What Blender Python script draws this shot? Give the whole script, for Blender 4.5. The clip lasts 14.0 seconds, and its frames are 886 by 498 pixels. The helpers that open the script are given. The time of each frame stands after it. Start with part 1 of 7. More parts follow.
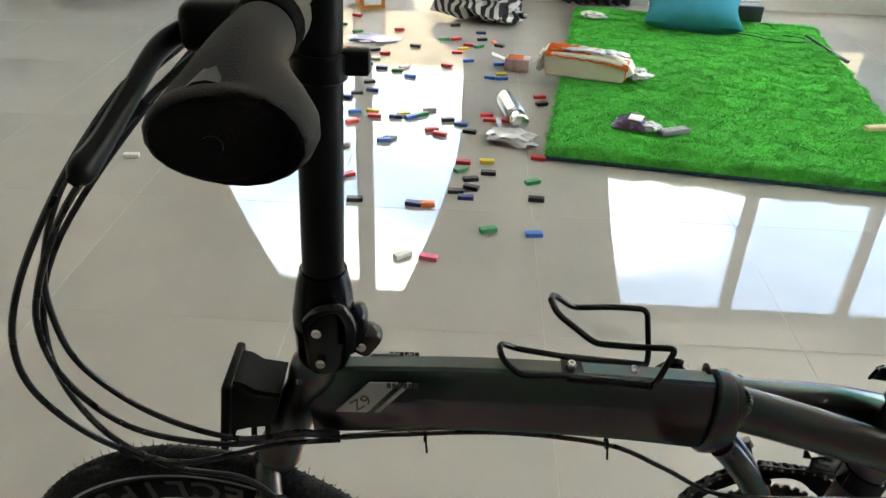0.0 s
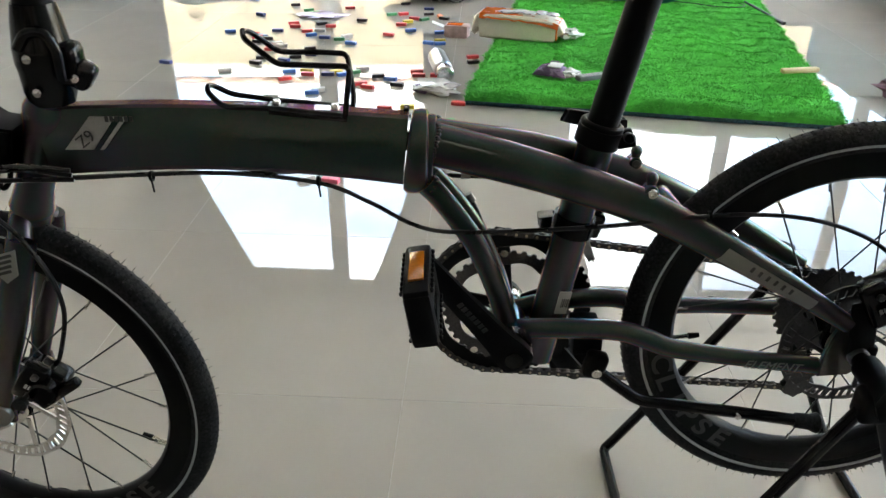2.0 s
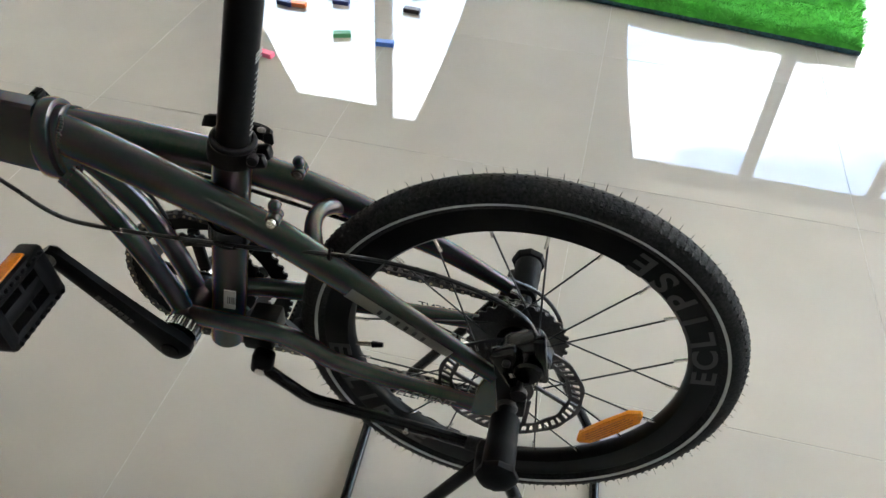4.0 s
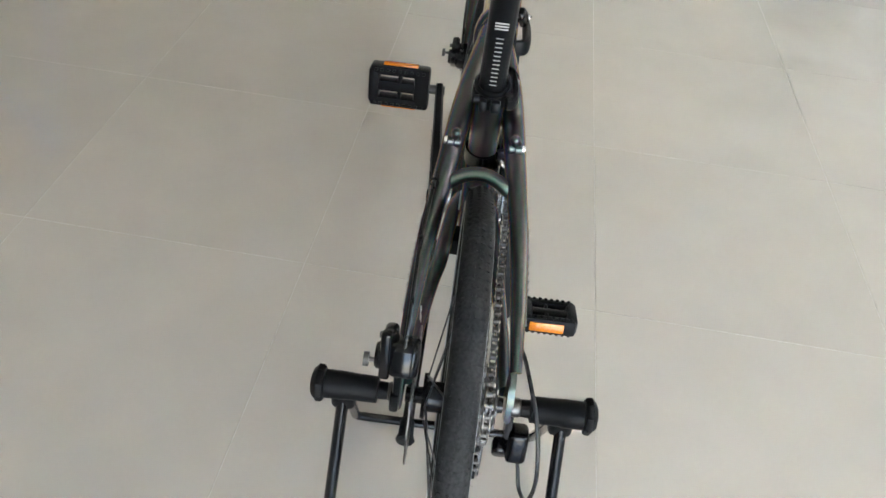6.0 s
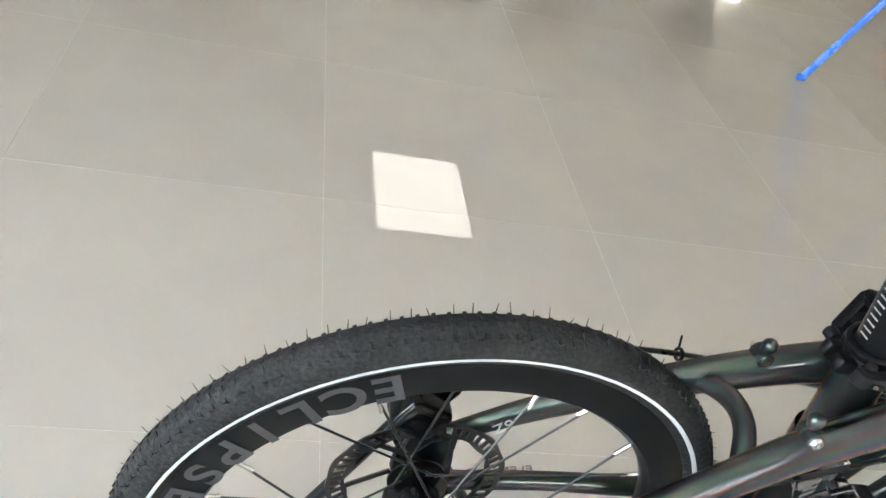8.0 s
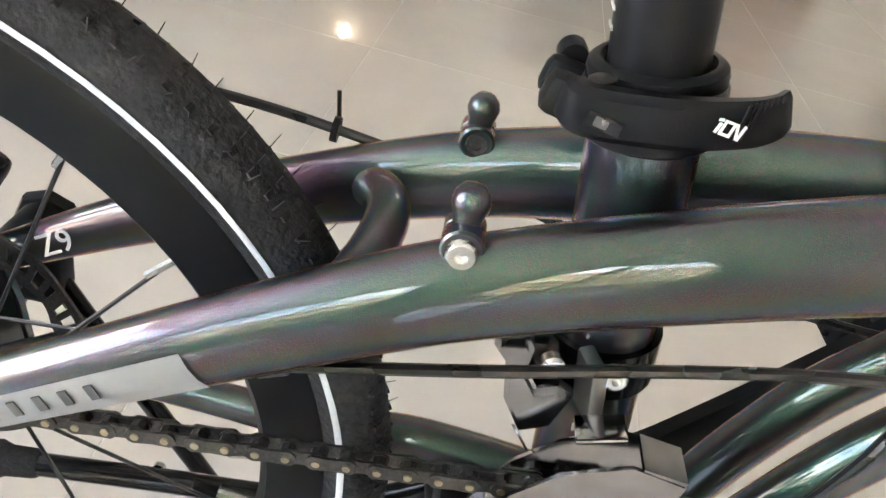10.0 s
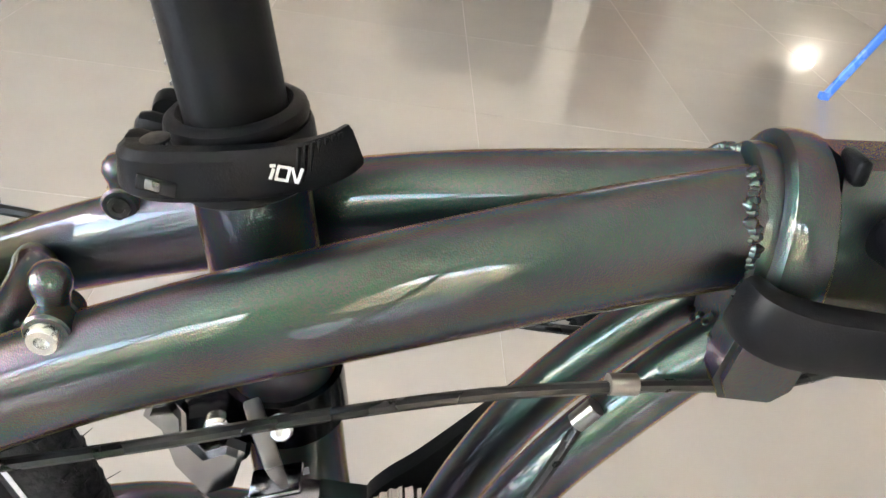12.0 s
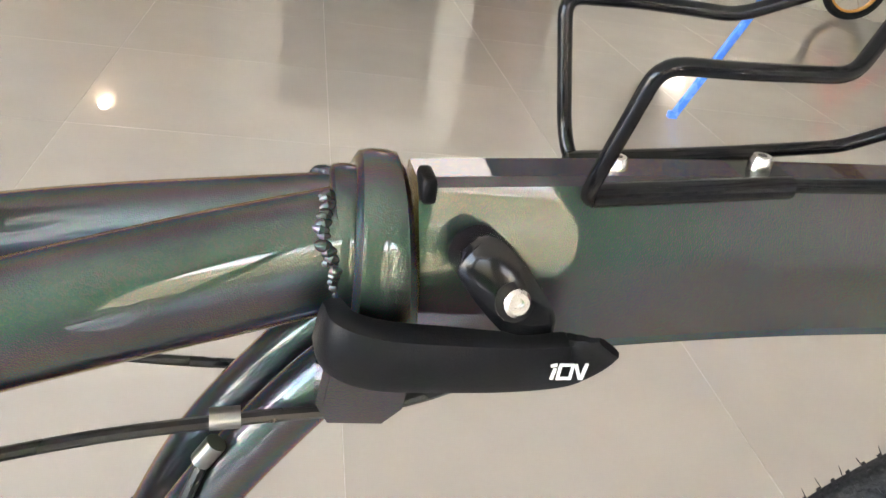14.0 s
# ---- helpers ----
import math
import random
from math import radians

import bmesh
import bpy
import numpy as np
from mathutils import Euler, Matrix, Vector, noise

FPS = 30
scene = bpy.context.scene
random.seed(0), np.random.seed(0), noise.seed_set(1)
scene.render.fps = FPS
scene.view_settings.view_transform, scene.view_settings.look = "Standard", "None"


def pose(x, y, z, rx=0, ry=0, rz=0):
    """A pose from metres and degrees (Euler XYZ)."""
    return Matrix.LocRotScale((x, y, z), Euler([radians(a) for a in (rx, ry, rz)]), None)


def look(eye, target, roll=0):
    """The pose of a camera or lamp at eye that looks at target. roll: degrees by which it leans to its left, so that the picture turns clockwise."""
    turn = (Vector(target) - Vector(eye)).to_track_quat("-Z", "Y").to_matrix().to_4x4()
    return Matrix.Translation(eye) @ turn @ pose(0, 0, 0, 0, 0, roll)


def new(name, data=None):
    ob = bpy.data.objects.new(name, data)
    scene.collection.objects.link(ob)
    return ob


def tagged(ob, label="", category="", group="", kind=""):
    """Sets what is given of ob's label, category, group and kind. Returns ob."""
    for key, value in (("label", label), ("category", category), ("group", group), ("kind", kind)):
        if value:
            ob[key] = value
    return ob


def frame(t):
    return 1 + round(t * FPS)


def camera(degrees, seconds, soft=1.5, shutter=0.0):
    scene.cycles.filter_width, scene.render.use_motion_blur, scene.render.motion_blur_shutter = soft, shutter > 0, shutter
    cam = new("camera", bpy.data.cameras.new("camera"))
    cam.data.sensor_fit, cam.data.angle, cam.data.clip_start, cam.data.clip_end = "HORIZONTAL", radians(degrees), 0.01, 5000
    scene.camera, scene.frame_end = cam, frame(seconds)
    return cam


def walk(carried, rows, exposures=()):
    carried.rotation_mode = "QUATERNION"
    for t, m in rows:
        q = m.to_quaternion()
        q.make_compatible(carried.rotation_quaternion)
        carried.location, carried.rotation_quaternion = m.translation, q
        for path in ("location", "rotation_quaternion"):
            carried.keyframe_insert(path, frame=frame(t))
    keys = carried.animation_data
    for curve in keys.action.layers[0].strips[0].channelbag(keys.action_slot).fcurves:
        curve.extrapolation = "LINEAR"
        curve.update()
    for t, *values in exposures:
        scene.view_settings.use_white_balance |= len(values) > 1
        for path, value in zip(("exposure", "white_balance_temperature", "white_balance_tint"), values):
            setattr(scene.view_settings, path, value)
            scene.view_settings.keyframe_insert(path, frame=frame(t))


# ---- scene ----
cam = camera(59.4, 14.0)
PATH = [
    (0, (-0.779, -0.575, 1.109), (-0.743, 1.138, 0.077), 2.1),
    (0.5, (-0.743, -0.693, 1.037), (-0.786, 1.094, 0.142), 1.8),
    (1, (-0.669, -0.764, 0.966), (-0.816, 1.03, 0.094), 2.4),
    (1.5, (-0.582, -0.796, 0.929), (-0.716, 0.976, 0.011), 1.7),
    (2, (-0.467, -0.786, 0.902), (-0.464, 0.96, -0.074), 0.3),
    (2.5, (-0.379, -0.761, 0.894), (-0.235, 0.942, -0.145), 0.7),
    (3, (-0.287, -0.764, 0.899), (-0.114, 0.917, -0.17), 1.4),
    (3.2, (-0.259, -0.752, 0.942), (-0.073, 0.867, -0.217), 2.7),
    (5.3, (0.457, -0.266, 1.097), (-0.824, 0.507, -0.231), 2.6),
    (5.5, (0.477, -0.232, 1.097), (-0.901, 0.368, -0.222), 4.2),
    (6, (0.578, -0.028, 1.111), (-0.912, -0.044, -0.223), 6.8),
    (6.5, (0.568, 0.195, 1.126), (-0.815, -0.34, -0.217), 8.2),
    (7, (0.424, 0.335, 1.152), (-0.7, -0.594, -0.218), 12.1),
    (7.2, (0.381, 0.357, 1.142), (-0.615, -0.71, -0.225), 12.8),
    (9.3, (-0.129, 0.278, 0.673), (-0.209, -1.389, -0.43), 21.4),
    (9.5, (-0.163, 0.268, 0.686), (-0.236, -1.394, -0.424), 19.3),
    (10, (-0.23, 0.256, 0.697), (-0.316, -1.399, -0.422), 15.1),
    (10.5, (-0.271, 0.249, 0.708), (-0.415, -1.41, -0.4), 13.4),
    (11, (-0.298, 0.242, 0.714), (-0.493, -1.424, -0.376), 12.7),
    (11.5, (-0.313, 0.237, 0.722), (-0.54, -1.428, -0.362), 11.0),
    (12, (-0.334, 0.24, 0.724), (-0.595, -1.431, -0.345), 9.8),
    (12.5, (-0.354, 0.242, 0.726), (-0.656, -1.429, -0.33), 9.9),
    (13, (-0.388, 0.243, 0.729), (-0.735, -1.437, -0.298), 9.8),
    (13.5, (-0.416, 0.248, 0.734), (-0.823, -1.436, -0.265), 9.8),
    (14, (-0.446, 0.251, 0.738), (-0.932, -1.43, -0.23), 10.0),
]
walk(cam, [(t, look(eye, target, roll)) for t, eye, target, roll in PATH], [(0.0, 3.68, 7200, 7), (1.0, 3.47, 7100, 6), (1.5, 3.53, 7000, 8), (2.0, 3.72, 7000, 9), (3.2, 3.83, 7000, 9), (5.3, 4.22, 6900, 11), (7.2, 4.62, 6600, 9), (9.3, 4.93, 7200, 14), (14.0, 5.06, 7150, 16)])

# ---- world, sun and exposure ----
world = bpy.data.worlds.new("sky")
scene.world = world
world.use_nodes = True
wn, wl = world.node_tree.nodes, world.node_tree.links
wn.clear()
sky = wn.new("ShaderNodeTexSky")
sky.sky_type = "NISHITA"
sky.sun_disc = False
sky.sun_elevation = radians(45)
sky.sun_rotation = radians(273)
sky.air_density, sky.dust_density = 1.2, 2.0
# drifting cumulus over the whole sky
wtc = wn.new("ShaderNodeTexCoord")
wmap = wn.new("ShaderNodeMapping")
wmap.inputs["Scale"].default_value = (1.0, 1.0, 2.4)
wnoise = wn.new("ShaderNodeTexNoise")
wnoise.inputs["Scale"].default_value = 2.2
wnoise.inputs["Detail"].default_value = 7
wramp = wn.new("ShaderNodeValToRGB")
wramp.color_ramp.elements[0].position = 0.48
wramp.color_ramp.elements[1].position = 0.62
wmix = wn.new("ShaderNodeMixRGB")
wmix.inputs[2].default_value = (5.6, 5.8, 6.1, 1)
wbg = wn.new("ShaderNodeBackground")
wbg.inputs["Strength"].default_value = 0.15
wout = wn.new("ShaderNodeOutputWorld")
wl.new(wtc.outputs["Generated"], wmap.inputs["Vector"])
wl.new(wmap.outputs[0], wnoise.inputs["Vector"])
wl.new(wnoise.outputs["Fac"], wramp.inputs[0])
wl.new(wramp.outputs[0], wmix.inputs[0])
wl.new(sky.outputs[0], wmix.inputs[1])
wl.new(wmix.outputs[0], wbg.inputs["Color"])
wl.new(wbg.outputs[0], wout.inputs["Surface"])

sun_data = bpy.data.lights.new("sun", "SUN")
sun_data.energy, sun_data.angle, sun_data.color = 4.5, radians(0.6), (1.0, 0.95, 0.88)
sun = new("sun", sun_data)
sun.matrix_world = look((0, 0, 30), (30.0, 1.5, 0))


# ---- materials ----
def mat(name, color, rough=0.5, metal=0.0, spec=0.5, grain=0.0, grain_scale=200.0, stain=0.0, stain_scale=6.0,
        bump=0.0, bump_scale=300.0, coat=0.0, per_object=0.0, island=False):
    """A principled material with two scales of colour variation and a fine bump."""
    m = bpy.data.materials.new(name)
    m.use_nodes = True
    n, l = m.node_tree.nodes, m.node_tree.links
    b = n["Principled BSDF"]
    b.inputs["Roughness"].default_value, b.inputs["Metallic"].default_value = rough, metal
    b.inputs["Specular IOR Level"].default_value = spec
    b.inputs["Coat Weight"].default_value = coat
    b.inputs["Coat Roughness"].default_value = 0.06
    rgb = n.new("ShaderNodeRGB")
    rgb.outputs[0].default_value = (*color, 1)
    out = rgb.outputs[0]
    tc = n.new("ShaderNodeTexCoord")

    def noise_of(scale, detail=4):
        t = n.new("ShaderNodeTexNoise")
        t.inputs["Scale"].default_value, t.inputs["Detail"].default_value = scale, detail
        l.new(tc.outputs["Object"], t.inputs["Vector"])
        return t.outputs["Fac"]

    def shade(fac, amount, socket):
        mr = n.new("ShaderNodeMapRange")
        mr.inputs["From Min"].default_value, mr.inputs["From Max"].default_value = 0.3, 0.7
        mr.inputs["To Min"].default_value, mr.inputs["To Max"].default_value = 1 - amount, 1 + amount
        l.new(fac, mr.inputs["Value"])
        mx = n.new("ShaderNodeVectorMath")
        mx.operation = "SCALE"
        l.new(socket, mx.inputs[0])
        l.new(mr.outputs[0], mx.inputs["Scale"])
        return mx.outputs[0]

    if grain:
        out = shade(noise_of(grain_scale, 3), grain, out)
    if stain:
        f = noise_of(stain_scale, 6)
        out = shade(f, stain, out)
        mr = n.new("ShaderNodeMapRange")
        mr.inputs["From Min"].default_value, mr.inputs["From Max"].default_value = 0.3, 0.7
        mr.inputs["To Min"].default_value, mr.inputs["To Max"].default_value = rough * 0.85, min(1, rough * 1.2)
        l.new(f, mr.inputs["Value"])
        l.new(mr.outputs[0], b.inputs["Roughness"])
    if per_object:
        oi = n.new("ShaderNodeObjectInfo")
        out = shade(oi.outputs["Random"], per_object, out)
    if island:
        ge = n.new("ShaderNodeNewGeometry")
        out = shade(ge.outputs["Random Per Island"], 0.3, out)
    l.new(out, b.inputs["Base Color"])
    if bump:
        bp = n.new("ShaderNodeBump")
        bp.inputs["Strength"].default_value, bp.inputs["Distance"].default_value = bump, 0.001
        l.new(noise_of(bump_scale, 3), bp.inputs["Height"])
        l.new(bp.outputs[0], b.inputs["Normal"])
    return m


def flake_paint(name):
    """Colour-shifting dark paint: fine flakes under a clear coat, with an interference film that gives bands of hue."""
    m = bpy.data.materials.new(name)
    m.use_nodes = True
    n, l = m.node_tree.nodes, m.node_tree.links
    b = n["Principled BSDF"]
    tc = n.new("ShaderNodeTexCoord")
    soft = n.new("ShaderNodeTexNoise")
    soft.inputs["Scale"].default_value, soft.inputs["Detail"].default_value = 9.0, 2
    l.new(tc.outputs["Object"], soft.inputs["Vector"])
    flake = n.new("ShaderNodeTexVoronoi")
    flake.inputs["Scale"].default_value = 1700
    l.new(tc.outputs["Object"], flake.inputs["Vector"])
    hue = n.new("ShaderNodeMixRGB")
    hue.blend_type = "MULTIPLY"
    hue.inputs[0].default_value = 0.6
    hue.inputs[1].default_value = (0.006, 0.006, 0.007, 1)
    l.new(flake.outputs["Color"], hue.inputs[2])
    l.new(hue.outputs[0], b.inputs["Base Color"])
    thick = n.new("ShaderNodeMapRange")
    thick.inputs["From Min"].default_value, thick.inputs["From Max"].default_value = 0.3, 0.7
    thick.inputs["To Min"].default_value, thick.inputs["To Max"].default_value = 690, 730
    l.new(soft.outputs["Fac"], thick.inputs["Value"])
    speck = n.new("ShaderNodeSeparateColor")
    l.new(flake.outputs["Color"], speck.inputs[0])
    spread = n.new("ShaderNodeMath")
    spread.operation = "MULTIPLY_ADD"
    spread.inputs[1].default_value = 100
    l.new(speck.outputs[0], spread.inputs[0])
    l.new(thick.outputs[0], spread.inputs[2])
    l.new(spread.outputs[0], b.inputs["Thin Film Thickness"])
    b.inputs["Thin Film IOR"].default_value = 1.085
    bp = n.new("ShaderNodeBump")
    bp.inputs["Strength"].default_value, bp.inputs["Distance"].default_value = 0.35, 0.0004
    l.new(flake.outputs["Distance"], bp.inputs["Height"])
    l.new(bp.outputs[0], b.inputs["Normal"])
    b.inputs["IOR"].default_value = 1.60
    b.inputs["Roughness"].default_value = 0.30
    b.inputs["Coat Weight"].default_value = 1.0
    b.inputs["Coat Roughness"].default_value = 0.022
    b.inputs["Coat IOR"].default_value = 1.48
    return m


def glass(name, tint=(0.95, 0.97, 0.97)):
    m = bpy.data.materials.new(name)
    m.use_nodes = True
    b = m.node_tree.nodes["Principled BSDF"]
    b.inputs["Base Color"].default_value = (*tint, 1)
    b.inputs["Roughness"].default_value = 0.0
    b.inputs["IOR"].default_value = 1.1
    b.inputs["Transmission Weight"].default_value = 1.0
    return m


def damask(name):
    """Wallpaper: grey mirrored ornament on warm white, repeating every 0.3 m."""
    m = bpy.data.materials.new(name)
    m.use_nodes = True
    n, l = m.node_tree.nodes, m.node_tree.links
    b = n["Principled BSDF"]
    b.inputs["Roughness"].default_value = 0.6
    tc = n.new("ShaderNodeTexCoord")
    sep = n.new("ShaderNodeSeparateXYZ")
    l.new(tc.outputs["Object"], sep.inputs[0])

    def math_node(op, a, v=None, c=None):
        k = n.new("ShaderNodeMath")
        k.operation = op
        l.new(a, k.inputs[0])
        if v is not None:
            if isinstance(v, (int, float)):
                k.inputs[1].default_value = v
            else:
                l.new(v, k.inputs[1])
        return k.outputs[0]

    row = math_node("FLOOR", math_node("DIVIDE", sep.outputs["Z"], 0.34))
    shift = math_node("MULTIPLY", row, 0.13)
    u = math_node("PINGPONG", math_node("ADD", sep.outputs["Y"], shift), 0.13)
    v = math_node("MODULO", math_node("ADD", sep.outputs["Z"], 34.0), 0.34)
    comb = n.new("ShaderNodeCombineXYZ")
    l.new(u, comb.inputs[0])
    l.new(v, comb.inputs[1])
    t = n.new("ShaderNodeTexNoise")
    t.inputs["Scale"].default_value, t.inputs["Detail"].default_value, t.inputs["Distortion"].default_value = 22, 2.5, 1.6
    l.new(comb.outputs[0], t.inputs["Vector"])
    # an ogee outline keeps the ornament inside its lozenge
    du = math_node("DIVIDE", u, 0.13)
    dv = math_node("ABSOLUTE", math_node("SUBTRACT", math_node("DIVIDE", v, 0.17), 1.0))
    edge = math_node("MULTIPLY", math_node("SUBTRACT", math_node("ADD", du, dv), 1.0), 0.16)
    val = math_node("SUBTRACT", t.outputs["Fac"], edge)
    ramp = n.new("ShaderNodeValToRGB")
    ramp.color_ramp.elements[0].position, ramp.color_ramp.elements[0].color = 0.50, (0.66, 0.65, 0.62, 1)
    ramp.color_ramp.elements[1].position, ramp.color_ramp.elements[1].color = 0.54, (0.17, 0.18, 0.19, 1)
    l.new(val, ramp.inputs[0])
    l.new(ramp.outputs[0], b.inputs["Base Color"])
    return m


def tile_stone(name):
    """Polished cream porcelain with cloudy veins."""
    m = mat(name, (0.41, 0.371, 0.323), rough=0.06, spec=0.95, grain=0.02, grain_scale=7, stain=0.03, stain_scale=1.6, per_object=0.012)
    n, l = m.node_tree.nodes, m.node_tree.links
    b = n["Principled BSDF"]
    tc = n.new("ShaderNodeTexCoord")
    dirt = n.new("ShaderNodeTexNoise")
    dirt.inputs["Scale"].default_value, dirt.inputs["Detail"].default_value = 4.0, 8
    ramp = n.new("ShaderNodeMapRange")
    ramp.inputs["From Min"].default_value, ramp.inputs["From Max"].default_value = 0.4, 0.75
    ramp.inputs["To Min"].default_value, ramp.inputs["To Max"].default_value = 0.002, 0.009
    l.new(tc.outputs["Object"], dirt.inputs["Vector"])
    l.new(dirt.outputs["Fac"], ramp.inputs["Value"])
    l.new(ramp.outputs[0], b.inputs["Roughness"])
    return m


PAINT = flake_paint("iridescent_paint")
BLACK_METAL = mat("black_anodised", (0.005, 0.005, 0.0055), rough=0.36, metal=0.0, spec=0.12, grain=0.2, grain_scale=900, bump=0.12, bump_scale=1500)
BLACK_GLOSS = mat("black_gloss", (0.004, 0.004, 0.0045), rough=0.16, spec=0.25, stain=0.2, stain_scale=30)
BLACK_PLASTIC = mat("black_plastic", (0.005, 0.005, 0.0055), rough=0.45, spec=0.10, grain=0.2, grain_scale=700, bump=0.25, bump_scale=1200)
RUBBER = mat("tyre_rubber", (0.017, 0.017, 0.0175), rough=0.66, spec=0.16, grain=0.5, grain_scale=300, stain=0.35, stain_scale=25, bump=1.0, bump_scale=320)
GRIP_RUBBER = mat("grip_rubber", (0.007, 0.006, 0.0055), rough=0.6, spec=0.10, grain=0.2, grain_scale=800, bump=0.4, bump_scale=900)
RIM_BLACK = mat("rim_satin_black", (0.004, 0.004, 0.0045), rough=0.38, spec=0.14, grain=0.12, grain_scale=500, stain=0.15, stain_scale=20)
REFLECT_STRIPE = mat("grey_reflective_stripe", (0.42, 0.44, 0.46), rough=0.5, grain=0.1, grain_scale=600)
STEEL = mat("bright_steel", (0.62, 0.61, 0.59), rough=0.22, metal=1.0, stain=0.15, stain_scale=60)
DARK_STEEL = mat("dark_steel", (0.085, 0.082, 0.08), rough=0.34, metal=1.0, grain=0.25, grain_scale=500)
ARM_STEEL = mat("polished_dark_steel", (0.30, 0.30, 0.31), rough=0.14, metal=1.0, stain=0.2, stain_scale=50)
CLIP_STEEL = mat("clip_steel", (0.22, 0.215, 0.205), rough=0.3, metal=1.0, stain=0.2, stain_scale=40)
CHAIN_BRASS = mat("chain_pin_steel", (0.42, 0.36, 0.26), rough=0.3, metal=1.0, grain=0.1)
SPOKE_BLACK = mat("spoke_black", (0.03, 0.03, 0.032), rough=0.3, metal=0.6)
CABLE = mat("cable_housing", (0.006, 0.006, 0.0065), rough=0.28, spec=0.4, stain=0.2, stain_scale=40)
ORANGE = mat("orange_reflector", (0.98, 0.31, 0.01), rough=0.25, spec=0.6, grain=0.1, grain_scale=500, coat=0.5)
AMBER = mat("amber_reflector", (0.60, 0.17, 0.01), rough=0.2, spec=0.6, grain=0.2, grain_scale=500, coat=0.6)
RED_LENS = mat("red_lens", (0.33, 0.004, 0.008), rough=0.15, spec=0.6, coat=0.8, grain=0.15, grain_scale=300)
DECAL = mat("silver_grey_decal", (0.36, 0.355, 0.34), rough=0.42, metal=0.2, grain=0.08, grain_scale=900)
DECAL_FAINT = mat("faint_grey_print", (0.13, 0.13, 0.13), rough=0.45)
DECAL_WHITE = mat("white_decal", (0.40, 0.40, 0.39), rough=0.4)
DECAL_BRIGHT = mat("bright_white_print", (0.55, 0.55, 0.53), rough=0.4)
DECAL_GREY = mat("grey_rim_print", (0.036, 0.036, 0.038), rough=0.45)
DECAL_DARK = mat("dark_print", (0.05, 0.05, 0.05), rough=0.45)

TILE = tile_stone("porcelain_tile")
GROUT = mat("grout", (0.46, 0.42, 0.37), rough=0.85, grain=0.2, grain_scale=60)
WALL_PAINT = mat("wall_paint", (0.82, 0.79, 0.73), rough=0.7, grain=0.03, grain_scale=90, stain=0.04, stain_scale=1.5, bump=0.1, bump_scale=160)
CEILING_PAINT = mat("ceiling_paint", (0.87, 0.86, 0.83), rough=0.8, stain=0.03, stain_scale=1.2)
SKIRTING = mat("skirting_cream", (0.50, 0.46, 0.40), rough=0.35, stain=0.06, stain_scale=5)
WALLPAPER = damask("damask_wallpaper")
FRAME_BLACK = mat("window_frame_black", (0.022, 0.021, 0.021), rough=0.4, spec=0.4, stain=0.2, stain_scale=12)
ALU = mat("track_aluminium", (0.55, 0.55, 0.54), rough=0.35, metal=0.9, stain=0.2, stain_scale=30)
PANE = glass("window_glass")
CURTAIN = mat("charcoal_curtain", (0.045, 0.043, 0.046), rough=0.85, spec=0.2, grain=0.2, grain_scale=500, stain=0.15, stain_scale=8, bump=0.3, bump_scale=700)
WOOD_BROWN = mat("brown_wood", (0.20, 0.105, 0.065), rough=0.35, grain=0.15, grain_scale=30, stain=0.15, stain_scale=6)


# ---- mesh helpers ----
def part(name, bm, material, parent=None, label="", smooth=True, sharp=38):
    """Links a bmesh as one mesh object under a thing or a part."""
    bmesh.ops.recalc_face_normals(bm, faces=bm.faces)
    me = bpy.data.meshes.new(name)
    bm.to_mesh(me)
    bm.free()
    me.materials.append(material)
    if smooth:
        me.shade_smooth()
        me.set_sharp_from_angle(angle=radians(sharp))
    ob = new(name, me)
    if parent is not None:
        ob.parent = parent
    if label:
        tagged(ob, label=label)
    return ob


def thing(name, label, category, group="", m=None):
    """An Empty that holds the parts of one thing."""
    ob = new(name)
    ob.empty_display_size = 0.05
    if m is not None:
        ob.matrix_basis = m
    return tagged(ob, label=label, category=category, group=group)


def spline(points, steps=8):
    """Points of a smooth curve through the given ones (any number of values in each)."""
    p = [np.array(q, float) for q in points]
    if len(p) < 3:
        return [p[0] + (p[-1] - p[0]) * i / steps for i in range(steps + 1)]
    ext = [2 * p[0] - p[1]] + p + [2 * p[-1] - p[-2]]
    out = []
    for i in range(1, len(ext) - 2):
        a, b, c, d = ext[i - 1:i + 3]
        for k in range(steps):
            t = k / steps
            out.append(0.5 * (2 * b + (c - a) * t + (2 * a - 5 * b + 4 * c - d) * t * t + (3 * b - a - 3 * c + d) * t ** 3))
    out.append(p[-1])
    return out


def sweep(bm, rings, section, closed=False, cap=True):
    """Skins section(i, k) along rings: rings are (centre, side, up) frames, section a list of (s, u) pairs for each."""
    loops = []
    for (c, s, u), sec in zip(rings, section):
        loops.append([bm.verts.new(Vector(c) + Vector(s) * a + Vector(u) * b) for a, b in sec])
    n = len(loops[0])
    m = len(loops)
    for i in range(m if closed else m - 1):
        a, b = loops[i], loops[(i + 1) % m]
        for k in range(n):
            bm.faces.new((a[k], a[(k + 1) % n], b[(k + 1) % n], b[k]))
    if cap and not closed:
        bm.faces.new(loops[0])
        bm.faces.new(loops[-1][::-1])
    return bm


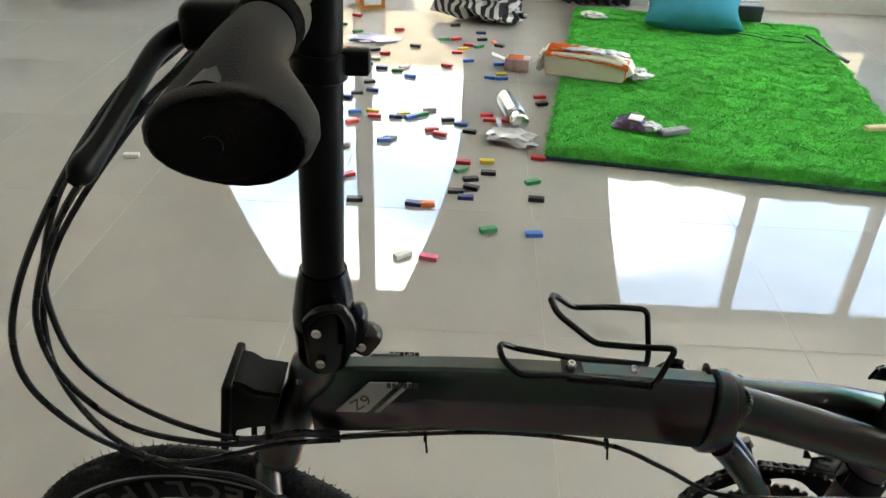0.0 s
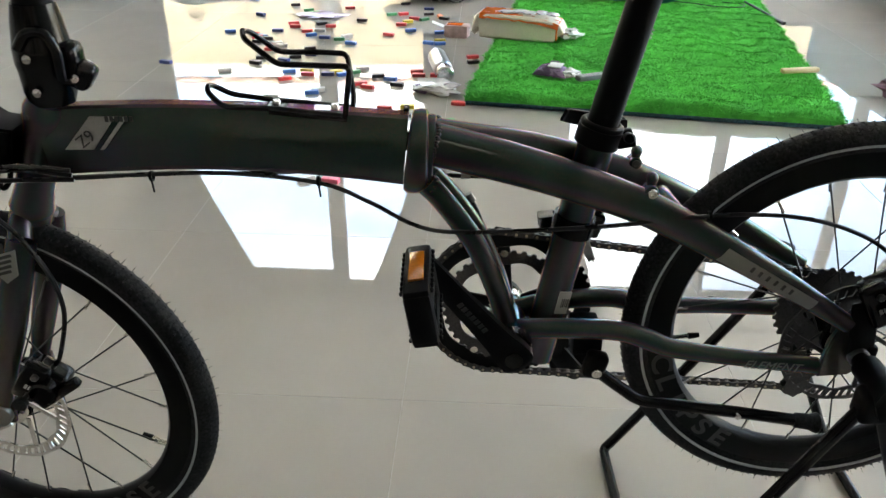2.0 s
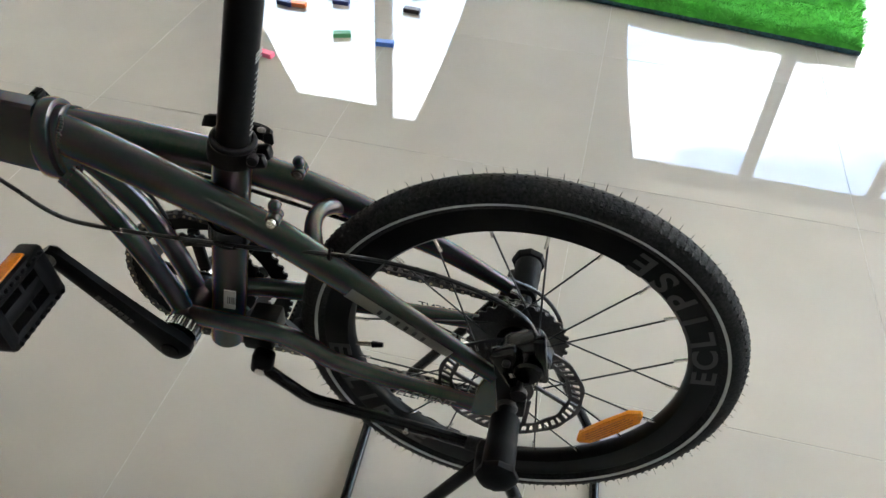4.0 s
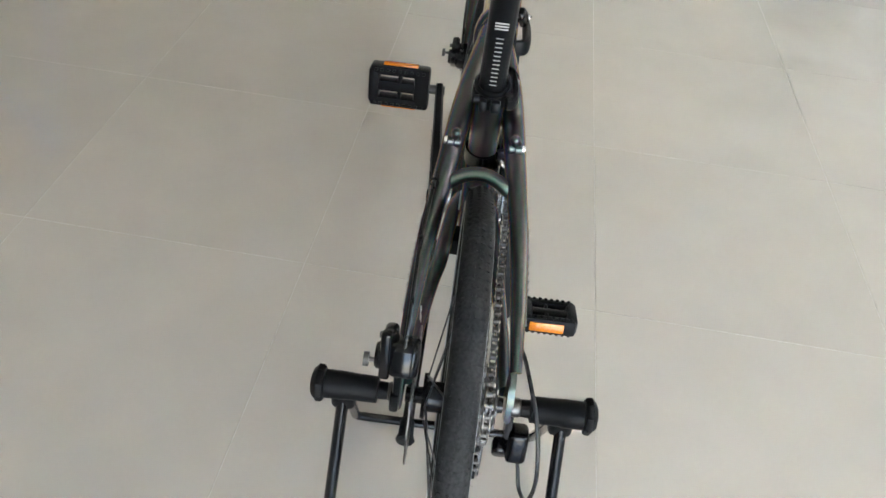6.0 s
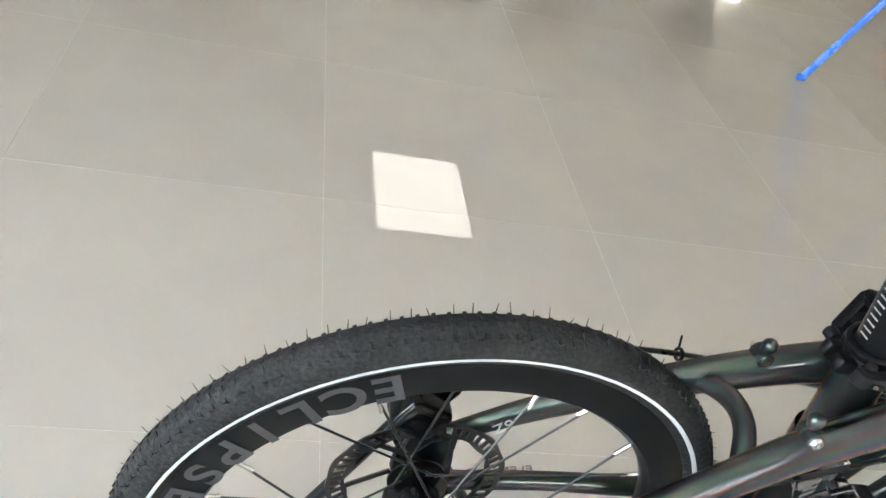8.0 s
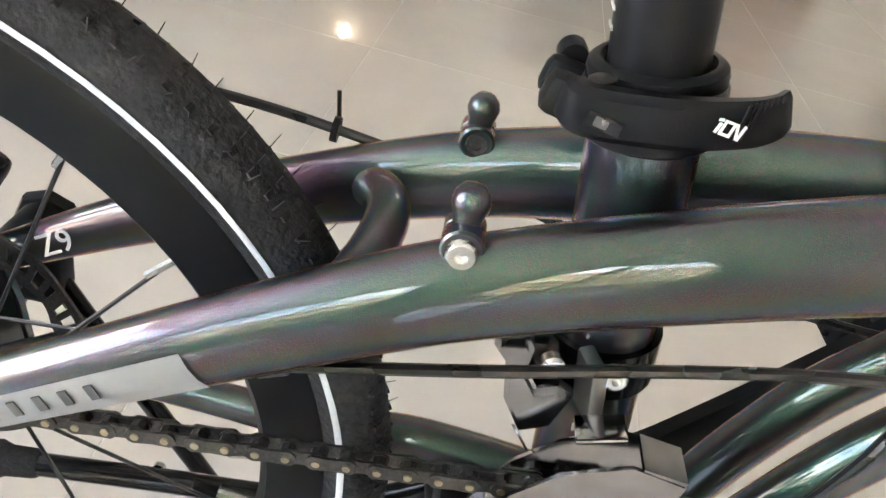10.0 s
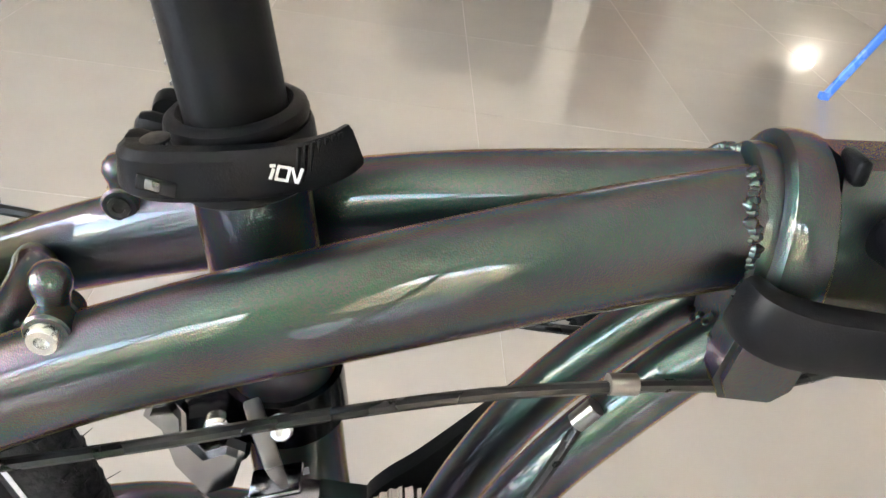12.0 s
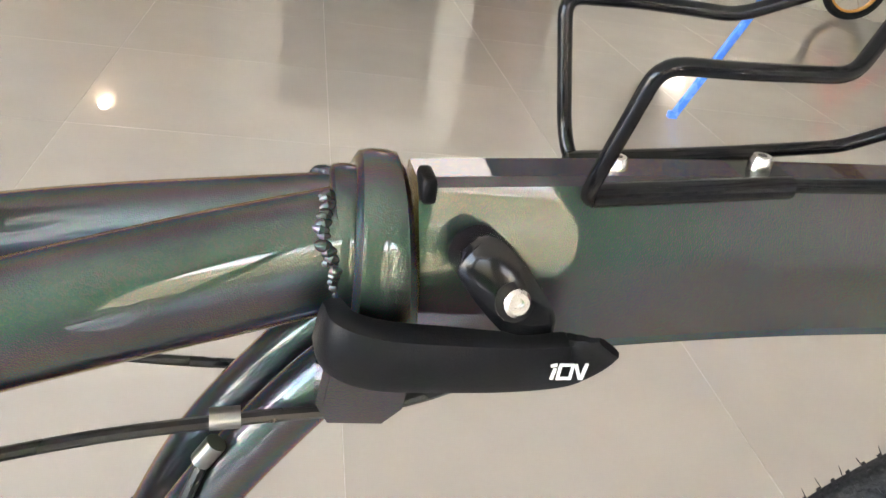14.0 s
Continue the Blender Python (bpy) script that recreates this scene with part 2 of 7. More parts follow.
def frames(points, side=None, closed=False):
    """(centre, side, up) along a path; with side given, the frame keeps to it, else it turns as little as it can."""
    pts = [Vector(p) for p in points]
    out, last = [], None
    for i, p in enumerate(pts):
        if closed:
            t = pts[(i + 1) % len(pts)] - pts[i - 1]
        else:
            t = pts[min(i + 1, len(pts) - 1)] - pts[max(i - 1, 0)]
        t.normalize()
        if side is not None:
            s = Vector(side)
        elif last is None:
            s = Vector((0, 0, 1)) if abs(t.z) < 0.9 else Vector((1, 0, 0))
        else:
            s = last
        s = (s - t * s.dot(t)).normalized()
        last = s
        out.append((p, s, s.cross(t)))
    return out


def ellipse(a, b, n=16):
    return [(a * math.cos(2 * math.pi * k / n), b * math.sin(2 * math.pi * k / n)) for k in range(n)]


def tube(bm, points, radius, n=12, steps=6, side=None, smooth=True):
    """A round or oval tube through points; radius: one number, or (side, up) pairs, one per point."""
    k = len(points)
    rad = [((radius, radius) if isinstance(radius, (int, float)) else radius[i]) for i in range(k)]
    rows = [(*p, *r) for p, r in zip(points, rad)]
    path = spline(rows, steps) if smooth else [np.array(r, float) for r in rows]
    fr = frames([q[:3] for q in path], side)
    return sweep(bm, fr, [ellipse(q[3], q[4], n) for q in path])


def rod(bm, a, b, r, n=10, r2=None):
    a, b = Vector(a), Vector(b)
    fr = frames([a, b])
    return sweep(bm, fr, [ellipse(r, r, n), ellipse(r2 or r, r2 or r, n)])


def wire(bm, points, r, fillet=0.006, n=10):
    """A bent wire: straight runs with rounded corners."""
    p = [Vector(q) for q in points]
    path = [p[0]]
    for i in range(1, len(p) - 1):
        a, b = (p[i - 1] - p[i]), (p[i + 1] - p[i])
        f = min(fillet, a.length * 0.45, b.length * 0.45)
        s, e = p[i] + a.normalized() * f, p[i] + b.normalized() * f
        for k in range(6):
            t = k / 5
            path.append(s * (1 - t) ** 2 + p[i] * 2 * t * (1 - t) + e * t * t)
    path.append(p[-1])
    return sweep(bm, frames(path), [ellipse(r, r, n)] * len(path))


def lathe(bm, profile, centre, axis, n=32, closed=False):
    """Turns a profile of (along the axis, radius) about an axis."""
    c, ax = Vector(centre), Vector(axis).normalized()
    s = ax.orthogonal().normalized()
    u = ax.cross(s)
    rings = []
    for h, r in profile:
        rings.append([bm.verts.new(c + ax * h + (s * math.cos(2 * math.pi * k / n) + u * math.sin(2 * math.pi * k / n)) * max(r, 1e-5)) for k in range(n)])
    pairs = list(zip(rings, rings[1:])) + ([(rings[-1], rings[0])] if closed else [])
    for a, b in pairs:
        for k in range(n):
            bm.faces.new((a[k], a[(k + 1) % n], b[(k + 1) % n], b[k]))
    if not closed:
        if profile[0][1] > 1e-4:
            bm.faces.new(rings[0])
        if profile[-1][1] > 1e-4:
            bm.faces.new(rings[-1][::-1])
    return bm


def rbox(bm, size, m=None, bevel=0.003, seg=2):
    """A box of a size, centred, with rounded edges, at a pose."""
    tmp = bmesh.new()
    bmesh.ops.create_cube(tmp, size=1)
    for v in tmp.verts:
        v.co = Vector((v.co.x * size[0], v.co.y * size[1], v.co.z * size[2]))
    if bevel:
        bmesh.ops.bevel(tmp, geom=tmp.edges[:], offset=min(bevel, min(size) * 0.45), segments=seg, affect="EDGES", profile=0.5)
    join(bm, tmp, m)
    return bm


def join(bm, other, m=None):
    vm = {v: bm.verts.new((m @ v.co) if m is not None else v.co) for v in other.verts}
    for f in other.faces:
        bm.faces.new([vm[v] for v in f.verts])
    other.free()
    return bm


def plate(bm, outline, y0, y1, bevel=0.0, holes=()):
    """A plate cut to an outline of (x, z) pairs, between two y."""
    tmp = bmesh.new()
    a = [tmp.verts.new((x, y0, z)) for x, z in outline]
    f = tmp.faces.new(a)
    r = bmesh.ops.extrude_face_region(tmp, geom=[f])
    for v in r["geom"]:
        if isinstance(v, bmesh.types.BMVert):
            v.co.y = y1
    if bevel:
        bmesh.ops.recalc_face_normals(tmp, faces=tmp.faces)
        bmesh.ops.bevel(tmp, geom=[e for e in tmp.edges if abs(e.verts[0].co.y - e.verts[1].co.y) < 1e-6], offset=bevel, segments=2, affect="EDGES")
    return join(bm, tmp)


def annulus(bm, centre, y0, y1, inner, outer):
    """A ring in the x-z plane: inner and outer are lists of radii of equal length, one per direction."""
    n = len(outer)
    rows = []
    for y in (y0, y1):
        for rad in (inner, outer):
            rows.append([bm.verts.new((centre[0] + rad[k] * math.cos(2 * math.pi * k / n), y, centre[2] + rad[k] * math.sin(2 * math.pi * k / n))) for k in range(n)])
    i0, o0, i1, o1 = rows
    for k in range(n):
        j = (k + 1) % n
        bm.faces.new((i0[k], o0[k], o0[j], i0[j]))
        bm.faces.new((i1[k], i1[j], o1[j], o1[k]))
        bm.faces.new((o0[k], o1[k], o1[j], o0[j]))
        bm.faces.new((i0[k], i0[j], i1[j], i1[k]))
    return bm


def logo_mark(bm, m, size):
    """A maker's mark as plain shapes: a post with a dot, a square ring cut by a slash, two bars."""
    k = size
    rbox(bm, (0.16 * k, 0.62 * k, 0.0005), m @ pose(-0.78 * k, -0.12 * k, 0, 0, 0, -6), 0)
    rbox(bm, (0.30 * k, 0.16 * k, 0.0005), m @ pose(-0.84 * k, 0.36 * k, 0, 0, 0, 12), 0)
    for x, y, w, h in ((-0.22, 0.38, 0.72, 0.14), (-0.22, -0.38, 0.72, 0.14), (-0.52, 0, 0.14, 0.64), (0.08, 0, 0.14, 0.64)):
        rbox(bm, (w * k, h * k, 0.0005), m @ pose(x * k, y * k, 0), 0)
    rbox(bm, (0.15 * k, 0.92 * k, 0.0005), m @ pose(0.38 * k, 0, 0.0001, 0, 0, 24), 0)
    rbox(bm, (0.17 * k, 0.92 * k, 0.0005), m @ pose(0.68 * k, 0, 0, 0, 0, -6), 0)


def lettering(name, text, size, m, material, parent, depth=0.0003, shear=0.0, label=""):
    """Raised print with the built-in font; its baseline starts at m and runs along m's x axis."""
    cu = bpy.data.curves.new(name, "FONT")
    cu.body, cu.size, cu.extrude, cu.shear = text, size, depth, shear
    cu.align_x, cu.align_y = "CENTER", "CENTER"
    tmp = bpy.data.objects.new(name, cu)
    scene.collection.objects.link(tmp)
    bpy.context.view_layer.update()
    me = bpy.data.meshes.new_from_object(tmp.evaluated_get(bpy.context.evaluated_depsgraph_get()))
    bpy.data.objects.remove(tmp)
    me.name = name
    me.transform(m)
    me.materials.clear()
    me.materials.append(material)
    ob = new(name, me)
    ob.parent = parent
    if label:
        tagged(ob, label=label)
    return ob


# ---- the room ----
ROOM = pose(-0.535, 0.28, 0, 0, 0, -3.0)
U0, U1, V0, V1, HIGH, THICK = -3.05, 4.2, -7.12, 3.92, 2.9, 0.16
BAY_U, BAY_V = -6.2, -0.95
TILE_SIZE = 0.6


def structure(name, bm, material, label, category, smooth=False):
    ob = part(name, bm, material, None, label, smooth)
    ob.matrix_basis = ROOM
    return tagged(ob, category=category, kind="structure")


def slab(bm, x0, x1, y0, y1, z0, z1, bevel=0.0):
    return rbox(bm, (x1 - x0, y1 - y0, z1 - z0), pose((x0 + x1) / 2, (y0 + y1) / 2, (z0 + z1) / 2), bevel)


DOOR_U0, DOOR_U1, DOOR_TOP = -2.15, -0.02, 2.32
WIN_U0, WIN_U1, WIN_SILL, WIN_TOP = 0.62, 3.45, 0.14, 2.32

bm = bmesh.new()
for x0, x1, z0, z1 in ((U0 - THICK, DOOR_U0, 0, HIGH), (DOOR_U0, DOOR_U1, DOOR_TOP, HIGH), (DOOR_U1, WIN_U0, 0, HIGH),
                       (WIN_U0, WIN_U1, 0, WIN_SILL), (WIN_U0, WIN_U1, WIN_TOP, HIGH), (WIN_U1, U1 + THICK, 0, HIGH)):
    slab(bm, x0, x1, V1, V1 + THICK, z0, z1)
structure("wall_north", bm, WALL_PAINT, "cream painted wall pierced by a sliding door and window", "wall")
bm = slab(bmesh.new(), U0 - THICK, U0, BAY_V, V1, 0, HIGH)
structure("wall_west", bm, WALLPAPER, "white wall papered with grey damask ornament", "wall")
bm = slab(bmesh.new(), BAY_U - THICK, BAY_U, V0 - THICK, BAY_V + THICK, 0, HIGH)
structure("wall_bay_end", bm, WALL_PAINT, "plain cream wall closing the side passage", "wall")
bm = slab(bmesh.new(), BAY_U, U0 - THICK, BAY_V, BAY_V + THICK, 0, HIGH)
structure("wall_bay_side", bm, WALL_PAINT, "plain cream side wall of the passage", "wall")
# openings are added, out of view, to let more sky light reach the floor
bm = bmesh.new()
for y0, y1, z0, z1 in ((V0, -0.2, 0, HIGH), (-0.2, 3.8, 0, 0.05), (-0.2, 3.8, 2.8, HIGH), (3.8, V1, 0, HIGH), (1.75, 1.85, 0.05, 2.8)):
    slab(bm, U1, U1 + THICK, y0, y1, z0, z1)
structure("wall_east", bm, WALL_PAINT, "plain cream painted wall with added, unseen openings that let in daylight", "wall")
bm = slab(bmesh.new(), BAY_U, U1 + THICK, V0 - THICK, V0, 0, HIGH)
structure("wall_south", bm, WALL_PAINT, "cream painted wall with brown doors", "wall")
bm = slab(bmesh.new(), BAY_U - THICK, U1 + THICK, V0 - THICK, V1 + THICK, HIGH, HIGH + 0.12)
structure("ceiling", bm, CEILING_PAINT, "plain off-white painted ceiling", "ceiling")
bm = slab(bmesh.new(), U0 + 0.001, U0 + 0.018, BAY_V, V1, 0.0, 0.12, 0.003)
structure("baseboard", bm, SKIRTING, "cream tile skirting along the papered wall", "baseboard")
bm = slab(bmesh.new(), DOOR_U1 + 0.001, WIN_U0 + 0.2, V1 - 0.014, V1 - 0.001, 0.0, 0.10, 0.003)
structure("baseboard", bm, SKIRTING, "cream tile skirting between door and window", "baseboard")

# ground outside, and the floor's bed
bm = slab(bmesh.new(), -400, 400, -400, 400, -0.30, -0.16)
YARD = mat("pale_concrete_yard", (0.58, 0.56, 0.52), rough=0.85, grain=0.06, grain_scale=3, stain=0.08, stain_scale=0.6)
structure("ground", bm, YARD, "pale sunlit concrete yard outside the door", "ground")
bm = slab(bmesh.new(), BAY_U - THICK, U1 + THICK, V0 - THICK, V1 + THICK + 0.02, -0.10, -0.0006)
floor = structure("floor", bm, GROUT, "polished cream porcelain tile floor with thin joints", "floor")


def door_and_window():
    # sliding door: a fixed black-framed leaf on the left, the leaf beside it slid open
    v = V1 + 0.09
    door = thing("door_1", "black-framed glass sliding door, half open to the yard", "sliding door", m=ROOM)
    tagged(door, kind="structure")
    bm = bmesh.new()
    slab(bm, DOOR_U0, DOOR_U0 + 0.06, V1 + 0.02, V1 + 0.15, 0, DOOR_TOP, 0.004)
    slab(bm, DOOR_U1 - 0.06, DOOR_U1, V1 + 0.02, V1 + 0.15, 0, DOOR_TOP, 0.004)
    slab(bm, DOOR_U0 + 0.06, DOOR_U1 - 0.06, V1 + 0.02, V1 + 0.15, DOOR_TOP - 0.06, DOOR_TOP, 0.004)
    part("door_frame", bm, FRAME_BLACK, door, smooth=False)
    for off, (a, b) in ((0.0, (DOOR_U0 + 0.06, -0.90)), (0.045, (DOOR_U0 + 0.10, -0.86))):
        bm = bmesh.new()
        y0, y1 = v - 0.02 + off, v + 0.02 + off
        slab(bm, a, a + 0.07, y0, y1, 0.03, DOOR_TOP - 0.06, 0.003)
        slab(bm, b - 0.07, b, y0, y1, 0.03, DOOR_TOP - 0.06, 0.003)
        slab(bm, a + 0.07, b - 0.07, y0, y1, 0.03, 0.12, 0.003)
        slab(bm, a + 0.07, b - 0.07, y0, y1, DOOR_TOP - 0.14, DOOR_TOP - 0.06, 0.003)
        leaf = part("door_leaf", bm, FRAME_BLACK, door, smooth=False)
        pane = part("pane", slab(bmesh.new(), a + 0.07, b - 0.07, (y0 + y1) / 2 - 0.003, (y0 + y1) / 2 + 0.003, 0.12, DOOR_TOP - 0.14), PANE, leaf, smooth=False)
        pane.visible_shadow = False
    bm = bmesh.new()
    for y in (V1 + 0.05, V1 + 0.085, V1 + 0.12):
        slab(bm, DOOR_U0 + 0.06, DOOR_U1 - 0.06, y, y + 0.008, 0.012, 0.03, 0.001)
    slab(bm, DOOR_U0 + 0.06, DOOR_U1 - 0.06, V1 + 0.02, V1 + 0.15, 0.0, 0.012, 0.001)
    part("floor_track", bm, ALU, door, "grey aluminium floor track", smooth=False)
    bm = bmesh.new()
    slab(bm, -0.86, -0.58, v + 0.02, v + 0.05, 0.03, 0.13, 0.003)
    rod(bm, (-0.74, v + 0.015, 0.08), (-0.74, v + 0.022, 0.08), 0.014)
    part("bottom_rail_end", bm, ALU, door, "bare aluminium rail end with a roller", smooth=False)

    win = thing("window_1", "wide black-framed window over a low sill", "window", m=ROOM)
    tagged(win, kind="structure")
    bm = bmesh.new()
    slab(bm, WIN_U0, WIN_U0 + 0.06, V1 + 0.02, V1 + 0.12, WIN_SILL, WIN_TOP, 0.004)
    slab(bm, WIN_U1 - 0.06, WIN_U1, V1 + 0.02, V1 + 0.12, WIN_SILL, WIN_TOP, 0.004)
    slab(bm, WIN_U0 + 0.06, WIN_U1 - 0.06, V1 + 0.02, V1 + 0.12, WIN_TOP - 0.06, WIN_TOP, 0.004)
    slab(bm, WIN_U0 + 0.06, WIN_U1 - 0.06, V1 - 0.012, V1 + 0.12, WIN_SILL, WIN_SILL + 0.05, 0.004)
    part("window_frame", bm, FRAME_BLACK, win, smooth=False)
    cuts = (WIN_U0 + 0.06, 1.76, 2.62, WIN_U1 - 0.06)
    for a, b in zip(cuts, cuts[1:]):
        bm = bmesh.new()
        y0, y1 = V1 + 0.04, V1 + 0.08
        slab(bm, a, a + 0.045, y0, y1, WIN_SILL + 0.05, WIN_TOP - 0.06, 0.003)
        slab(bm, b - 0.045, b, y0, y1, WIN_SILL + 0.05, WIN_TOP - 0.06, 0.003)
        slab(bm, a + 0.045, b - 0.045, y0, y1, WIN_SILL + 0.05, WIN_SILL + 0.10, 0.003)
        slab(bm, a + 0.045, b - 0.045, y0, y1, WIN_TOP - 0.11, WIN_TOP - 0.06, 0.003)
        sash = part("sash", bm, FRAME_BLACK, win, smooth=False)
        pane = part("pane", slab(bmesh.new(), a + 0.045, b - 0.045, y0 + 0.017, y0 + 0.023, WIN_SILL + 0.10, WIN_TOP - 0.11), PANE, sash, smooth=False)
        pane.visible_shadow = False


door_and_window()


def curtain(name_label, u_floor, u_top, pleats, tie=None):
    """A pleated drape with thickness; its edges run from the floor span to the top span."""
    bm = bmesh.new()
    nz, nu = 14, pleats * 8
    front, back = [], []
    for j in range(nz + 1):
        z = 0.012 + (2.46 - 0.012) * j / nz
        f = max(0.0, (z - 0.9) / 1.5) ** 1.3
        a, b = u_floor[0] + (u_top[0] - u_floor[0]) * f, u_floor[1] + (u_top[1] - u_floor[1]) * f
        rf, rb = [], []
        for i in range(nu + 1):
            s = i / nu
            w = 0.032 * math.sin(2 * math.pi * pleats * s + 0.7 * math.sin(j * 0.5)) + 0.008 * math.sin(17 * s + j)
            rf.append(bm.verts.new((a + (b - a) * s, V1 - 0.075 + w, z)))
            rb.append(bm.verts.new((a + (b - a) * s, V1 - 0.071 + w, z)))
        front.append(rf)
        back.append(rb)
    for j in range(nz):
        for i in range(nu):
            bm.faces.new((front[j][i], front[j][i + 1], front[j + 1][i + 1], front[j + 1][i]))
            bm.faces.new((back[j][i], back[j + 1][i], back[j + 1][i + 1], back[j][i + 1]))
        bm.faces.new((front[j][0], front[j + 1][0], back[j + 1][0], back[j][0]))
        bm.faces.new((front[j][-1], back[j][-1], back[j + 1][-1], front[j + 1][-1]))
    for i in range(nu):
        bm.faces.new((front[0][i], back[0][i], back[0][i + 1], front[0][i + 1]))
        bm.faces.new((front[-1][i], front[-1][i + 1], back[-1][i + 1], back[-1][i]))
    ob = part("curtain", bm, CURTAIN, None, name_label)
    ob.matrix_basis = ROOM
    return tagged(ob, category="curtain", group="charcoal curtains")


curtain("charcoal pleated curtain gathered beside the papered wall", (-2.25, -1.93), (-2.3, -1.35), 6)
curtain("charcoal pleated curtain at the open door's edge", (-0.26, 0.07), (-0.75, 0.10), 6)
curtain("charcoal pleated curtain drawn beside the window", (0.30, 0.70), (0.28, 1.05), 7)
curtain("charcoal pleated curtain at the window's far end", (3.25, 3.6), (2.75, 3.62), 7)
bm = rod(bmesh.new(), (U0 + 0.5, V1 - 0.075, 2.47), (U1 - 0.3, V1 - 0.075, 2.47), 0.014)
ob = part("curtain_rod", bm, FRAME_BLACK, None, "dark metal curtain rod above door and window")
ob.matrix_basis = ROOM
tagged(ob, category="curtain rod")


# ---- the folding bicycle ----
REAR = Vector((0.008, 0.0, 0.365))
FRONT = Vector((-1.006, 0.0, 0.260))
BB = Vector((-0.384, 0.0, 0.357))

bike = thing("folding_bicycle", "dark iridescent folding bicycle propped on a rear-wheel stand", "bicycle")


def swept_solid(bm, rows, side, section):
    """Skins a section polygon, scaled by (half width, half height) in each row of (x, y, z, w, h)."""
    path = spline(rows, 6)
    fr = frames([q[:3] for q in path], side)
    return sweep(bm, fr, [[(a * q[3], b * q[4]) for a, b in section] for q in path])


def build_frame():
    # arched main tube: flat sides, chamfered lower edges
    octo = [(0.72, 1.0), (0.95, 0.93), (1.0, 0.80), (1.0, -0.02), (0.94, -0.22), (0.52, -0.93), (0.36, -1.0),
            (-0.36, -1.0), (-0.52, -0.93), (-0.94, -0.22), (-1.0, -0.02), (-1.0, 0.80), (-0.95, 0.93), (-0.72, 1.0)]
    bm = bmesh.new()
    swept_solid(bm, [(-0.888, 0, 0.597, 0.019, 0.037), (-0.82, 0, 0.601, 0.021, 0.036), (-0.74, 0, 0.603, 0.022, 0.035),
                     (-0.66, 0, 0.601, 0.022, 0.035), (-0.58, 0, 0.596, 0.022, 0.036), (-0.506, 0, 0.589, 0.022, 0.038)], (0, 1, 0), octo)
    main = part("main_tube", bm, PAINT, bike, "arched dark iridescent main tube", sharp=12)
    # slanted silver decal on both flanks, with the model name
    for s in (-1, 1):
        bm = bmesh.new()
        plate(bm, [(-0.8634, 0.593), (-0.8333, 0.593), (-0.8046, 0.629), (-0.8310, 0.629)], s * 0.0205, s * 0.0228)
        plate(bm, [(-0.8265, 0.593), (-0.8220, 0.593), (-0.7920, 0.629), (-0.7965, 0.629)], s * 0.0205, s * 0.0228)
        part("decal", bm, DECAL, main, "slanted silver-grey decal", smooth=False)
        bm = bmesh.new()
        for k in range(6):
            rbox(bm, (0.0038, 0.0006, 0.006), pose(-0.8130 + k * 0.0050, s * 0.0229, 0.6270), 0)
        part("print_bar", bm, DECAL_DARK, main, smooth=False)
        m = pose(-0.8390, s * 0.0230, 0.6045, 90, 0, 0) @ pose(0, 0, 0, 0, 0, 36) if s < 0 else pose(-0.8250, s * 0.0230, 0.6180, 90, 0, 180) @ pose(0, 0, 0, 0, 0, -36)
        lettering("model_name", "Z9", 0.018, m, DECAL_DARK, main)
    # twin upper stays, from the hinge past the seat tube to the drop-outs
    for s in (-1, 1):
        bm = bmesh.new()
        tube(bm, [(-0.482, s * 0.0055, 0.596), (-0.44, s * 0.0122, 0.588), (-0.40, s * 0.0199, 0.5803), (-0.36, s * 0.0273, 0.5715), (-0.32, s * 0.0332, 0.5605), (-0.28, s * 0.0383, 0.5480),
                  (-0.24, s * 0.0432, 0.5330), (-0.19, s * 0.0505, 0.5090), (-0.14, s * 0.057, 0.4830), (-0.08, s * 0.0625, 0.4490), (-0.010, s * 0.0675, 0.4050)],
             [(0.0174, 0.0244), (0.0174, 0.0243), (0.0169, 0.0236), (0.0162, 0.0227), (0.0156, 0.0218), (0.0149, 0.0208), (0.0142, 0.0199), (0.0130, 0.0183), (0.0116, 0.0162), (0.0098, 0.0137), (0.0072, 0.0101)],
             n=24, steps=6, side=(0, 1, 0))
        stay = part("upper_stay", bm, PAINT, bike, "tapered iridescent upper stay")
        # accessory boss on top of the stay
        bm = bmesh.new()
        lathe(bm, [(-0.006, 0.0050), (0.0065, 0.0052), (0.0085, 0.0055), (0.0105, 0.0062), (0.0135, 0.0068), (0.0165, 0.0060), (0.0190, 0.0038), (0.0199, 0.0005)], (-0.247, s * 0.0385, 0.5570), (0.05, -0.08 * s, 1), 20)
        lathe(bm, [(0, 0.0060), (0.0012, 0.0076), (0.0085, 0.0076), (0.0095, 0.0068)], (-0.247, s * 0.0385, 0.5570), (0, s, 0), 20)
        lathe(bm, [(0, 0.0060), (0.0012, 0.0074), (0.0070, 0.0074), (0.0080, 0.0064)], (-0.247, s * 0.0390, 0.5570), (0, -s, 0), 20)
        part("rack_boss", bm, PAINT, stay)
        bm = bmesh.new()
        lathe(bm, [(0, 0.0056), (0.0026, 0.0056), (0.0040, 0.0046), (0.0040, 0.0024), (0.0018, 0.0022)], (-0.247, s * 0.0478, 0.5570), (0, s, 0), 18)
        part("bolt", bm, STEEL, stay, "bright hex-socket bolt")
        bm = lathe(bmesh.new(), [(0, 0.0046), (0.0012, 0.0044), (0.0012, 0.0026), (0.0002, 0.0024)], (-0.247, s * 0.0310, 0.5570), (0, -s, 0), 12)
        part("bolt_end", bm, DARK_STEEL, stay)
        # drop-out plate
        bm = bmesh.new()
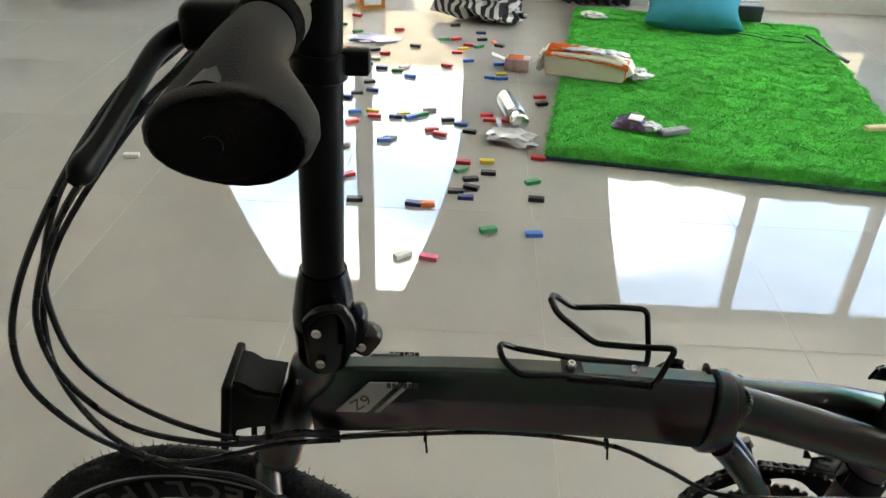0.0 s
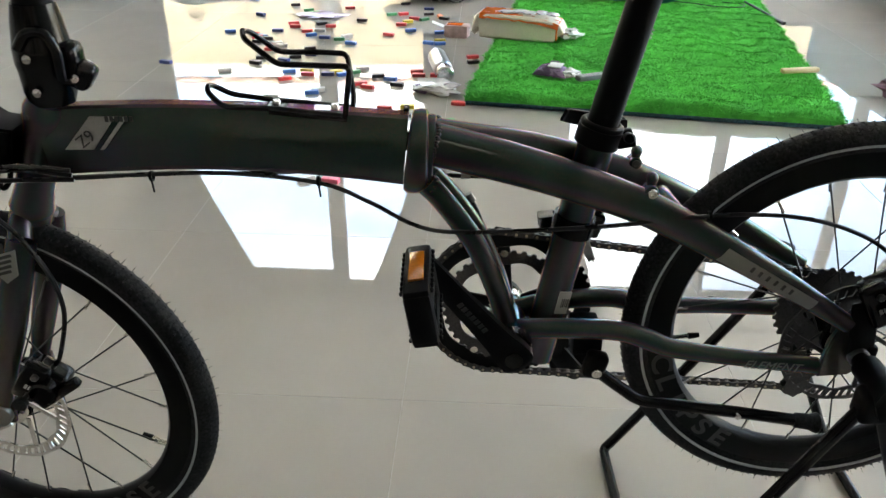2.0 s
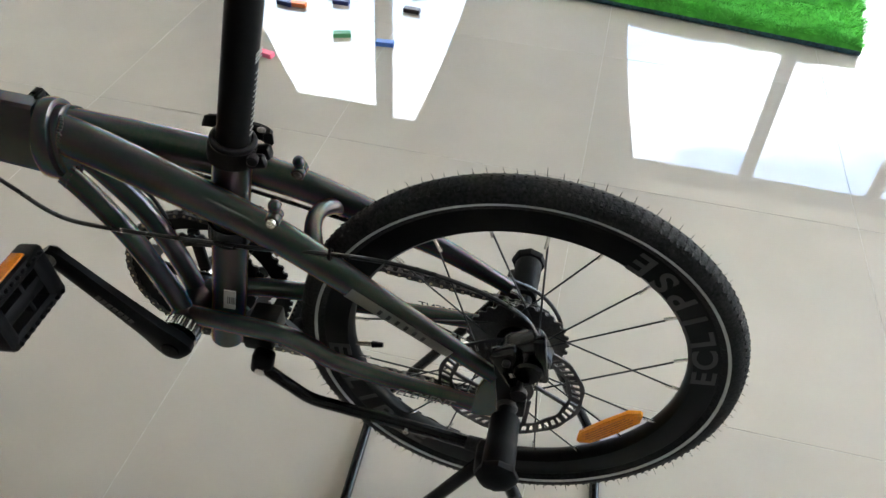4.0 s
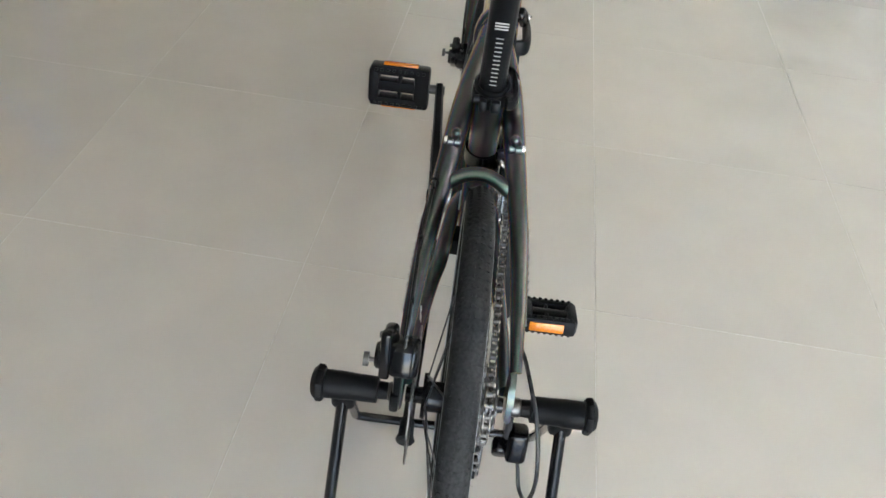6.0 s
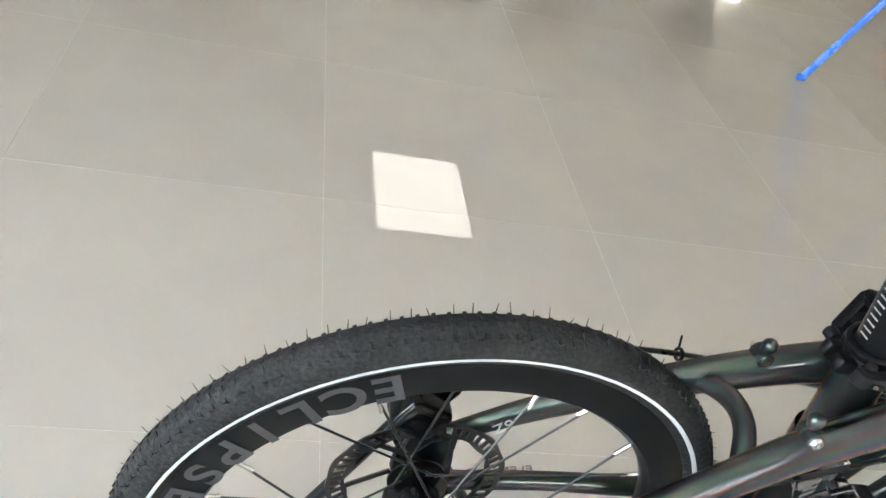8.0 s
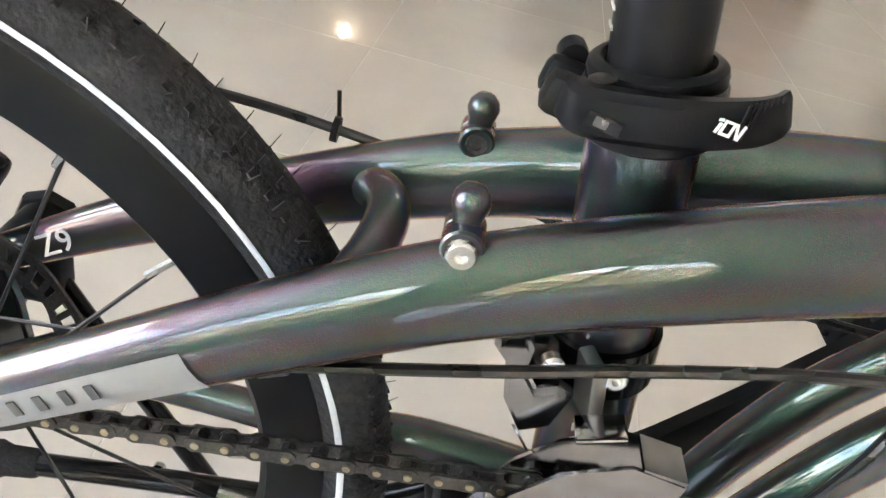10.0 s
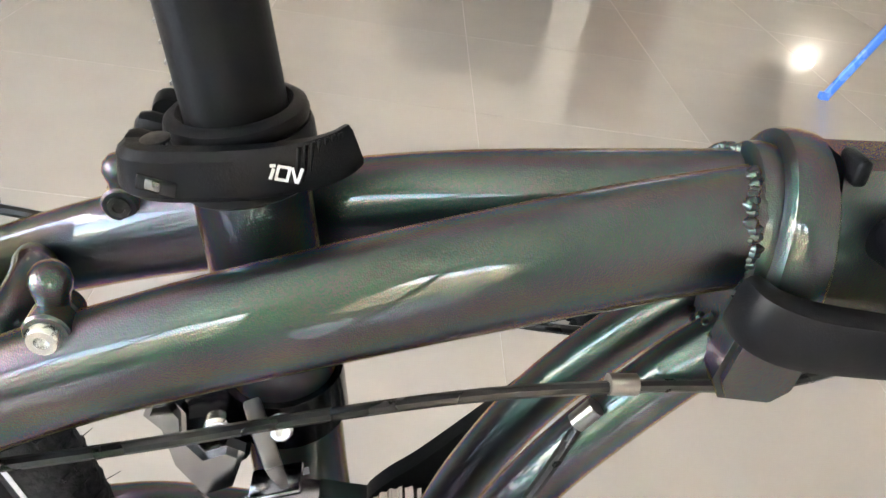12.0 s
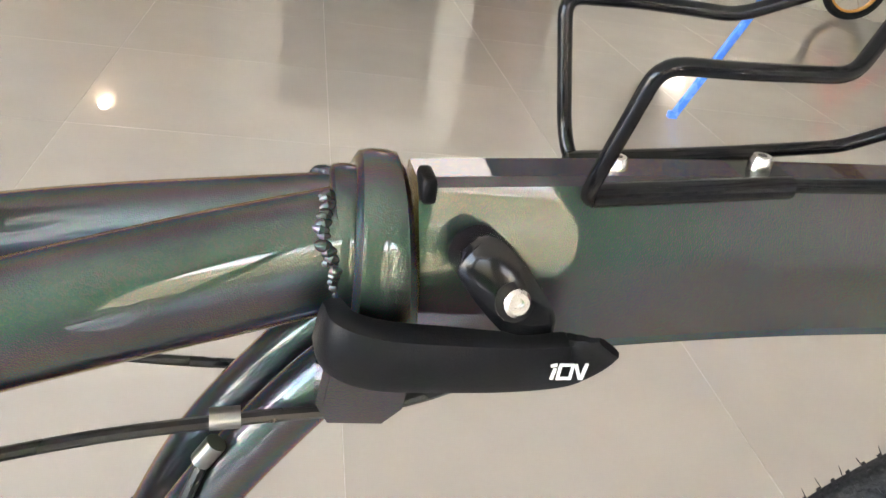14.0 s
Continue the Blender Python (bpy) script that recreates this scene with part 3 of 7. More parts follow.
        plate(bm, [(-0.030, 0.350), (-0.026, 0.380), (-0.018, 0.408), (0.000, 0.402), (0.018, 0.378), (0.022, 0.350), (0.004, 0.336), (-0.03, 0.333)], s * 0.0615, s * 0.0695, 0.0015)
        part("drop_out", bm, PAINT, bike)
        # lower stays with a kink behind the bottom bracket
        bm = bmesh.new()
        tube(bm, [(-0.375, s * 0.022, 0.366), (-0.33, s * 0.030, 0.373), (-0.26, s * 0.036, 0.374), (-0.225, s * 0.040, 0.365), (-0.195, s * 0.046, 0.356),
                  (-0.12, s * 0.055, 0.350), (-0.03, s * 0.061, 0.343)], [(0.011, 0.013)] * 4 + [(0.010, 0.012)] + [(0.009, 0.011)] * 2, n=14, side=(0, 1, 0))
        low = part("lower_stay", bm, PAINT, bike)
        m = pose(-0.085, s * 0.0685, 0.347, 90, 0, 0 if s < 0 else 180) @ pose(0, 0, 0, 0, 0, -5 if s < 0 else 5)
        lettering("print", "ELEMENT", 0.016, m, DECAL_FAINT, low, shear=0.3)
        # decal band low on the upper stay
        bm = bmesh.new()
        band = []
        for i in range(7):
            t = i / 6
            x = -0.166 + 0.108 * t
            c = Vector((x, s * (0.0537 + 0.0104 * t), 0.4970 - 0.0610 * t))
            w = 0.0181 - 0.0048 * t
            band.append((c, w))
        loops = []
        up = Vector((0.57, 0, 0.82))
        for c, w in band:
            loops.append([bm.verts.new(c + up * (w * a) + Vector((0, s * (math.sqrt(max(0, 1 - a * a)) * (w * 0.72) + 0.0008), 0))) for a in (-0.7, -0.35, 0.0, 0.35)])
        for a, b in zip(loops, loops[1:]):
            for k in range(3):
                bm.faces.new((a[k], a[k + 1], b[k + 1], b[k]))
        bmesh.ops.solidify(bm, geom=bm.faces[:], thickness=0.0004)
        part("decal", bm, DECAL_WHITE if s > 0 else DECAL, stay, "pale decal band with illegible print")
        bm = bmesh.new()
        for k in range(6):
            t = 0.30 + 0.085 * k
            c = Vector((-0.166 + 0.108 * t, s * (0.0537 + 0.0104 * t + 0.72 * (0.0181 - 0.0048 * t) + 0.0012), 0.4958 - 0.0610 * t))
            rbox(bm, (0.0036, 0.0006, 0.0066), Matrix.Translation(c) @ pose(0, 0, 0, 0, 32, 0), 0)
        part("print_bar", bm, DECAL_DARK, stay, smooth=False)
    # seat tube, bottom bracket, curved twin down tubes, bridge
    bm = tube(bmesh.new(), [(-0.2995, 0, 0.602), (-0.314, 0, 0.52), (-0.330, 0, 0.42), (-0.349, 0, 0.312)], 0.0205, n=22, steps=4)
    seat = part("seat_tube", bm, PAINT, bike)
    bm = bmesh.new()
    plate(bm, [(-0.334, 0.388), (-0.320, 0.388), (-0.315, 0.418), (-0.329, 0.418)], -0.0222, -0.0205)
    part("sticker", bm, DECAL_WHITE, seat, "small white sticker with a barcode", smooth=False)
    bm = bmesh.new()
    for k in range(5):
        rbox(bm, (0.001 + 0.0006 * (k % 2), 0.0005, 0.012), pose(-0.3265 + 0.0022 * k, -0.0225, 0.403, 0, 10, 0), 0)
    part("print_bar", bm, DECAL_DARK, seat, smooth=False)
    bm = lathe(bmesh.new(), [(-0.036, 0.018), (-0.034, 0.0215), (0.034, 0.0215), (0.036, 0.018)], BB, (0, 1, 0), 24)
    bracket = part("bottom_bracket", bm, PAINT, bike)
    for s in (-1, 1):
        n = 96
        bm = annulus(bmesh.new(), BB, s * 0.0365, s * 0.0500, [0.012] * n, [0.0235 if k % 4 < 2 else 0.0222 for k in range(n)])
        part("lock_ring", bm, STEEL, bracket, "bright knurled lock ring")
    m = pose(-0.056, -0.0518, 0.4370, 82, 0, 180) @ pose(0, 0, 0, 0, 0, 30)
    lettering("model_name", "Z9", 0.017, m, DECAL_WHITE, bike, label="white model name on the stay")
    for s in (-1, 1):
        bm = tube(bmesh.new(), [(-0.484, s * 0.017, 0.553), (-0.464, s * 0.018, 0.531), (-0.430, s * 0.020, 0.482), (-0.405, s * 0.020, 0.425), (-0.389, s * 0.018, 0.372)],
                  [(0.0115, 0.013)] * 5, n=16, side=(0, 1, 0))
        part("down_tube", bm, PAINT, bike)
    bm = tube(bmesh.new(), [(-0.206, 0.044, 0.512), (-0.211, 0.032, 0.521), (-0.217, 0.016, 0.528), (-0.219, 0, 0.531), (-0.217, -0.016, 0.530), (-0.212, -0.030, 0.526), (-0.207, -0.042, 0.519)],
              0.0092, n=16)
    part("stay_bridge", bm, PAINT, bike)
    # weld beads
    bm = bmesh.new()
    rng = random.Random(4)
    for s in (-1, 1):
        for k in range(34):
            a = -1.9 + 3.4 * k / 33 + rng.uniform(-0.03, 0.03)
            r = rng.uniform(0.0017, 0.0027)
            lathe(bm, [(-1.3 * r, 0.0004), (-0.8 * r, 0.7 * r), (0, r), (0.8 * r, 0.7 * r), (1.3 * r, 0.0004)],
                  (-0.4745 + 0.004 * math.sin(a * 2) + rng.uniform(-0.0012, 0.0012), s * (0.0066 + 0.0168 * math.cos(a)), 0.5955 + 0.0238 * math.sin(a)), (1, s * rng.uniform(-0.4, 0.4), rng.uniform(-0.4, 0.4)), 10)
        for k in range(12):
            a = 2 * math.pi * k / 12
            lathe(bm, [(-0.0024, 0.0004), (0, 0.0018), (0.0024, 0.0004)], (-0.478 + 0.006 * math.sin(a), s * (0.017 + 0.0125 * math.cos(a)), 0.549 + 0.010 * math.sin(a)), (1, s, 0.2), 6)
    tagged(part("weld_bead", bm, PAINT, bike), kind="stuff")


build_frame()


def build_hinge():
    # rear plate that the stays are welded to, and a rounded collar that laps over it
    def collar(x, hw, depth, high, wide, z, lean):
        """An oval ring with a bulged outside; hw(a): its half width along the frame at the angle a."""
        bm = bmesh.new()
        rings = []
        prof = [(-1.0, 0.0), (-0.96, 0.55), (-0.7, 0.92), (-0.25, 1.0), (0.35, 1.0), (0.78, 0.88), (0.97, 0.5), (1.0, 0.0)]
        for i in range(44):
            a = 2 * math.pi * i / 44
            c, q = math.cos(a), math.sin(a)
            row = []
            for px, pr in prof:
                k = depth * pr
                row.append(bm.verts.new((x + lean * q + px * hw(a), c * (wide + k), z + q * (high + k))))
            rings.append(row)
        for i in range(44):
            p, n = rings[i], rings[(i + 1) % 44]
            for k in range(len(prof) - 1):
                bm.faces.new((p[k], n[k], n[k + 1], p[k + 1]))
        bm.faces.new([r[0] for r in rings])
        bm.faces.new([r[-1] for r in rings][::-1])
        return bm
    part("hinge_plate", collar(-0.4935, lambda a: 0.0085 + 0.0055 * (0.5 - 0.5 * math.sin(a)) ** 0.6, 0.0085, 0.0395, 0.0235, 0.5835, 0.003), PAINT, bike, "rounded iridescent frame hinge collar")
    part("hinge_plate", collar(-0.4815, lambda a: 0.0055, 0.0050, 0.0385, 0.0215, 0.5820, 0.003), PAINT, bike, "oval iridescent frame hinge plate")
    bm = rbox(bmesh.new(), (0.0055, 0.014, 0.010), pose(-0.5055, 0.011, 0.6255, 0, 4, 0), 0.002, 3)
    part("hinge_stop", bm, BLACK_PLASTIC, bike)
    # jaw of the closing cam under the collar
    bm = bmesh.new()
    plate(bm, [(-0.474, 0.576), (-0.471, 0.549), (-0.476, 0.540), (-0.496, 0.539), (-0.503, 0.546), (-0.505, 0.576)], 0.020, 0.0395, 0.0025)
    part("hinge_jaw", bm, PAINT, bike)
    # quick lever, curved away at its tip
    bm = bmesh.new()
    sec = [(0.45, 1), (0.85, 0.86), (1, 0.5), (1, -0.6), (0.7, -1), (-0.55, -1), (-1, -0.6), (-1, 0.6), (-0.55, 1)]
    swept_solid(bm, [(-0.4735, 0.030, 0.580, 0.0045, 0.010), (-0.4775, 0.041, 0.5795, 0.0062, 0.0112), (-0.490, 0.0465, 0.5785, 0.0066, 0.0116), (-0.512, 0.0475, 0.5775, 0.0062, 0.0112), (-0.535, 0.0475, 0.5765, 0.0056, 0.0106),
                     (-0.554, 0.0465, 0.5765, 0.0050, 0.0102), (-0.561, 0.0470, 0.5785, 0.0038, 0.0096), (-0.566, 0.0495, 0.5825, 0.0026, 0.0080), (-0.569, 0.0525, 0.5865, 0.0016, 0.0055)], (0, 1, 0), sec)
    lever = part("hinge_lever", bm, BLACK_METAL, bike, "matt black hinge lever with white mark")
    bm = bmesh.new()
    logo_mark(bm, pose(-0.5570, 0.0520, 0.5755, 90, 0, 180), 0.0078)
    tagged(part("mark", bm, DECAL_BRIGHT, lever, smooth=False), kind="stuff")
    # safety latch: a barrel in the tube's flank, and a hook that turns on it
    bm = bmesh.new()
    lathe(bm, [(0, 0.0102), (0.010, 0.0102), (0.012, 0.0085)], (-0.5245, 0.020, 0.6050), (-0.15, 1, 0.05), 22)
    latch = part("safety_latch", bm, BLACK_GLOSS, bike)
    bm = bmesh.new()
    swept_solid(bm, [(-0.5185, 0.0315, 0.6140, 0.0035, 0.0045), (-0.5215, 0.0335, 0.6115, 0.0060, 0.0090), (-0.5275, 0.0365, 0.6055, 0.0070, 0.0104), (-0.5345, 0.0395, 0.5980, 0.0068, 0.0102), (-0.5430, 0.0405, 0.5885, 0.0055, 0.0088), (-0.5480, 0.0405, 0.5830, 0.0030, 0.0050)],
                (0, 1, 0), [(0.6, 1), (1, 0.6), (1, -0.6), (0.6, -1), (-0.6, -1), (-1, -0.6), (-1, 0.6), (-0.6, 1)])
    part("latch_hook", bm, BLACK_GLOSS, latch)
    bm = lathe(bmesh.new(), [(0, 0.0072), (0.0012, 0.0072), (0.0014, 0.0060)], (-0.5330, 0.0455, 0.6005), (-0.1, 1, 0.35), 20)
    part("bolt_seat", bm, BLACK_METAL, latch)
    bm = lathe(bmesh.new(), [(0, 0.0050), (0.0022, 0.0050), (0.0034, 0.0038), (0.0034, 0.0020), (0.0018, 0.0018)], (-0.5330, 0.0465, 0.6008), (-0.1, 1, 0.35), 16)
    part("bolt", bm, STEEL, latch)


build_hinge()


def build_seatpost():
    top = Vector((-0.2285, 0, 0.93))
    bot = Vector((-0.3035, 0, 0.585))
    ax = (top - bot).normalized()
    bm = rod(bmesh.new(), bot, top, 0.0170, 28)
    post = part("seat_post", bm, BLACK_METAL, bike, "matt black seat post with height marks")
    side = Vector((0, 1, 0))
    back = ax.cross(side) * -1
    if back.x < 0:
        back = -back
    bm = bmesh.new()
    p0 = bot + ax * 0.045
    for k in range(12):
        c = p0 + ax * 0.0065 * k + back * 0.0171
        rot = Matrix((side, ax, back)).transposed().to_4x4()
        rbox(bm, (0.0085, 0.0012, 0.0006), Matrix.Translation(c) @ rot, 0)
    for k in range(3):
        c = p0 + ax * (0.085 + 0.004 * k) + back * 0.0171
        rbox(bm, (0.016, 0.0018, 0.0006), Matrix.Translation(c) @ rot, 0)
    part("height_mark", bm, DECAL, post, "pale insertion marks", smooth=False)
    # clamp collar with rubber lip, lever and bolts
    cc = bot + ax * 0.0185
    bm = lathe(bmesh.new(), [(-0.010, 0.0235), (-0.009, 0.0245), (0.008, 0.0245), (0.010, 0.0238), (0.010, 0.0175), (-0.010, 0.0175)], cc, ax, 28, closed=True)
    for y, w in ((-0.0095, 0.010), (0.0065, 0.013)):
        rbox(bm, (0.022, w, 0.015), Matrix.Translation(cc + Vector((0.0275, y, -0.003))) @ pose(0, 0, 0, 0, -10, 0), 0.004)
    clamp = part("seat_clamp", bm, BLACK_METAL, bike, "matt black quick-release seat clamp")
    bm = lathe(bmesh.new(), [(0.010, 0.0230), (0.0125, 0.0238), (0.0150, 0.0232), (0.0165, 0.0212), (0.0165, 0.0192), (0.0150, 0.0178), (0.010, 0.0175)], cc, ax, 36, closed=True)
    part("rubber_lip", bm, BLACK_METAL, clamp)
    bm = bmesh.new()
    sec = [(0.5, 1), (1, 0.7), (1, -0.7), (0.5, -1), (-0.5, -1), (-1, -0.7), (-1, 0.7), (-0.5, 1)]
    swept_solid(bm, [(-0.2690, 0.0200, 0.6060, 0.0045, 0.0074), (-0.2715, 0.0258, 0.6060, 0.0052, 0.0082), (-0.278, 0.0290, 0.6068, 0.0048, 0.0084), (-0.288, 0.0302, 0.6082, 0.0044, 0.0084), (-0.300, 0.0302, 0.6098, 0.0040, 0.0084), (-0.312, 0.0290, 0.6118, 0.0035, 0.0082),
                     (-0.324, 0.0270, 0.6145, 0.0026, 0.0080), (-0.3315, 0.0238, 0.6168, 0.0020, 0.0076), (-0.3355, 0.0195, 0.6185, 0.0018, 0.0070)], (0, 1, 0), sec)
    part("clamp_lever", bm, BLACK_METAL, clamp)
    bm = bmesh.new()
    for k in range(7):
        t = k / 6
        c = Vector((-0.3195 - 0.0115 * t, 0.0316 - 0.0070 * t, 0.6152 + 0.0028 * t))
        rbox(bm, (0.0009, 0.0018, 0.0125), Matrix.Translation(c) @ pose(0, 0, 0, 0, 0, -30 - 10 * t), 0.0003)
    part("lever_rib", bm, BLACK_PLASTIC, clamp)
    bm = bmesh.new()
    logo_mark(bm, pose(-0.3165, 0.0331, 0.6130, 90, 0, 192) @ pose(0, 0, 0, 0, 0, -10), 0.0056)
    tagged(part("mark", bm, DECAL_BRIGHT, clamp, smooth=False), kind="stuff")
    bm = bmesh.new()
    lathe(bm, [(0, 0.0046), (0.0010, 0.0046), (0.0014, 0.0040)], (-0.2765, 0.0225, 0.6143), ax, 18)
    part("pivot_pin", bm, DARK_STEEL, clamp)
    # slot isn't cut: its shaded recess is a black patch on the lever
    part("lever_slot", rbox(bmesh.new(), (0.0120, 0.0012, 0.0052), pose(-0.2790, 0.0342, 0.6056, 0, -8, -5), 0.0005), BLACK_GLOSS, clamp)
    part("slot_bolt", rbox(bmesh.new(), (0.0045, 0.0012, 0.0034), pose(-0.2780, 0.0347, 0.6058, 0, -8, -5), 0.0005), CLIP_STEEL, clamp)
    bm = lathe(bmesh.new(), [(0, 0.0052), (0.002, 0.0056), (0.008, 0.0056), (0.0095, 0.0040)], (-0.2715, -0.0140, 0.6070), (0.1, -1, 0.05), 18)
    part("clamp_nut", bm, BLACK_METAL, clamp)
    # red rear reflector on its bracket
    q = bot + ax * 0.285
    bm = lathe(bmesh.new(), [(-0.009, 0.0185), (-0.009, 0.0205), (0.009, 0.0205), (0.009, 0.0185)], q, ax, 24, closed=True)
    rbox(bm, (0.022, 0.012, 0.012), Matrix.Translation(q + back * 0.026), 0.002)
    br = part("reflector_bracket", bm, PAINT, bike)
    bm = bmesh.new()
    rot = Matrix((side, ax, back)).transposed().to_4x4()
    rbox(bm, (0.046, 0.040, 0.012), Matrix.Translation(q + back * 0.041 - ax * 0.006) @ rot, 0.005, 3)
    part("red_reflector", bm, RED_LENS, br, "ribbed red plastic rear reflector")
    bm = bmesh.new()
    for k in range(11):
        rbox(bm, (0.0016, 0.034, 0.0014), Matrix.Translation(q + back * 0.0472 - ax * 0.006 + side * (-0.018 + 0.0036 * k)) @ rot, 0.0003)
    part("lens_rib", bm, RED_LENS, br)


build_seatpost()


def build_front_end():
    lo, hi = Vector((-0.934, 0, 0.500)), Vector((-0.8795, 0, 0.640))
    ax = (hi - lo).normalized()
    bm = lathe(bmesh.new(), [(0.010, 0.0215), (0.018, 0.024), (0.024, 0.0225), (0.045, 0.0205), (0.115, 0.0205), (0.130, 0.0235), (0.140, 0.024), (0.1485, 0.021)], lo, ax, 28)
    head = part("head_tube", bm, PAINT, bike)
    bm = bmesh.new()
    for k in range(3):
        rbox(bm, (0.0022, 0.0006, 0.005), pose(-0.898 + 0.0035 * k, -0.0222, 0.628), 0)
    part("print_bar", bm, DECAL_GREY, head, smooth=False)
    # folding joint of the handle post
    h2 = Vector((-0.874, 0, 0.650))
    up = Vector((0.03, 0, 1)).normalized()
    bm = lathe(bmesh.new(), [(-0.012, 0.022), (0.0, 0.026), (0.022, 0.027), (0.030, 0.0285), (0.046, 0.0285), (0.054, 0.027), (0.074, 0.0245), (0.090, 0.021)], h2, up, 28)
    rbox(bm, (0.030, 0.030, 0.045), Matrix.Translation(h2 + Vector((0.026, -0.004, 0.030))), 0.009, 3)
    rbox(bm, (0.022, 0.024, 0.030), Matrix.Translation(h2 + Vector((0.040, -0.006, 0.018))) @ pose(0, 0, 0, 0, 35, 0), 0.008, 3)
    joint = part("post_joint", bm, BLACK_GLOSS, bike, "glossy black folding joint of the handle post")
    bm = wire(bmesh.new(), [(-0.884, -0.026, 0.700), (-0.872, -0.029, 0.716), (-0.855, -0.028, 0.718), (-0.846, -0.026, 0.700), (-0.848, -0.024, 0.668)], 0.0055, 0.01)
    part("joint_lever", bm, BLACK_GLOSS, joint)
    for p in ((-0.876, -0.0285, 0.690), (-0.874, -0.0285, 0.656), (-0.838, -0.018, 0.668)):
        part("bolt", lathe(bmesh.new(), [(0, 0.0045), (0.002, 0.0045), (0.003, 0.003)], p, (0, -1, 0.1), 12), STEEL, joint)
    bm = rod(bmesh.new(), h2 + up * 0.085, h2 + up * 0.34, 0.0185, 26)
    part("handle_post", bm, BLACK_METAL, bike, "matt black telescopic handle post")
    bm = lathe(bmesh.new(), [(0, 0.0205), (0.002, 0.0225), (0.020, 0.0225), (0.022, 0.0205)], h2 + up * 0.262, up, 24)
    rbox(bm, (0.022, 0.016, 0.020), Matrix.Translation(h2 + up * 0.274 + Vector((0.028, 0, 0.002))), 0.003)
    part("post_clamp", bm, BLACK_METAL, bike)
    # handlebar, grips, levers
    bar_z, bar_x = 0.995, -0.867
    bm = tube(bmesh.new(), [(bar_x, -0.285, bar_z), (bar_x, -0.1, bar_z), (bar_x, 0.1, bar_z), (bar_x, 0.285, bar_z)], 0.0125, n=16, side=(0, 0, 1))
    part("handlebar", bm, BLACK_METAL, bike)
    for s in (-1, 1):
        bm = bmesh.new()
        y = lambda d: s * (0.296 - d)
        swept_solid(bm, [(bar_x + 0.006, y(0), bar_z - 0.008, 0.017, 0.024), (bar_x + 0.006, y(0.004), bar_z - 0.008, 0.0200, 0.033), (bar_x + 0.008, y(0.014), bar_z - 0.009, 0.0205, 0.035),
                         (bar_x + 0.006, y(0.03), bar_z - 0.007, 0.0200, 0.032), (bar_x + 0.002, y(0.055), bar_z - 0.003, 0.0185, 0.024), (bar_x, y(0.085), bar_z, 0.0175, 0.0185), (bar_x, y(0.118), bar_z, 0.0170, 0.0172)],
                    (0, 0, 1), ellipse(1, 1, 22))
        grip = part("grip", bm, GRIP_RUBBER, bike, "brown-black ergonomic rubber grip")
        bm = bmesh.new()
        for k in range(3):
            lathe(bm, [(-0.0016, 0.0172), (0, 0.0188), (0.0016, 0.0172)], (bar_x, y(0.123 + 0.006 * k), bar_z), (0, 1, 0), 24)
        part("grip_collar", bm, BLACK_GLOSS, grip)
        bm = lathe(bmesh.new(), [(0, 0.0045), (0.0008, 0.0045), (0.0008, 0.0001)], (bar_x + 0.003, y(-0.0006), bar_z - 0.010), (0, s, 0), 12)
        part("end_plug", bm, BLACK_PLASTIC, grip)
        bm = bmesh.new()
        rbox(bm, (0.040, 0.030, 0.028), pose(bar_x - 0.030, y(0.150), bar_z - 0.004), 0.008, 3)
        lathe(bm, [(-0.012, 0.019), (0.012, 0.019)], (bar_x, y(0.150), bar_z), (0, 1, 0), 20)
        body = part("brake_lever_body", bm, BLACK_METAL, bike)
        bm = bmesh.new()
        swept_solid(bm, [(bar_x - 0.046, y(0.160), bar_z - 0.006, 0.006, 0.005), (bar_x - 0.058, y(0.130), bar_z - 0.012, 0.0065, 0.0055), (bar_x - 0.062, y(0.09), bar_z - 0.024, 0.0065, 0.005),
                         (bar_x - 0.066, y(0.055), bar_z - 0.036, 0.007, 0.005), (bar_x - 0.069, y(0.038), bar_z - 0.041, 0.0075, 0.006), (bar_x - 0.070, y(0.031), bar_z - 0.043, 0.003, 0.003)], (0, 0, 1), ellipse(1, 1, 12))
        part("brake_lever", bm, BLACK_METAL, body)
    # luggage block on the head tube
    bm = bmesh.new()
    plate(bm, [(-0.962, 0.556), (-0.955, 0.556), (-0.952, 0.566), (-0.940, 0.570), (-0.915, 0.574), (-0.906, 0.614), (-0.930, 0.618), (-0.940, 0.626), (-0.948, 0.628), (-0.954, 0.624)], -0.026, 0.026, 0.003)
    rbox(bm, (0.009, 0.070, 0.080), pose(-0.958, 0, 0.590, 0, 7, 0), 0.003)
    for v in bm.verts:
        v.co.x -= 0.008
    block = part("luggage_block", bm, BLACK_PLASTIC, bike, "black plastic luggage block")
    bm = wire(bmesh.new(), [(-0.946, -0.008, 0.572), (-0.943, -0.026, 0.560), (-0.936, -0.030, 0.549), (-0.929, -0.026, 0.558), (-0.933, -0.008, 0.572)], 0.003, 0.006)
    part("release_loop", bm, BLACK_METAL, block)
    # fork
    bm = bmesh.new()
    lathe(bm, [(-0.026, 0.016), (-0.014, 0.022), (0.004, 0.0225), (0.012, 0.0215)], lo, ax, 24)
    tube(bm, [(-0.931, -0.036, 0.489), (-0.936, -0.018, 0.503), (-0.937, 0, 0.507), (-0.936, 0.018, 0.503), (-0.931, 0.036, 0.489)], 0.013, n=14)
    part("fork_crown", bm, PAINT, bike)
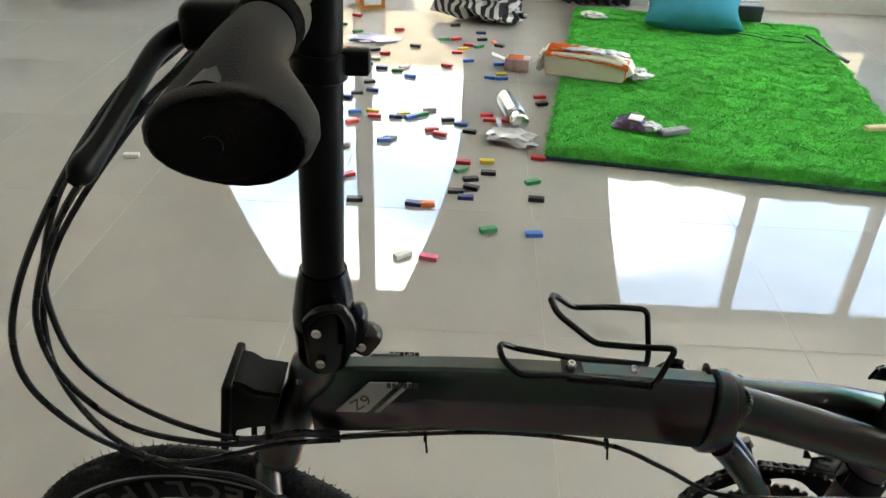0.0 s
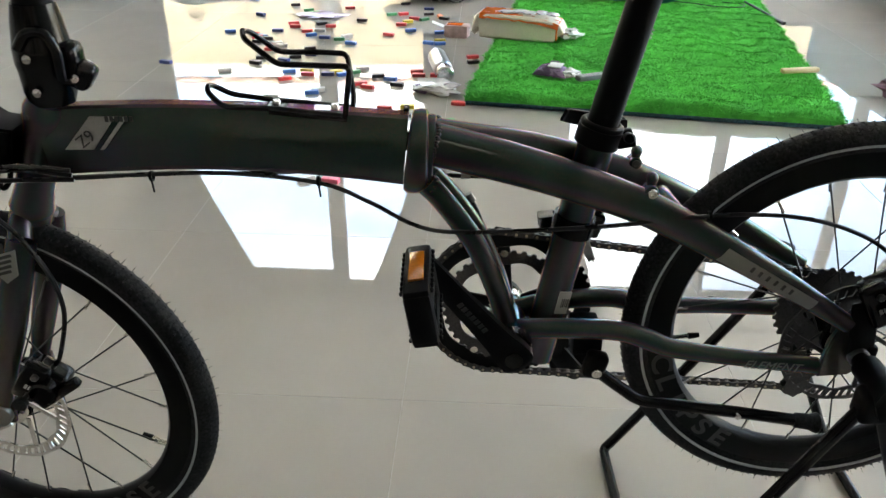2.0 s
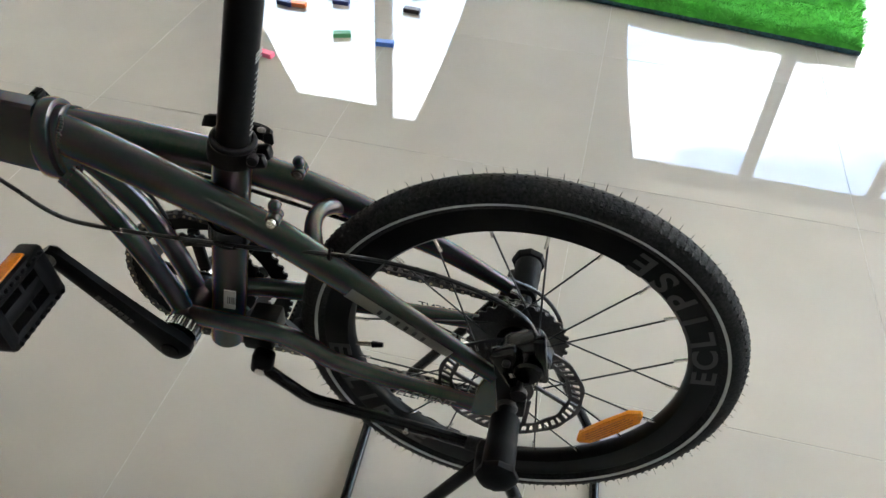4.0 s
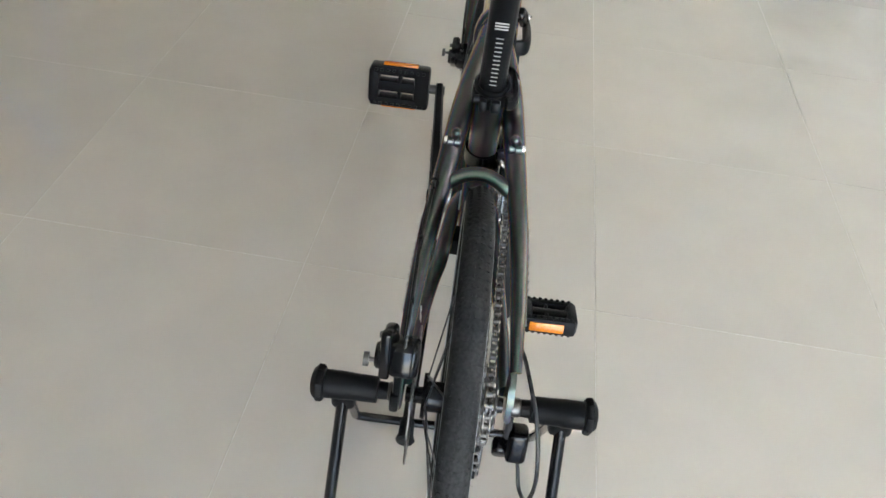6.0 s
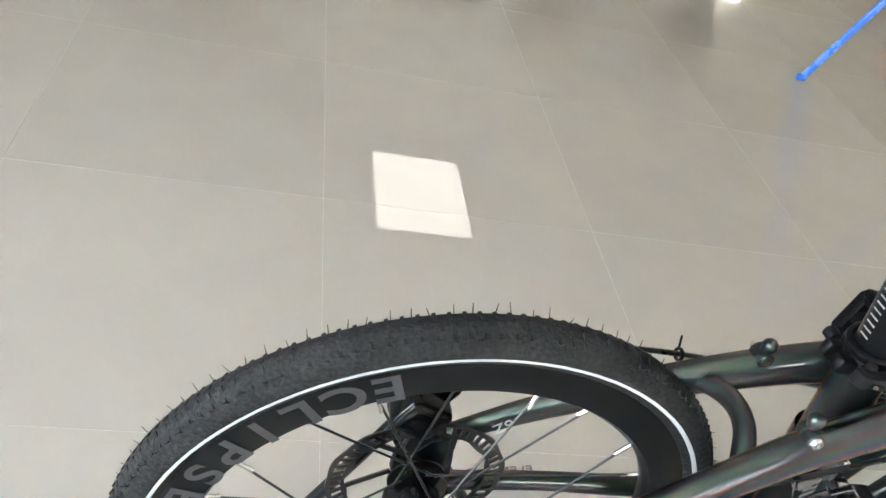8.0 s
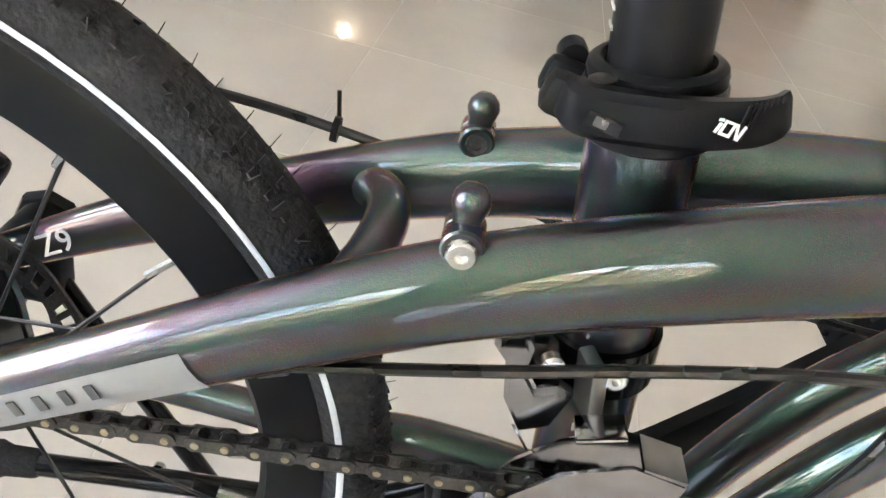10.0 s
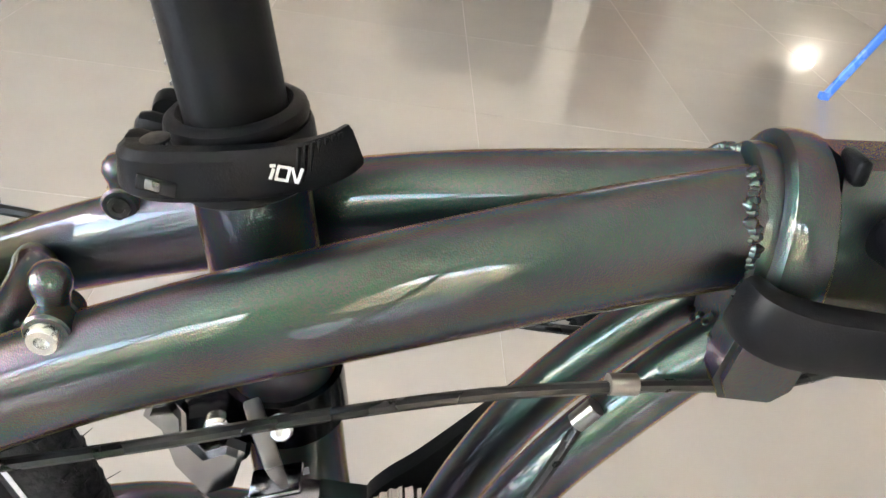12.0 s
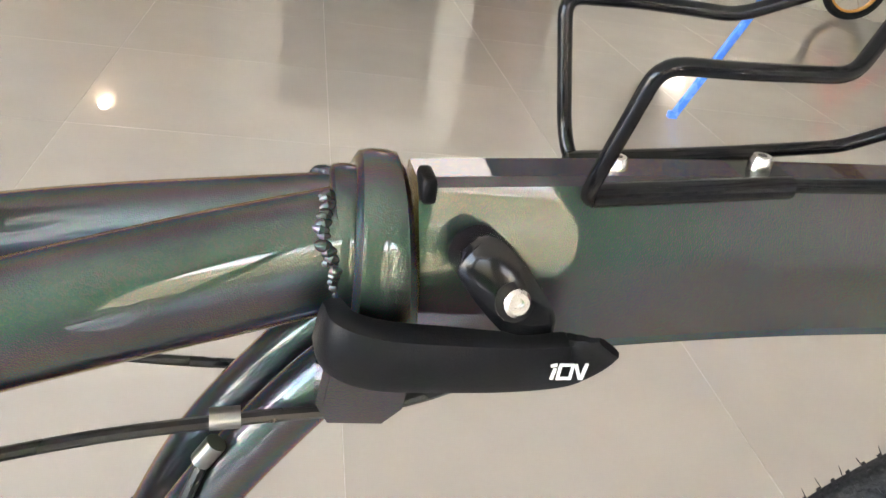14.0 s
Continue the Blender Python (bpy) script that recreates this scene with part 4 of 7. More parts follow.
    for s in (-1, 1):
        bm = tube(bmesh.new(), [(-0.929, s * 0.036, 0.492), (-0.940, s * 0.042, 0.455), (-0.965, s * 0.047, 0.380), (-0.990, s * 0.050, 0.310), (-1.003, s * 0.051, 0.268)],
                  [(0.011, 0.0165), (0.012, 0.0175), (0.0115, 0.017), (0.010, 0.0145), (0.008, 0.011)], n=16, side=(0, 1, 0))
        leg = part("fork_leg", bm, PAINT, bike)
        bm = bmesh.new()
        plate(bm, [(-1.016, 0.244), (-0.992, 0.244), (-0.986, 0.275), (-1.012, 0.282), (-1.018, 0.262)], s * 0.047, s * 0.054, 0.001)
        part("fork_end", bm, PAINT, leg)
        if s < 0:
            bm = bmesh.new()
            plate(bm, [(-0.9495, 0.483), (-0.9275, 0.490), (-0.932, 0.458), (-0.946, 0.448), (-0.957, 0.462)], -0.0575, -0.0545, 0.0006)
            part("crest", bm, DECAL, leg, "silver shield-shaped crest", smooth=False)
            bm = bmesh.new()
            for k in range(4):
                rbox(bm, (0.018, 0.0006, 0.0034), pose(-0.941 - 0.0016 * k, -0.0579, 0.482 - 0.0066 * k, 0, -16, 0), 0)
            part("print_bar", bm, DECAL_DARK, leg, smooth=False)
    # axle nuts
    for c, w, k in ((FRONT, 0.062, 1.3), (REAR, 0.078, 1)):
        for s in (-1, 1):
            bm = lathe(bmesh.new(), [(0, k * 0.012), (0.008, k * 0.012), (0.010, k * 0.0105), (0.012, k * 0.006)], c + Vector((0, s * (w - 0.009), 0)), (0, s, 0), 24)
            part("axle_cap", bm, DARK_STEEL if k == 1 else CLIP_STEEL, bike)


build_front_end()


def build_wheel(name, centre, steer, rear):
    rim_bm = lathe(bmesh.new(), [(-0.0105, 0.2205), (-0.0122, 0.217), (-0.0112, 0.192), (-0.006, 0.1875), (0, 0.1868), (0.006, 0.1875), (0.0112, 0.192), (0.0122, 0.217), (0.0105, 0.2205), (0, 0.214)], (0, 0, 0), (0, 1, 0), 96, closed=True)
    rim = part(name, rim_bm, RIM_BLACK, bike, "deep black aero rim wheel")
    rim.matrix_basis = Matrix.Translation(centre) @ pose(0, 0, 0, 0, 0, steer) @ Matrix.Diagonal((1.024, 1.0, 1.024, 1))
    bm = lathe(bmesh.new(), [(-0.0108, 0.2190), (-0.0150, 0.226), (-0.0162, 0.232), (-0.0140, 0.2405), (-0.0085, 0.2468), (0, 0.2487), (0.0085, 0.2468), (0.0140, 0.2405), (0.0162, 0.232), (0.0150, 0.226), (0.0108, 0.2190), (0, 0.216)],
               (0, 0, 0), (0, 1, 0), 120, closed=True)
    part("tyre", bm, RUBBER, rim, "black rubber tyre with grey reflective stripe")
    bm = bmesh.new()
    for s in (-1, 1):
        lathe(bm, [(s * 0.0152, 0.2262), (s * 0.0160, 0.2268), (s * 0.0166, 0.2292), (s * 0.0164, 0.2297), (s * 0.0146, 0.2280)], (0, 0, 0), (0, 1, 0), 96, closed=True)
    part("reflective_stripe", bm, REFLECT_STRIPE, rim)
    # shallow tread cuts and moulding hairs
    bm = bmesh.new()
    rng = random.Random(9 + rear)
    for k in range(150):
        a = 2 * math.pi * k / 150
        for s in (-1, 1):
            for y, r in ((0.004, 0.2479), (0.010, 0.2451)):
                rot = Matrix.Rotation(-a, 4, "Y") @ pose(r, s * y, 0, 0, -s * y * 900, s * 25)
                rbox(bm, (0.0012, 0.0052, 0.0026), rot, 0)
    tagged(part("tread_block", bm, RUBBER, rim, smooth=False), kind="stuff")
    bm = bmesh.new()
    for k in range(110):
        a = 2 * math.pi * (k + 0.3 * rng.random()) / 110
        for s in (-1, 1):
            d = Vector((math.cos(a), 0, math.sin(a)))
            o = d * 0.2430 + Vector((0, s * 0.0125, 0))
            tip = o + d * rng.uniform(0.004, 0.0075) + Vector((0, s * rng.uniform(0.001, 0.005), 0)) + Vector((-d.z, 0, d.x)) * rng.uniform(-0.002, 0.002)
            rod(bm, o, tip, 0.0004, 4, 0.0002)
    tagged(part("moulding_hair", bm, RUBBER, rim), kind="stuff")
    # print on both flanks: letters stand with their heads to the hub
    for s in (-1, 1):
        for rep in range(2):
            bmj = bmesh.new()
            for i, ch in enumerate("ECLIPSE"):
                cu = bpy.data.curves.new("letter", "FONT")
                cu.body, cu.size, cu.extrude, cu.align_x, cu.align_y = ch, 0.022, 0.0002, "CENTER", "CENTER"
                cu.offset = 0.0005
                tmp = bpy.data.objects.new("letter", cu)
                scene.collection.objects.link(tmp)
                me = bpy.data.meshes.new_from_object(tmp.evaluated_get(bpy.context.evaluated_depsgraph_get()))
                bpy.data.objects.remove(tmp)
                step = 0.0298 / 0.2
                ang = radians((123 if rear and s < 0 else 45 if rear else 198) + 180 * rep) + (i - 3) * step
                m = Matrix.Rotation(-ang if s < 0 else ang, 4, "Y") @ pose(0, s * 0.0122, -0.2050, 90, 0, 0 if s < 0 else 180) @ Matrix.Diagonal((2.0, 1.6, 1, 1))
                me.transform(m)
                bmj.from_mesh(me)
                bpy.data.meshes.remove(me)
            part("rim_print", bmj, DECAL_GREY, rim, "grey word printed round the rim", smooth=False)
    # hub
    w = 0.058 if rear else 0.046
    off = -0.004 if rear else 0
    prof = [(-w, 0.009), (-0.034 + off, 0.010), (-0.034 + off, 0.026), (-0.030 + off, 0.027), (-0.027 + off, 0.018), (0.020, 0.018), (0.024, 0.027), (0.028, 0.026), (0.028, 0.012), (w, 0.009)]
    bm = lathe(bmesh.new(), prof, (0, 0, 0), (0, 1, 0), 24)
    part("hub", bm, BLACK_GLOSS, rim)
    # spokes, laced alternately to both flanges; one mesh for each flange and lean
    kinds = {}
    for s, yf in ((-1, -0.030 + off), (1, 0.026)):
        for lean in (-1, 1):
            bm = bmesh.new()
            a = Vector((0.026 * math.cos(lean * 1.15), yf, 0.026 * math.sin(lean * 1.15)))
            rod(bm, a, (0.1835, yf * 0.12, 0), 0.0011, 6)
            me = bpy.data.meshes.new("spoke")
            bm.to_mesh(me)
            bm.free()
            me.materials.append(SPOKE_BLACK)
            bm = rod(bmesh.new(), (0.172, yf * 0.19, 0), (0.188, yf * 0.1, 0), 0.0019, 6)
            me2 = bpy.data.meshes.new("nipple")
            bm.to_mesh(me2)
            bm.free()
            me2.materials.append(STEEL)
            kinds[(s, lean)] = (me, me2)
    for k in range(20):
        s = -1 if k % 2 else 1
        lean = -1 if (k // 2) % 2 else 1
        for kind, me in zip(("spoke", "nipple"), kinds[(s, lean)]):
            ob = new(kind, me)
            ob.parent = rim
            ob.matrix_basis = Matrix.Rotation(2 * math.pi * (k + 0.25) / 20, 4, "Y")
    # brake rotor with slots, on the left
    y = -0.049 if rear else -0.040
    bm = bmesh.new()
    n = 180
    wave = [0.0805 - 0.0016 * (0.5 + 0.5 * math.cos(2 * math.pi * 12 * k / n)) for k in range(n)]
    annulus(bm, (0, 0, 0), y - 0.0009, y + 0.0009, [0.0755] * n, wave)
    annulus(bm, (0, 0, 0), y - 0.0009, y + 0.0009, [0.0625 + 0.0012 * math.cos(2 * math.pi * 12 * k / n) for k in range(n)], [0.0665] * n)
    for k in range(48):
        m = Matrix.Rotation(2 * math.pi * k / 48, 4, "Y") @ pose(0.071, y, 0, 0, 22, 0)
        rbox(bm, (0.0115, 0.0017, 0.0036 if k % 4 else 0.007), m, 0)
    for k in range(6):
        m = Matrix.Rotation(2 * math.pi * k / 6, 4, "Y") @ pose(0.044, y, 0, 0, 32, 0)
        rbox(bm, (0.044, 0.0018, 0.0052), m, 0)
    annulus(bm, (0, 0, 0), y - 0.0012, y + 0.0012, [0.016] * 48, [0.026] * 48)
    part("brake_rotor", bm, STEEL if not rear else DARK_STEEL, rim, "slotted steel brake rotor")
    # spoke reflector and tyre valve
    if rear:
        m = pose(0.121, -0.016, -0.081, 0, -49, 0)
    else:
        m = pose(-0.130, -0.016, 0.004, 0, 80, 0)
    tmp = plate(bmesh.new(), [(-0.047, 0.002), (-0.036, 0.0105), (0.0, 0.0118), (0.036, 0.0105), (0.047, 0.002), (0.047, -0.002), (0.036, -0.0105), (0.0, -0.0118), (-0.036, -0.0105), (-0.047, -0.002)], -0.004, 0.004, 0.0014)
    part("spoke_reflector", join(bmesh.new(), tmp, m), ORANGE, rim, "orange plastic spoke reflector with moulded ribs")
    bm = bmesh.new()
    for side in (-1, 1):
        for k in range(5):
            rbox(bm, (0.070 - 0.006 * abs(k - 2), 0.0012, 0.0010), m @ pose(0, side * 0.0043, -0.007 + 0.0035 * k), 0.0003, 1)
    part("reflector_rib", bm, AMBER, rim)
    a = radians(188) if rear else radians(-23)
    d = Vector((math.cos(a), 0, math.sin(a)))
    bm = bmesh.new()
    rod(bm, d * 0.190, d * 0.160, 0.0028, 8)
    part("valve", bm, STEEL, rim)
    bm = rod(bmesh.new(), d * 0.168, d * 0.155, 0.0042, 8, 0.003)
    part("valve_cap", bm, BLACK_PLASTIC, rim)
    return rim


build_wheel("front_wheel", FRONT + Vector((0.006, 0, -0.002)), -8.0, False)
build_wheel("rear_wheel", REAR, 0, True)


def build_drivetrain():
    # two chainrings
    def ring(y, r, teeth, inner, th):
        n = teeth * 6
        outer = []
        for k in range(n):
            f = (k % 6) / 6
            outer.append(r + (0.0036 if 0.15 < f < 0.55 else 0.0))
        inn = [inner + 0.004 * max(0, math.cos(5 * 2 * math.pi * k / n)) for k in range(n)]
        return annulus(bmesh.new(), BB, y - th / 2, y + th / 2, [a * 1.0 for a in inn], outer)
    part("chainring", ring(0.047, 0.1045, 53, 0.084, 0.003), BLACK_METAL, bike, "large black toothed chainring")
    part("chainring", ring(0.040, 0.0785, 39, 0.062, 0.0025), DARK_STEEL, bike)
    bm = bmesh.new()
    for k in range(5):
        a = 2 * math.pi * k / 5 + 0.4
        c = BB + Vector((0.046 * math.cos(a), 0.044, 0.046 * math.sin(a)))
        rbox(bm, (0.078, 0.006, 0.016), Matrix.Translation(c) @ Matrix.Rotation(-a, 4, "Y"), 0.003)
    lathe(bm, [(0.030, 0.016), (0.050, 0.020)], BB, (0, 1, 0), 20)
    spider = part("crank_spider", bm, BLACK_METAL, bike)
    for k in range(5):
        a = 2 * math.pi * k / 5 + 0.4
        part("ring_bolt", lathe(bmesh.new(), [(0, 0.005), (0.012, 0.005)], BB + Vector((0.078 * math.cos(a), 0.0385, 0.078 * math.sin(a))), (0, 1, 0), 10), STEEL, spider)
    # cranks, opposite each other
    way = Vector((-0.62, 0, 0.785)).normalized()
    ends = {}
    for s in (-1, 1):
        d = way * (1 if s < 0 else -1)
        a, e = BB + Vector((0, s * 0.062, 0)), BB + d * 0.165 + Vector((0, s * 0.074, 0))
        rows = []
        for t, w, h in ((-0.11, 0.008, 0.014), (-0.06, 0.0095, 0.020), (0.05, 0.0095, 0.020), (0.2, 0.009, 0.0165), (0.6, 0.0075, 0.0135), (0.92, 0.0065, 0.0125), (1.0, 0.0065, 0.012), (1.06, 0.005, 0.008)):
            p = a + (e - a) * t
            rows.append((*p, w, h))
        bm = swept_solid(bmesh.new(), rows, (0, 1, 0), [(0.6, 1), (1, 0.55), (1, -0.55), (0.6, -1), (-0.6, -1), (-1, -0.55), (-1, 0.55), (-0.6, 1)])
        crank = part("crank", bm, BLACK_METAL, bike, "black alloy crank arm with pale print")
        bm = bmesh.new()
        for k in range(7):
            t = 0.34 + 0.045 * k
            p = a + (e - a) * t + Vector((0, s * 0.0092, 0))
            rbox(bm, (0.005, 0.0006, 0.0068), Matrix.Translation(p) @ Matrix.Rotation(-math.atan2(d.z, d.x), 4, "Y"), 0)
        part("print_bar", bm, DECAL_GREY, crank, smooth=False)
        rod_bm = lathe(bmesh.new(), [(0, 0.0105), (0.003, 0.0105), (0.004, 0.008)], a + Vector((0, s * 0.0085, 0)), (0, s, 0), 18)
        part("crank_bolt", rod_bm, BLACK_GLOSS, crank)
        ends[s] = e
    # pedals
    def pedal(s, e, turn):
        m = Matrix.Translation(e + Vector((0, s * 0.062, 0))) @ pose(0, 0, 0, 0, turn, 0)
        L, W, T = 0.066, 0.092, 0.027
        bm = bmesh.new()
        for sx in (-1, 1):
            rbox(bm, (0.016, W, T), pose(sx * (L / 2 - 0.008), 0, 0), 0.005)
        rbox(bm, (L - 0.010, 0.017, T), pose(0, s * (W / 2 - 0.006), 0), 0.005)
        rbox(bm, (L - 0.010, 0.024, T), pose(0, -s * (W / 2 - 0.012), 0), 0.005)
        rbox(bm, (0.018, W - 0.01, T * 0.86), pose(0, 0, 0), 0.005)
        rbox(bm, (L - 0.02, 0.006, T * 0.8), pose(0, 0.0, 0), 0.002)
        for sx in (-1, 1):
            for sz in (-1, 1):
                for k in range(9):
                    rbox(bm, (0.004, 0.005, 0.004), pose(sx * (L / 2 - 0.006), -W / 2 + 0.009 + k * 0.0092, sz * (T / 2 + 0.001)), 0.001, 1)
        for v in bm.verts:
            v.co = m @ v.co
        body = part("pedal", bm, BLACK_PLASTIC, bike, "black plastic folding pedal with amber reflectors")
        for sx in (-1, 1):
            bm = rbox(bmesh.new(), (0.003, W * 0.58, T * 0.56), m @ pose(sx * (L / 2 + 0.0008), 0, 0), 0.001)
            part("pedal_reflector", bm, AMBER, body)
        bm = rod(bmesh.new(), e + Vector((0, -s * 0.008, 0)), e + Vector((0, s * 0.026, 0)), 0.0075, 12)
        part("pedal_spindle", bm, DARK_STEEL, body)
    pedal(-1, ends[-1], 81)
    pedal(1, ends[1], -14)
    # cassette
    bm = bmesh.new()
    for i, r in enumerate((0.058, 0.053, 0.048, 0.044, 0.040, 0.036, 0.032, 0.028)):
        n = int(r * 500)
        n6 = n * 4
        outer = [r + (0.003 if k % 4 in (1, 2) else -0.001) for k in range(n6)]
        annulus(bm, REAR, 0.0225 + 0.0036 * i, 0.0242 + 0.0036 * i, [0.014] * n6, outer)
    part("cassette", bm, DARK_STEEL, bike, "eight-speed steel cassette")
    # chain: a path of straight runs round ring, cog and pulleys
    ych = 0.046
    path = []
    for k in range(24):
        a = radians(97 + 158 * k / 23)
        path.append(Vector((BB.x + 0.106 * math.cos(a), ych, BB.z + 0.106 * math.sin(a))))
    path += [Vector((-0.02, 0.040, 0.232)), Vector((0.005, 0.0385, 0.228)), Vector((0.022, 0.0385, 0.240)), Vector((0.018, 0.0385, 0.262)), Vector((0.000, 0.0385, 0.276)), Vector((-0.002, 0.0385, 0.292)),
             Vector((0.008, 0.0385, 0.307)), Vector((0.030, 0.0385, 0.316))]
    for k in range(8):
        a = radians(-35 + 132 * k / 7)
        path.append(Vector((REAR.x + 0.0445 * math.cos(a), 0.0385, REAR.z + 0.0445 * math.sin(a))))
    pts = []
    loop = path + [path[0]]
    pitch, carry = 0.0127, 0.0
    for a, b in zip(loop, loop[1:]):
        ln = (b - a).length
        d = carry
        while d < ln:
            pts.append(a + (b - a) * (d / ln))
            d += pitch
        carry = d - ln
    bm, pins = bmesh.new(), bmesh.new()
    for i, p in enumerate(pts):
        q = pts[(i + 1) % len(pts)]
        d = (q - p)
        if d.length > 0.02 or d.length < 0.004:
            continue
        ang = math.atan2(d.z, d.x)
        mid = (p + q) / 2
        wide = 0.0036 if i % 2 else 0.0024
        for s in (-1, 1):
            m = Matrix.Translation(mid + Vector((0, s * wide, 0))) @ Matrix.Rotation(-ang, 4, "Y")
            out = []
            for k in range(16):
                t = 2 * math.pi * k / 16
                c = math.cos(t)
                out.append((0.0064 * (1 if c > 0 else -1) * (abs(c) > 0.05) + 0.0043 * c, 0.0043 * math.sin(t) * (0.78 if abs(c) < 0.3 else 1)))
            tmp = bmesh.new()
            f0 = [tmp.verts.new((x, -0.0006, z)) for x, z in out]
            f1 = [tmp.verts.new((x, 0.0006, z)) for x, z in out]
            tmp.faces.new(f0)
            tmp.faces.new(f1[::-1])
            for k in range(16):
                tmp.faces.new((f0[k], f1[k], f1[(k + 1) % 16], f0[(k + 1) % 16]))
            join(bm, tmp, m)
        rod(bm, p + Vector((0, -0.0024, 0)), p + Vector((0, 0.0024, 0)), 0.0038, 8)
        rod(pins, p + Vector((0, -0.0050, 0)), p + Vector((0, 0.0050, 0)), 0.0018, 8)
    chain = part("chain", bm, DARK_STEEL, bike, "dark steel roller chain with brassy pins")
    part("chain_pin", pins, CHAIN_BRASS, chain)
    # rear derailleur
    bm = bmesh.new()
    plate(bm, [(-0.012, 0.350), (0.014, 0.352), (0.022, 0.318), (0.012, 0.298), (0.0, 0.303)], 0.066, 0.074, 0.002)
    rbox(bm, (0.030, 0.026, 0.046), pose(0.016, 0.084, 0.305, 0, -16, 0), 0.007, 3)
    rbox(bm, (0.022, 0.020, 0.030), pose(0.008, 0.066, 0.282, 0, 20, 0), 0.006, 3)
    der = part("rear_derailleur", bm, BLACK_GLOSS, bike, "glossy black rear derailleur")
    for y in (0.033, 0.044):
        bm = plate(bmesh.new(), [(-0.012, 0.292), (0.008, 0.296), (0.020, 0.262), (0.022, 0.232), (0.008, 0.218), (-0.008, 0.226), (-0.002, 0.262)], y - 0.001, y + 0.001, 0)
        part("derailleur_cage", bm, DARK_STEEL, der)
    for c in ((0.000, 0.0385, 0.284), (0.008, 0.0385, 0.236)):
        n = 44
        bm = annulus(bmesh.new(), c, 0.0365, 0.0405, [0.004] * n, [0.017 + (0.002 if k % 4 in (1, 2) else 0) for k in range(n)])
        part("jockey_wheel", bm, BLACK_PLASTIC, der)
    bm = tube(bmesh.new(), [(-0.045, 0.072, 0.412), (-0.02, 0.080, 0.408), (0.03, 0.098, 0.37), (0.062, 0.108, 0.31), (0.060, 0.106, 0.25), (0.036, 0.098, 0.235), (0.022, 0.092, 0.262), (0.018, 0.088, 0.285)], 0.0027, n=8)
    part("cable", bm, CABLE, bike)
    # front derailleur on the seat tube
    bm = bmesh.new()
    lathe(bm, [(-0.011, 0.0208), (-0.011, 0.0240), (0.011, 0.0240), (0.011, 0.0208)], (-0.3175, 0, 0.497), (0.17, 0, 1), 24, closed=True)
    fd = part("front_derailleur", bm, BLACK_GLOSS, bike, "black front derailleur with bright steel cage")
    part("pivot_block", rbox(bmesh.new(), (0.022, 0.018, 0.030), pose(-0.292, 0.016, 0.488, 0, 18, 0), 0.005), BLACK_GLOSS, fd)
    bm = plate(bmesh.new(), [(-0.2694, 0.5104), (-0.2718, 0.5183), (-0.2791, 0.5205), (-0.2844, 0.5125), (-0.2843, 0.5022), (-0.2909, 0.4936), (-0.2985, 0.4974), (-0.3052, 0.4942), (-0.3008, 0.4751), (-0.2899, 0.4692),
                             (-0.2796, 0.4852), (-0.2755, 0.5036)], 0.027, 0.036, 0.0022)
    part("swing_arm", bm, ARM_STEEL, fd, "dark polished swing arm")
    bm = rbox(bmesh.new(), (0.007, 0.016, 0.030), pose(-0.3115, 0.028, 0.496, 0, 14, 20), 0.0015)
    part("anchor_plate", bm, CLIP_STEEL, fd)
    bm = bmesh.new()
    for y in (0.0385, 0.0555):
        outer = [(-0.352, 0.482), (-0.330, 0.486), (-0.306, 0.474), (-0.290, 0.456), (-0.279, 0.428), (-0.287, 0.424), (-0.300, 0.446), (-0.318, 0.460), (-0.350, 0.466)]
        plate(bm, outer, y - 0.0009, y + 0.0009, 0)
    rbox(bm, (0.018, 0.018, 0.0018), pose(-0.343, 0.047, 0.4845, 0, -8, 0), 0)
    rbox(bm, (0.010, 0.018, 0.0018), pose(-0.283, 0.047, 0.428, 0, 60, 0), 0)
    rbox(bm, (0.020, 0.014, 0.003), pose(-0.318, 0.041, 0.487, 0, 20, 0), 0.001)
    part("derailleur_cage", bm, ARM_STEEL, fd, "polished steel chain guide")
    for p in ((-0.3175, 0.029, 0.5055), (-0.294, 0.026, 0.502)):
        part("bolt", lathe(bmesh.new(), [(0, 0.0048), (0.005, 0.0048), (0.006, 0.0036), (0.006, 0.002), (0.004, 0.002)], p, (-0.1, 1, 0.2), 12), STEEL, fd)
    bm = bmesh.new()
    for k in range(4):
        rbox(bm, (0.016, 0.0006, 0.004), pose(-0.3215 - 0.0015 * k, 0.0208, 0.468 - 0.008 * k, 0, 10, 12), 0)
    part("print_bar", bm, DECAL, fd, smooth=False)
    # kickstand folded up under the stays
    bm = bmesh.new()
    rbox(bm, (0.036, 0.052, 0.030), pose(-0.293, -0.010, 0.352, 0, 0, 0), 0.004)
    rbox(bm, (0.026, 0.020, 0.034), pose(-0.284, -0.046, 0.332, 0, 12, 0), 0.006, 3)
    ks = part("kickstand", bm, BLACK_METAL, bike, "black folded side stand")
    bm = tube(bmesh.new(), [(-0.281, -0.050, 0.325), (-0.250, -0.051, 0.300), (-0.226, -0.052, 0.284), (-0.190, -0.052, 0.277), (-0.110, -0.053, 0.266), (-0.02, -0.054, 0.252)], 0.0075, n=12)
    part("stand_leg", bm, BLACK_GLOSS, ks)
    bm = lathe(bmesh.new(), [(0, 0.007), (0.004, 0.0095), (0.022, 0.010), (0.030, 0.013), (0.034, 0.010)], (-0.035, -0.054, 0.2545), (1, 0, -0.16), 14)
    part("rubber_foot", bm, RUBBER, ks)
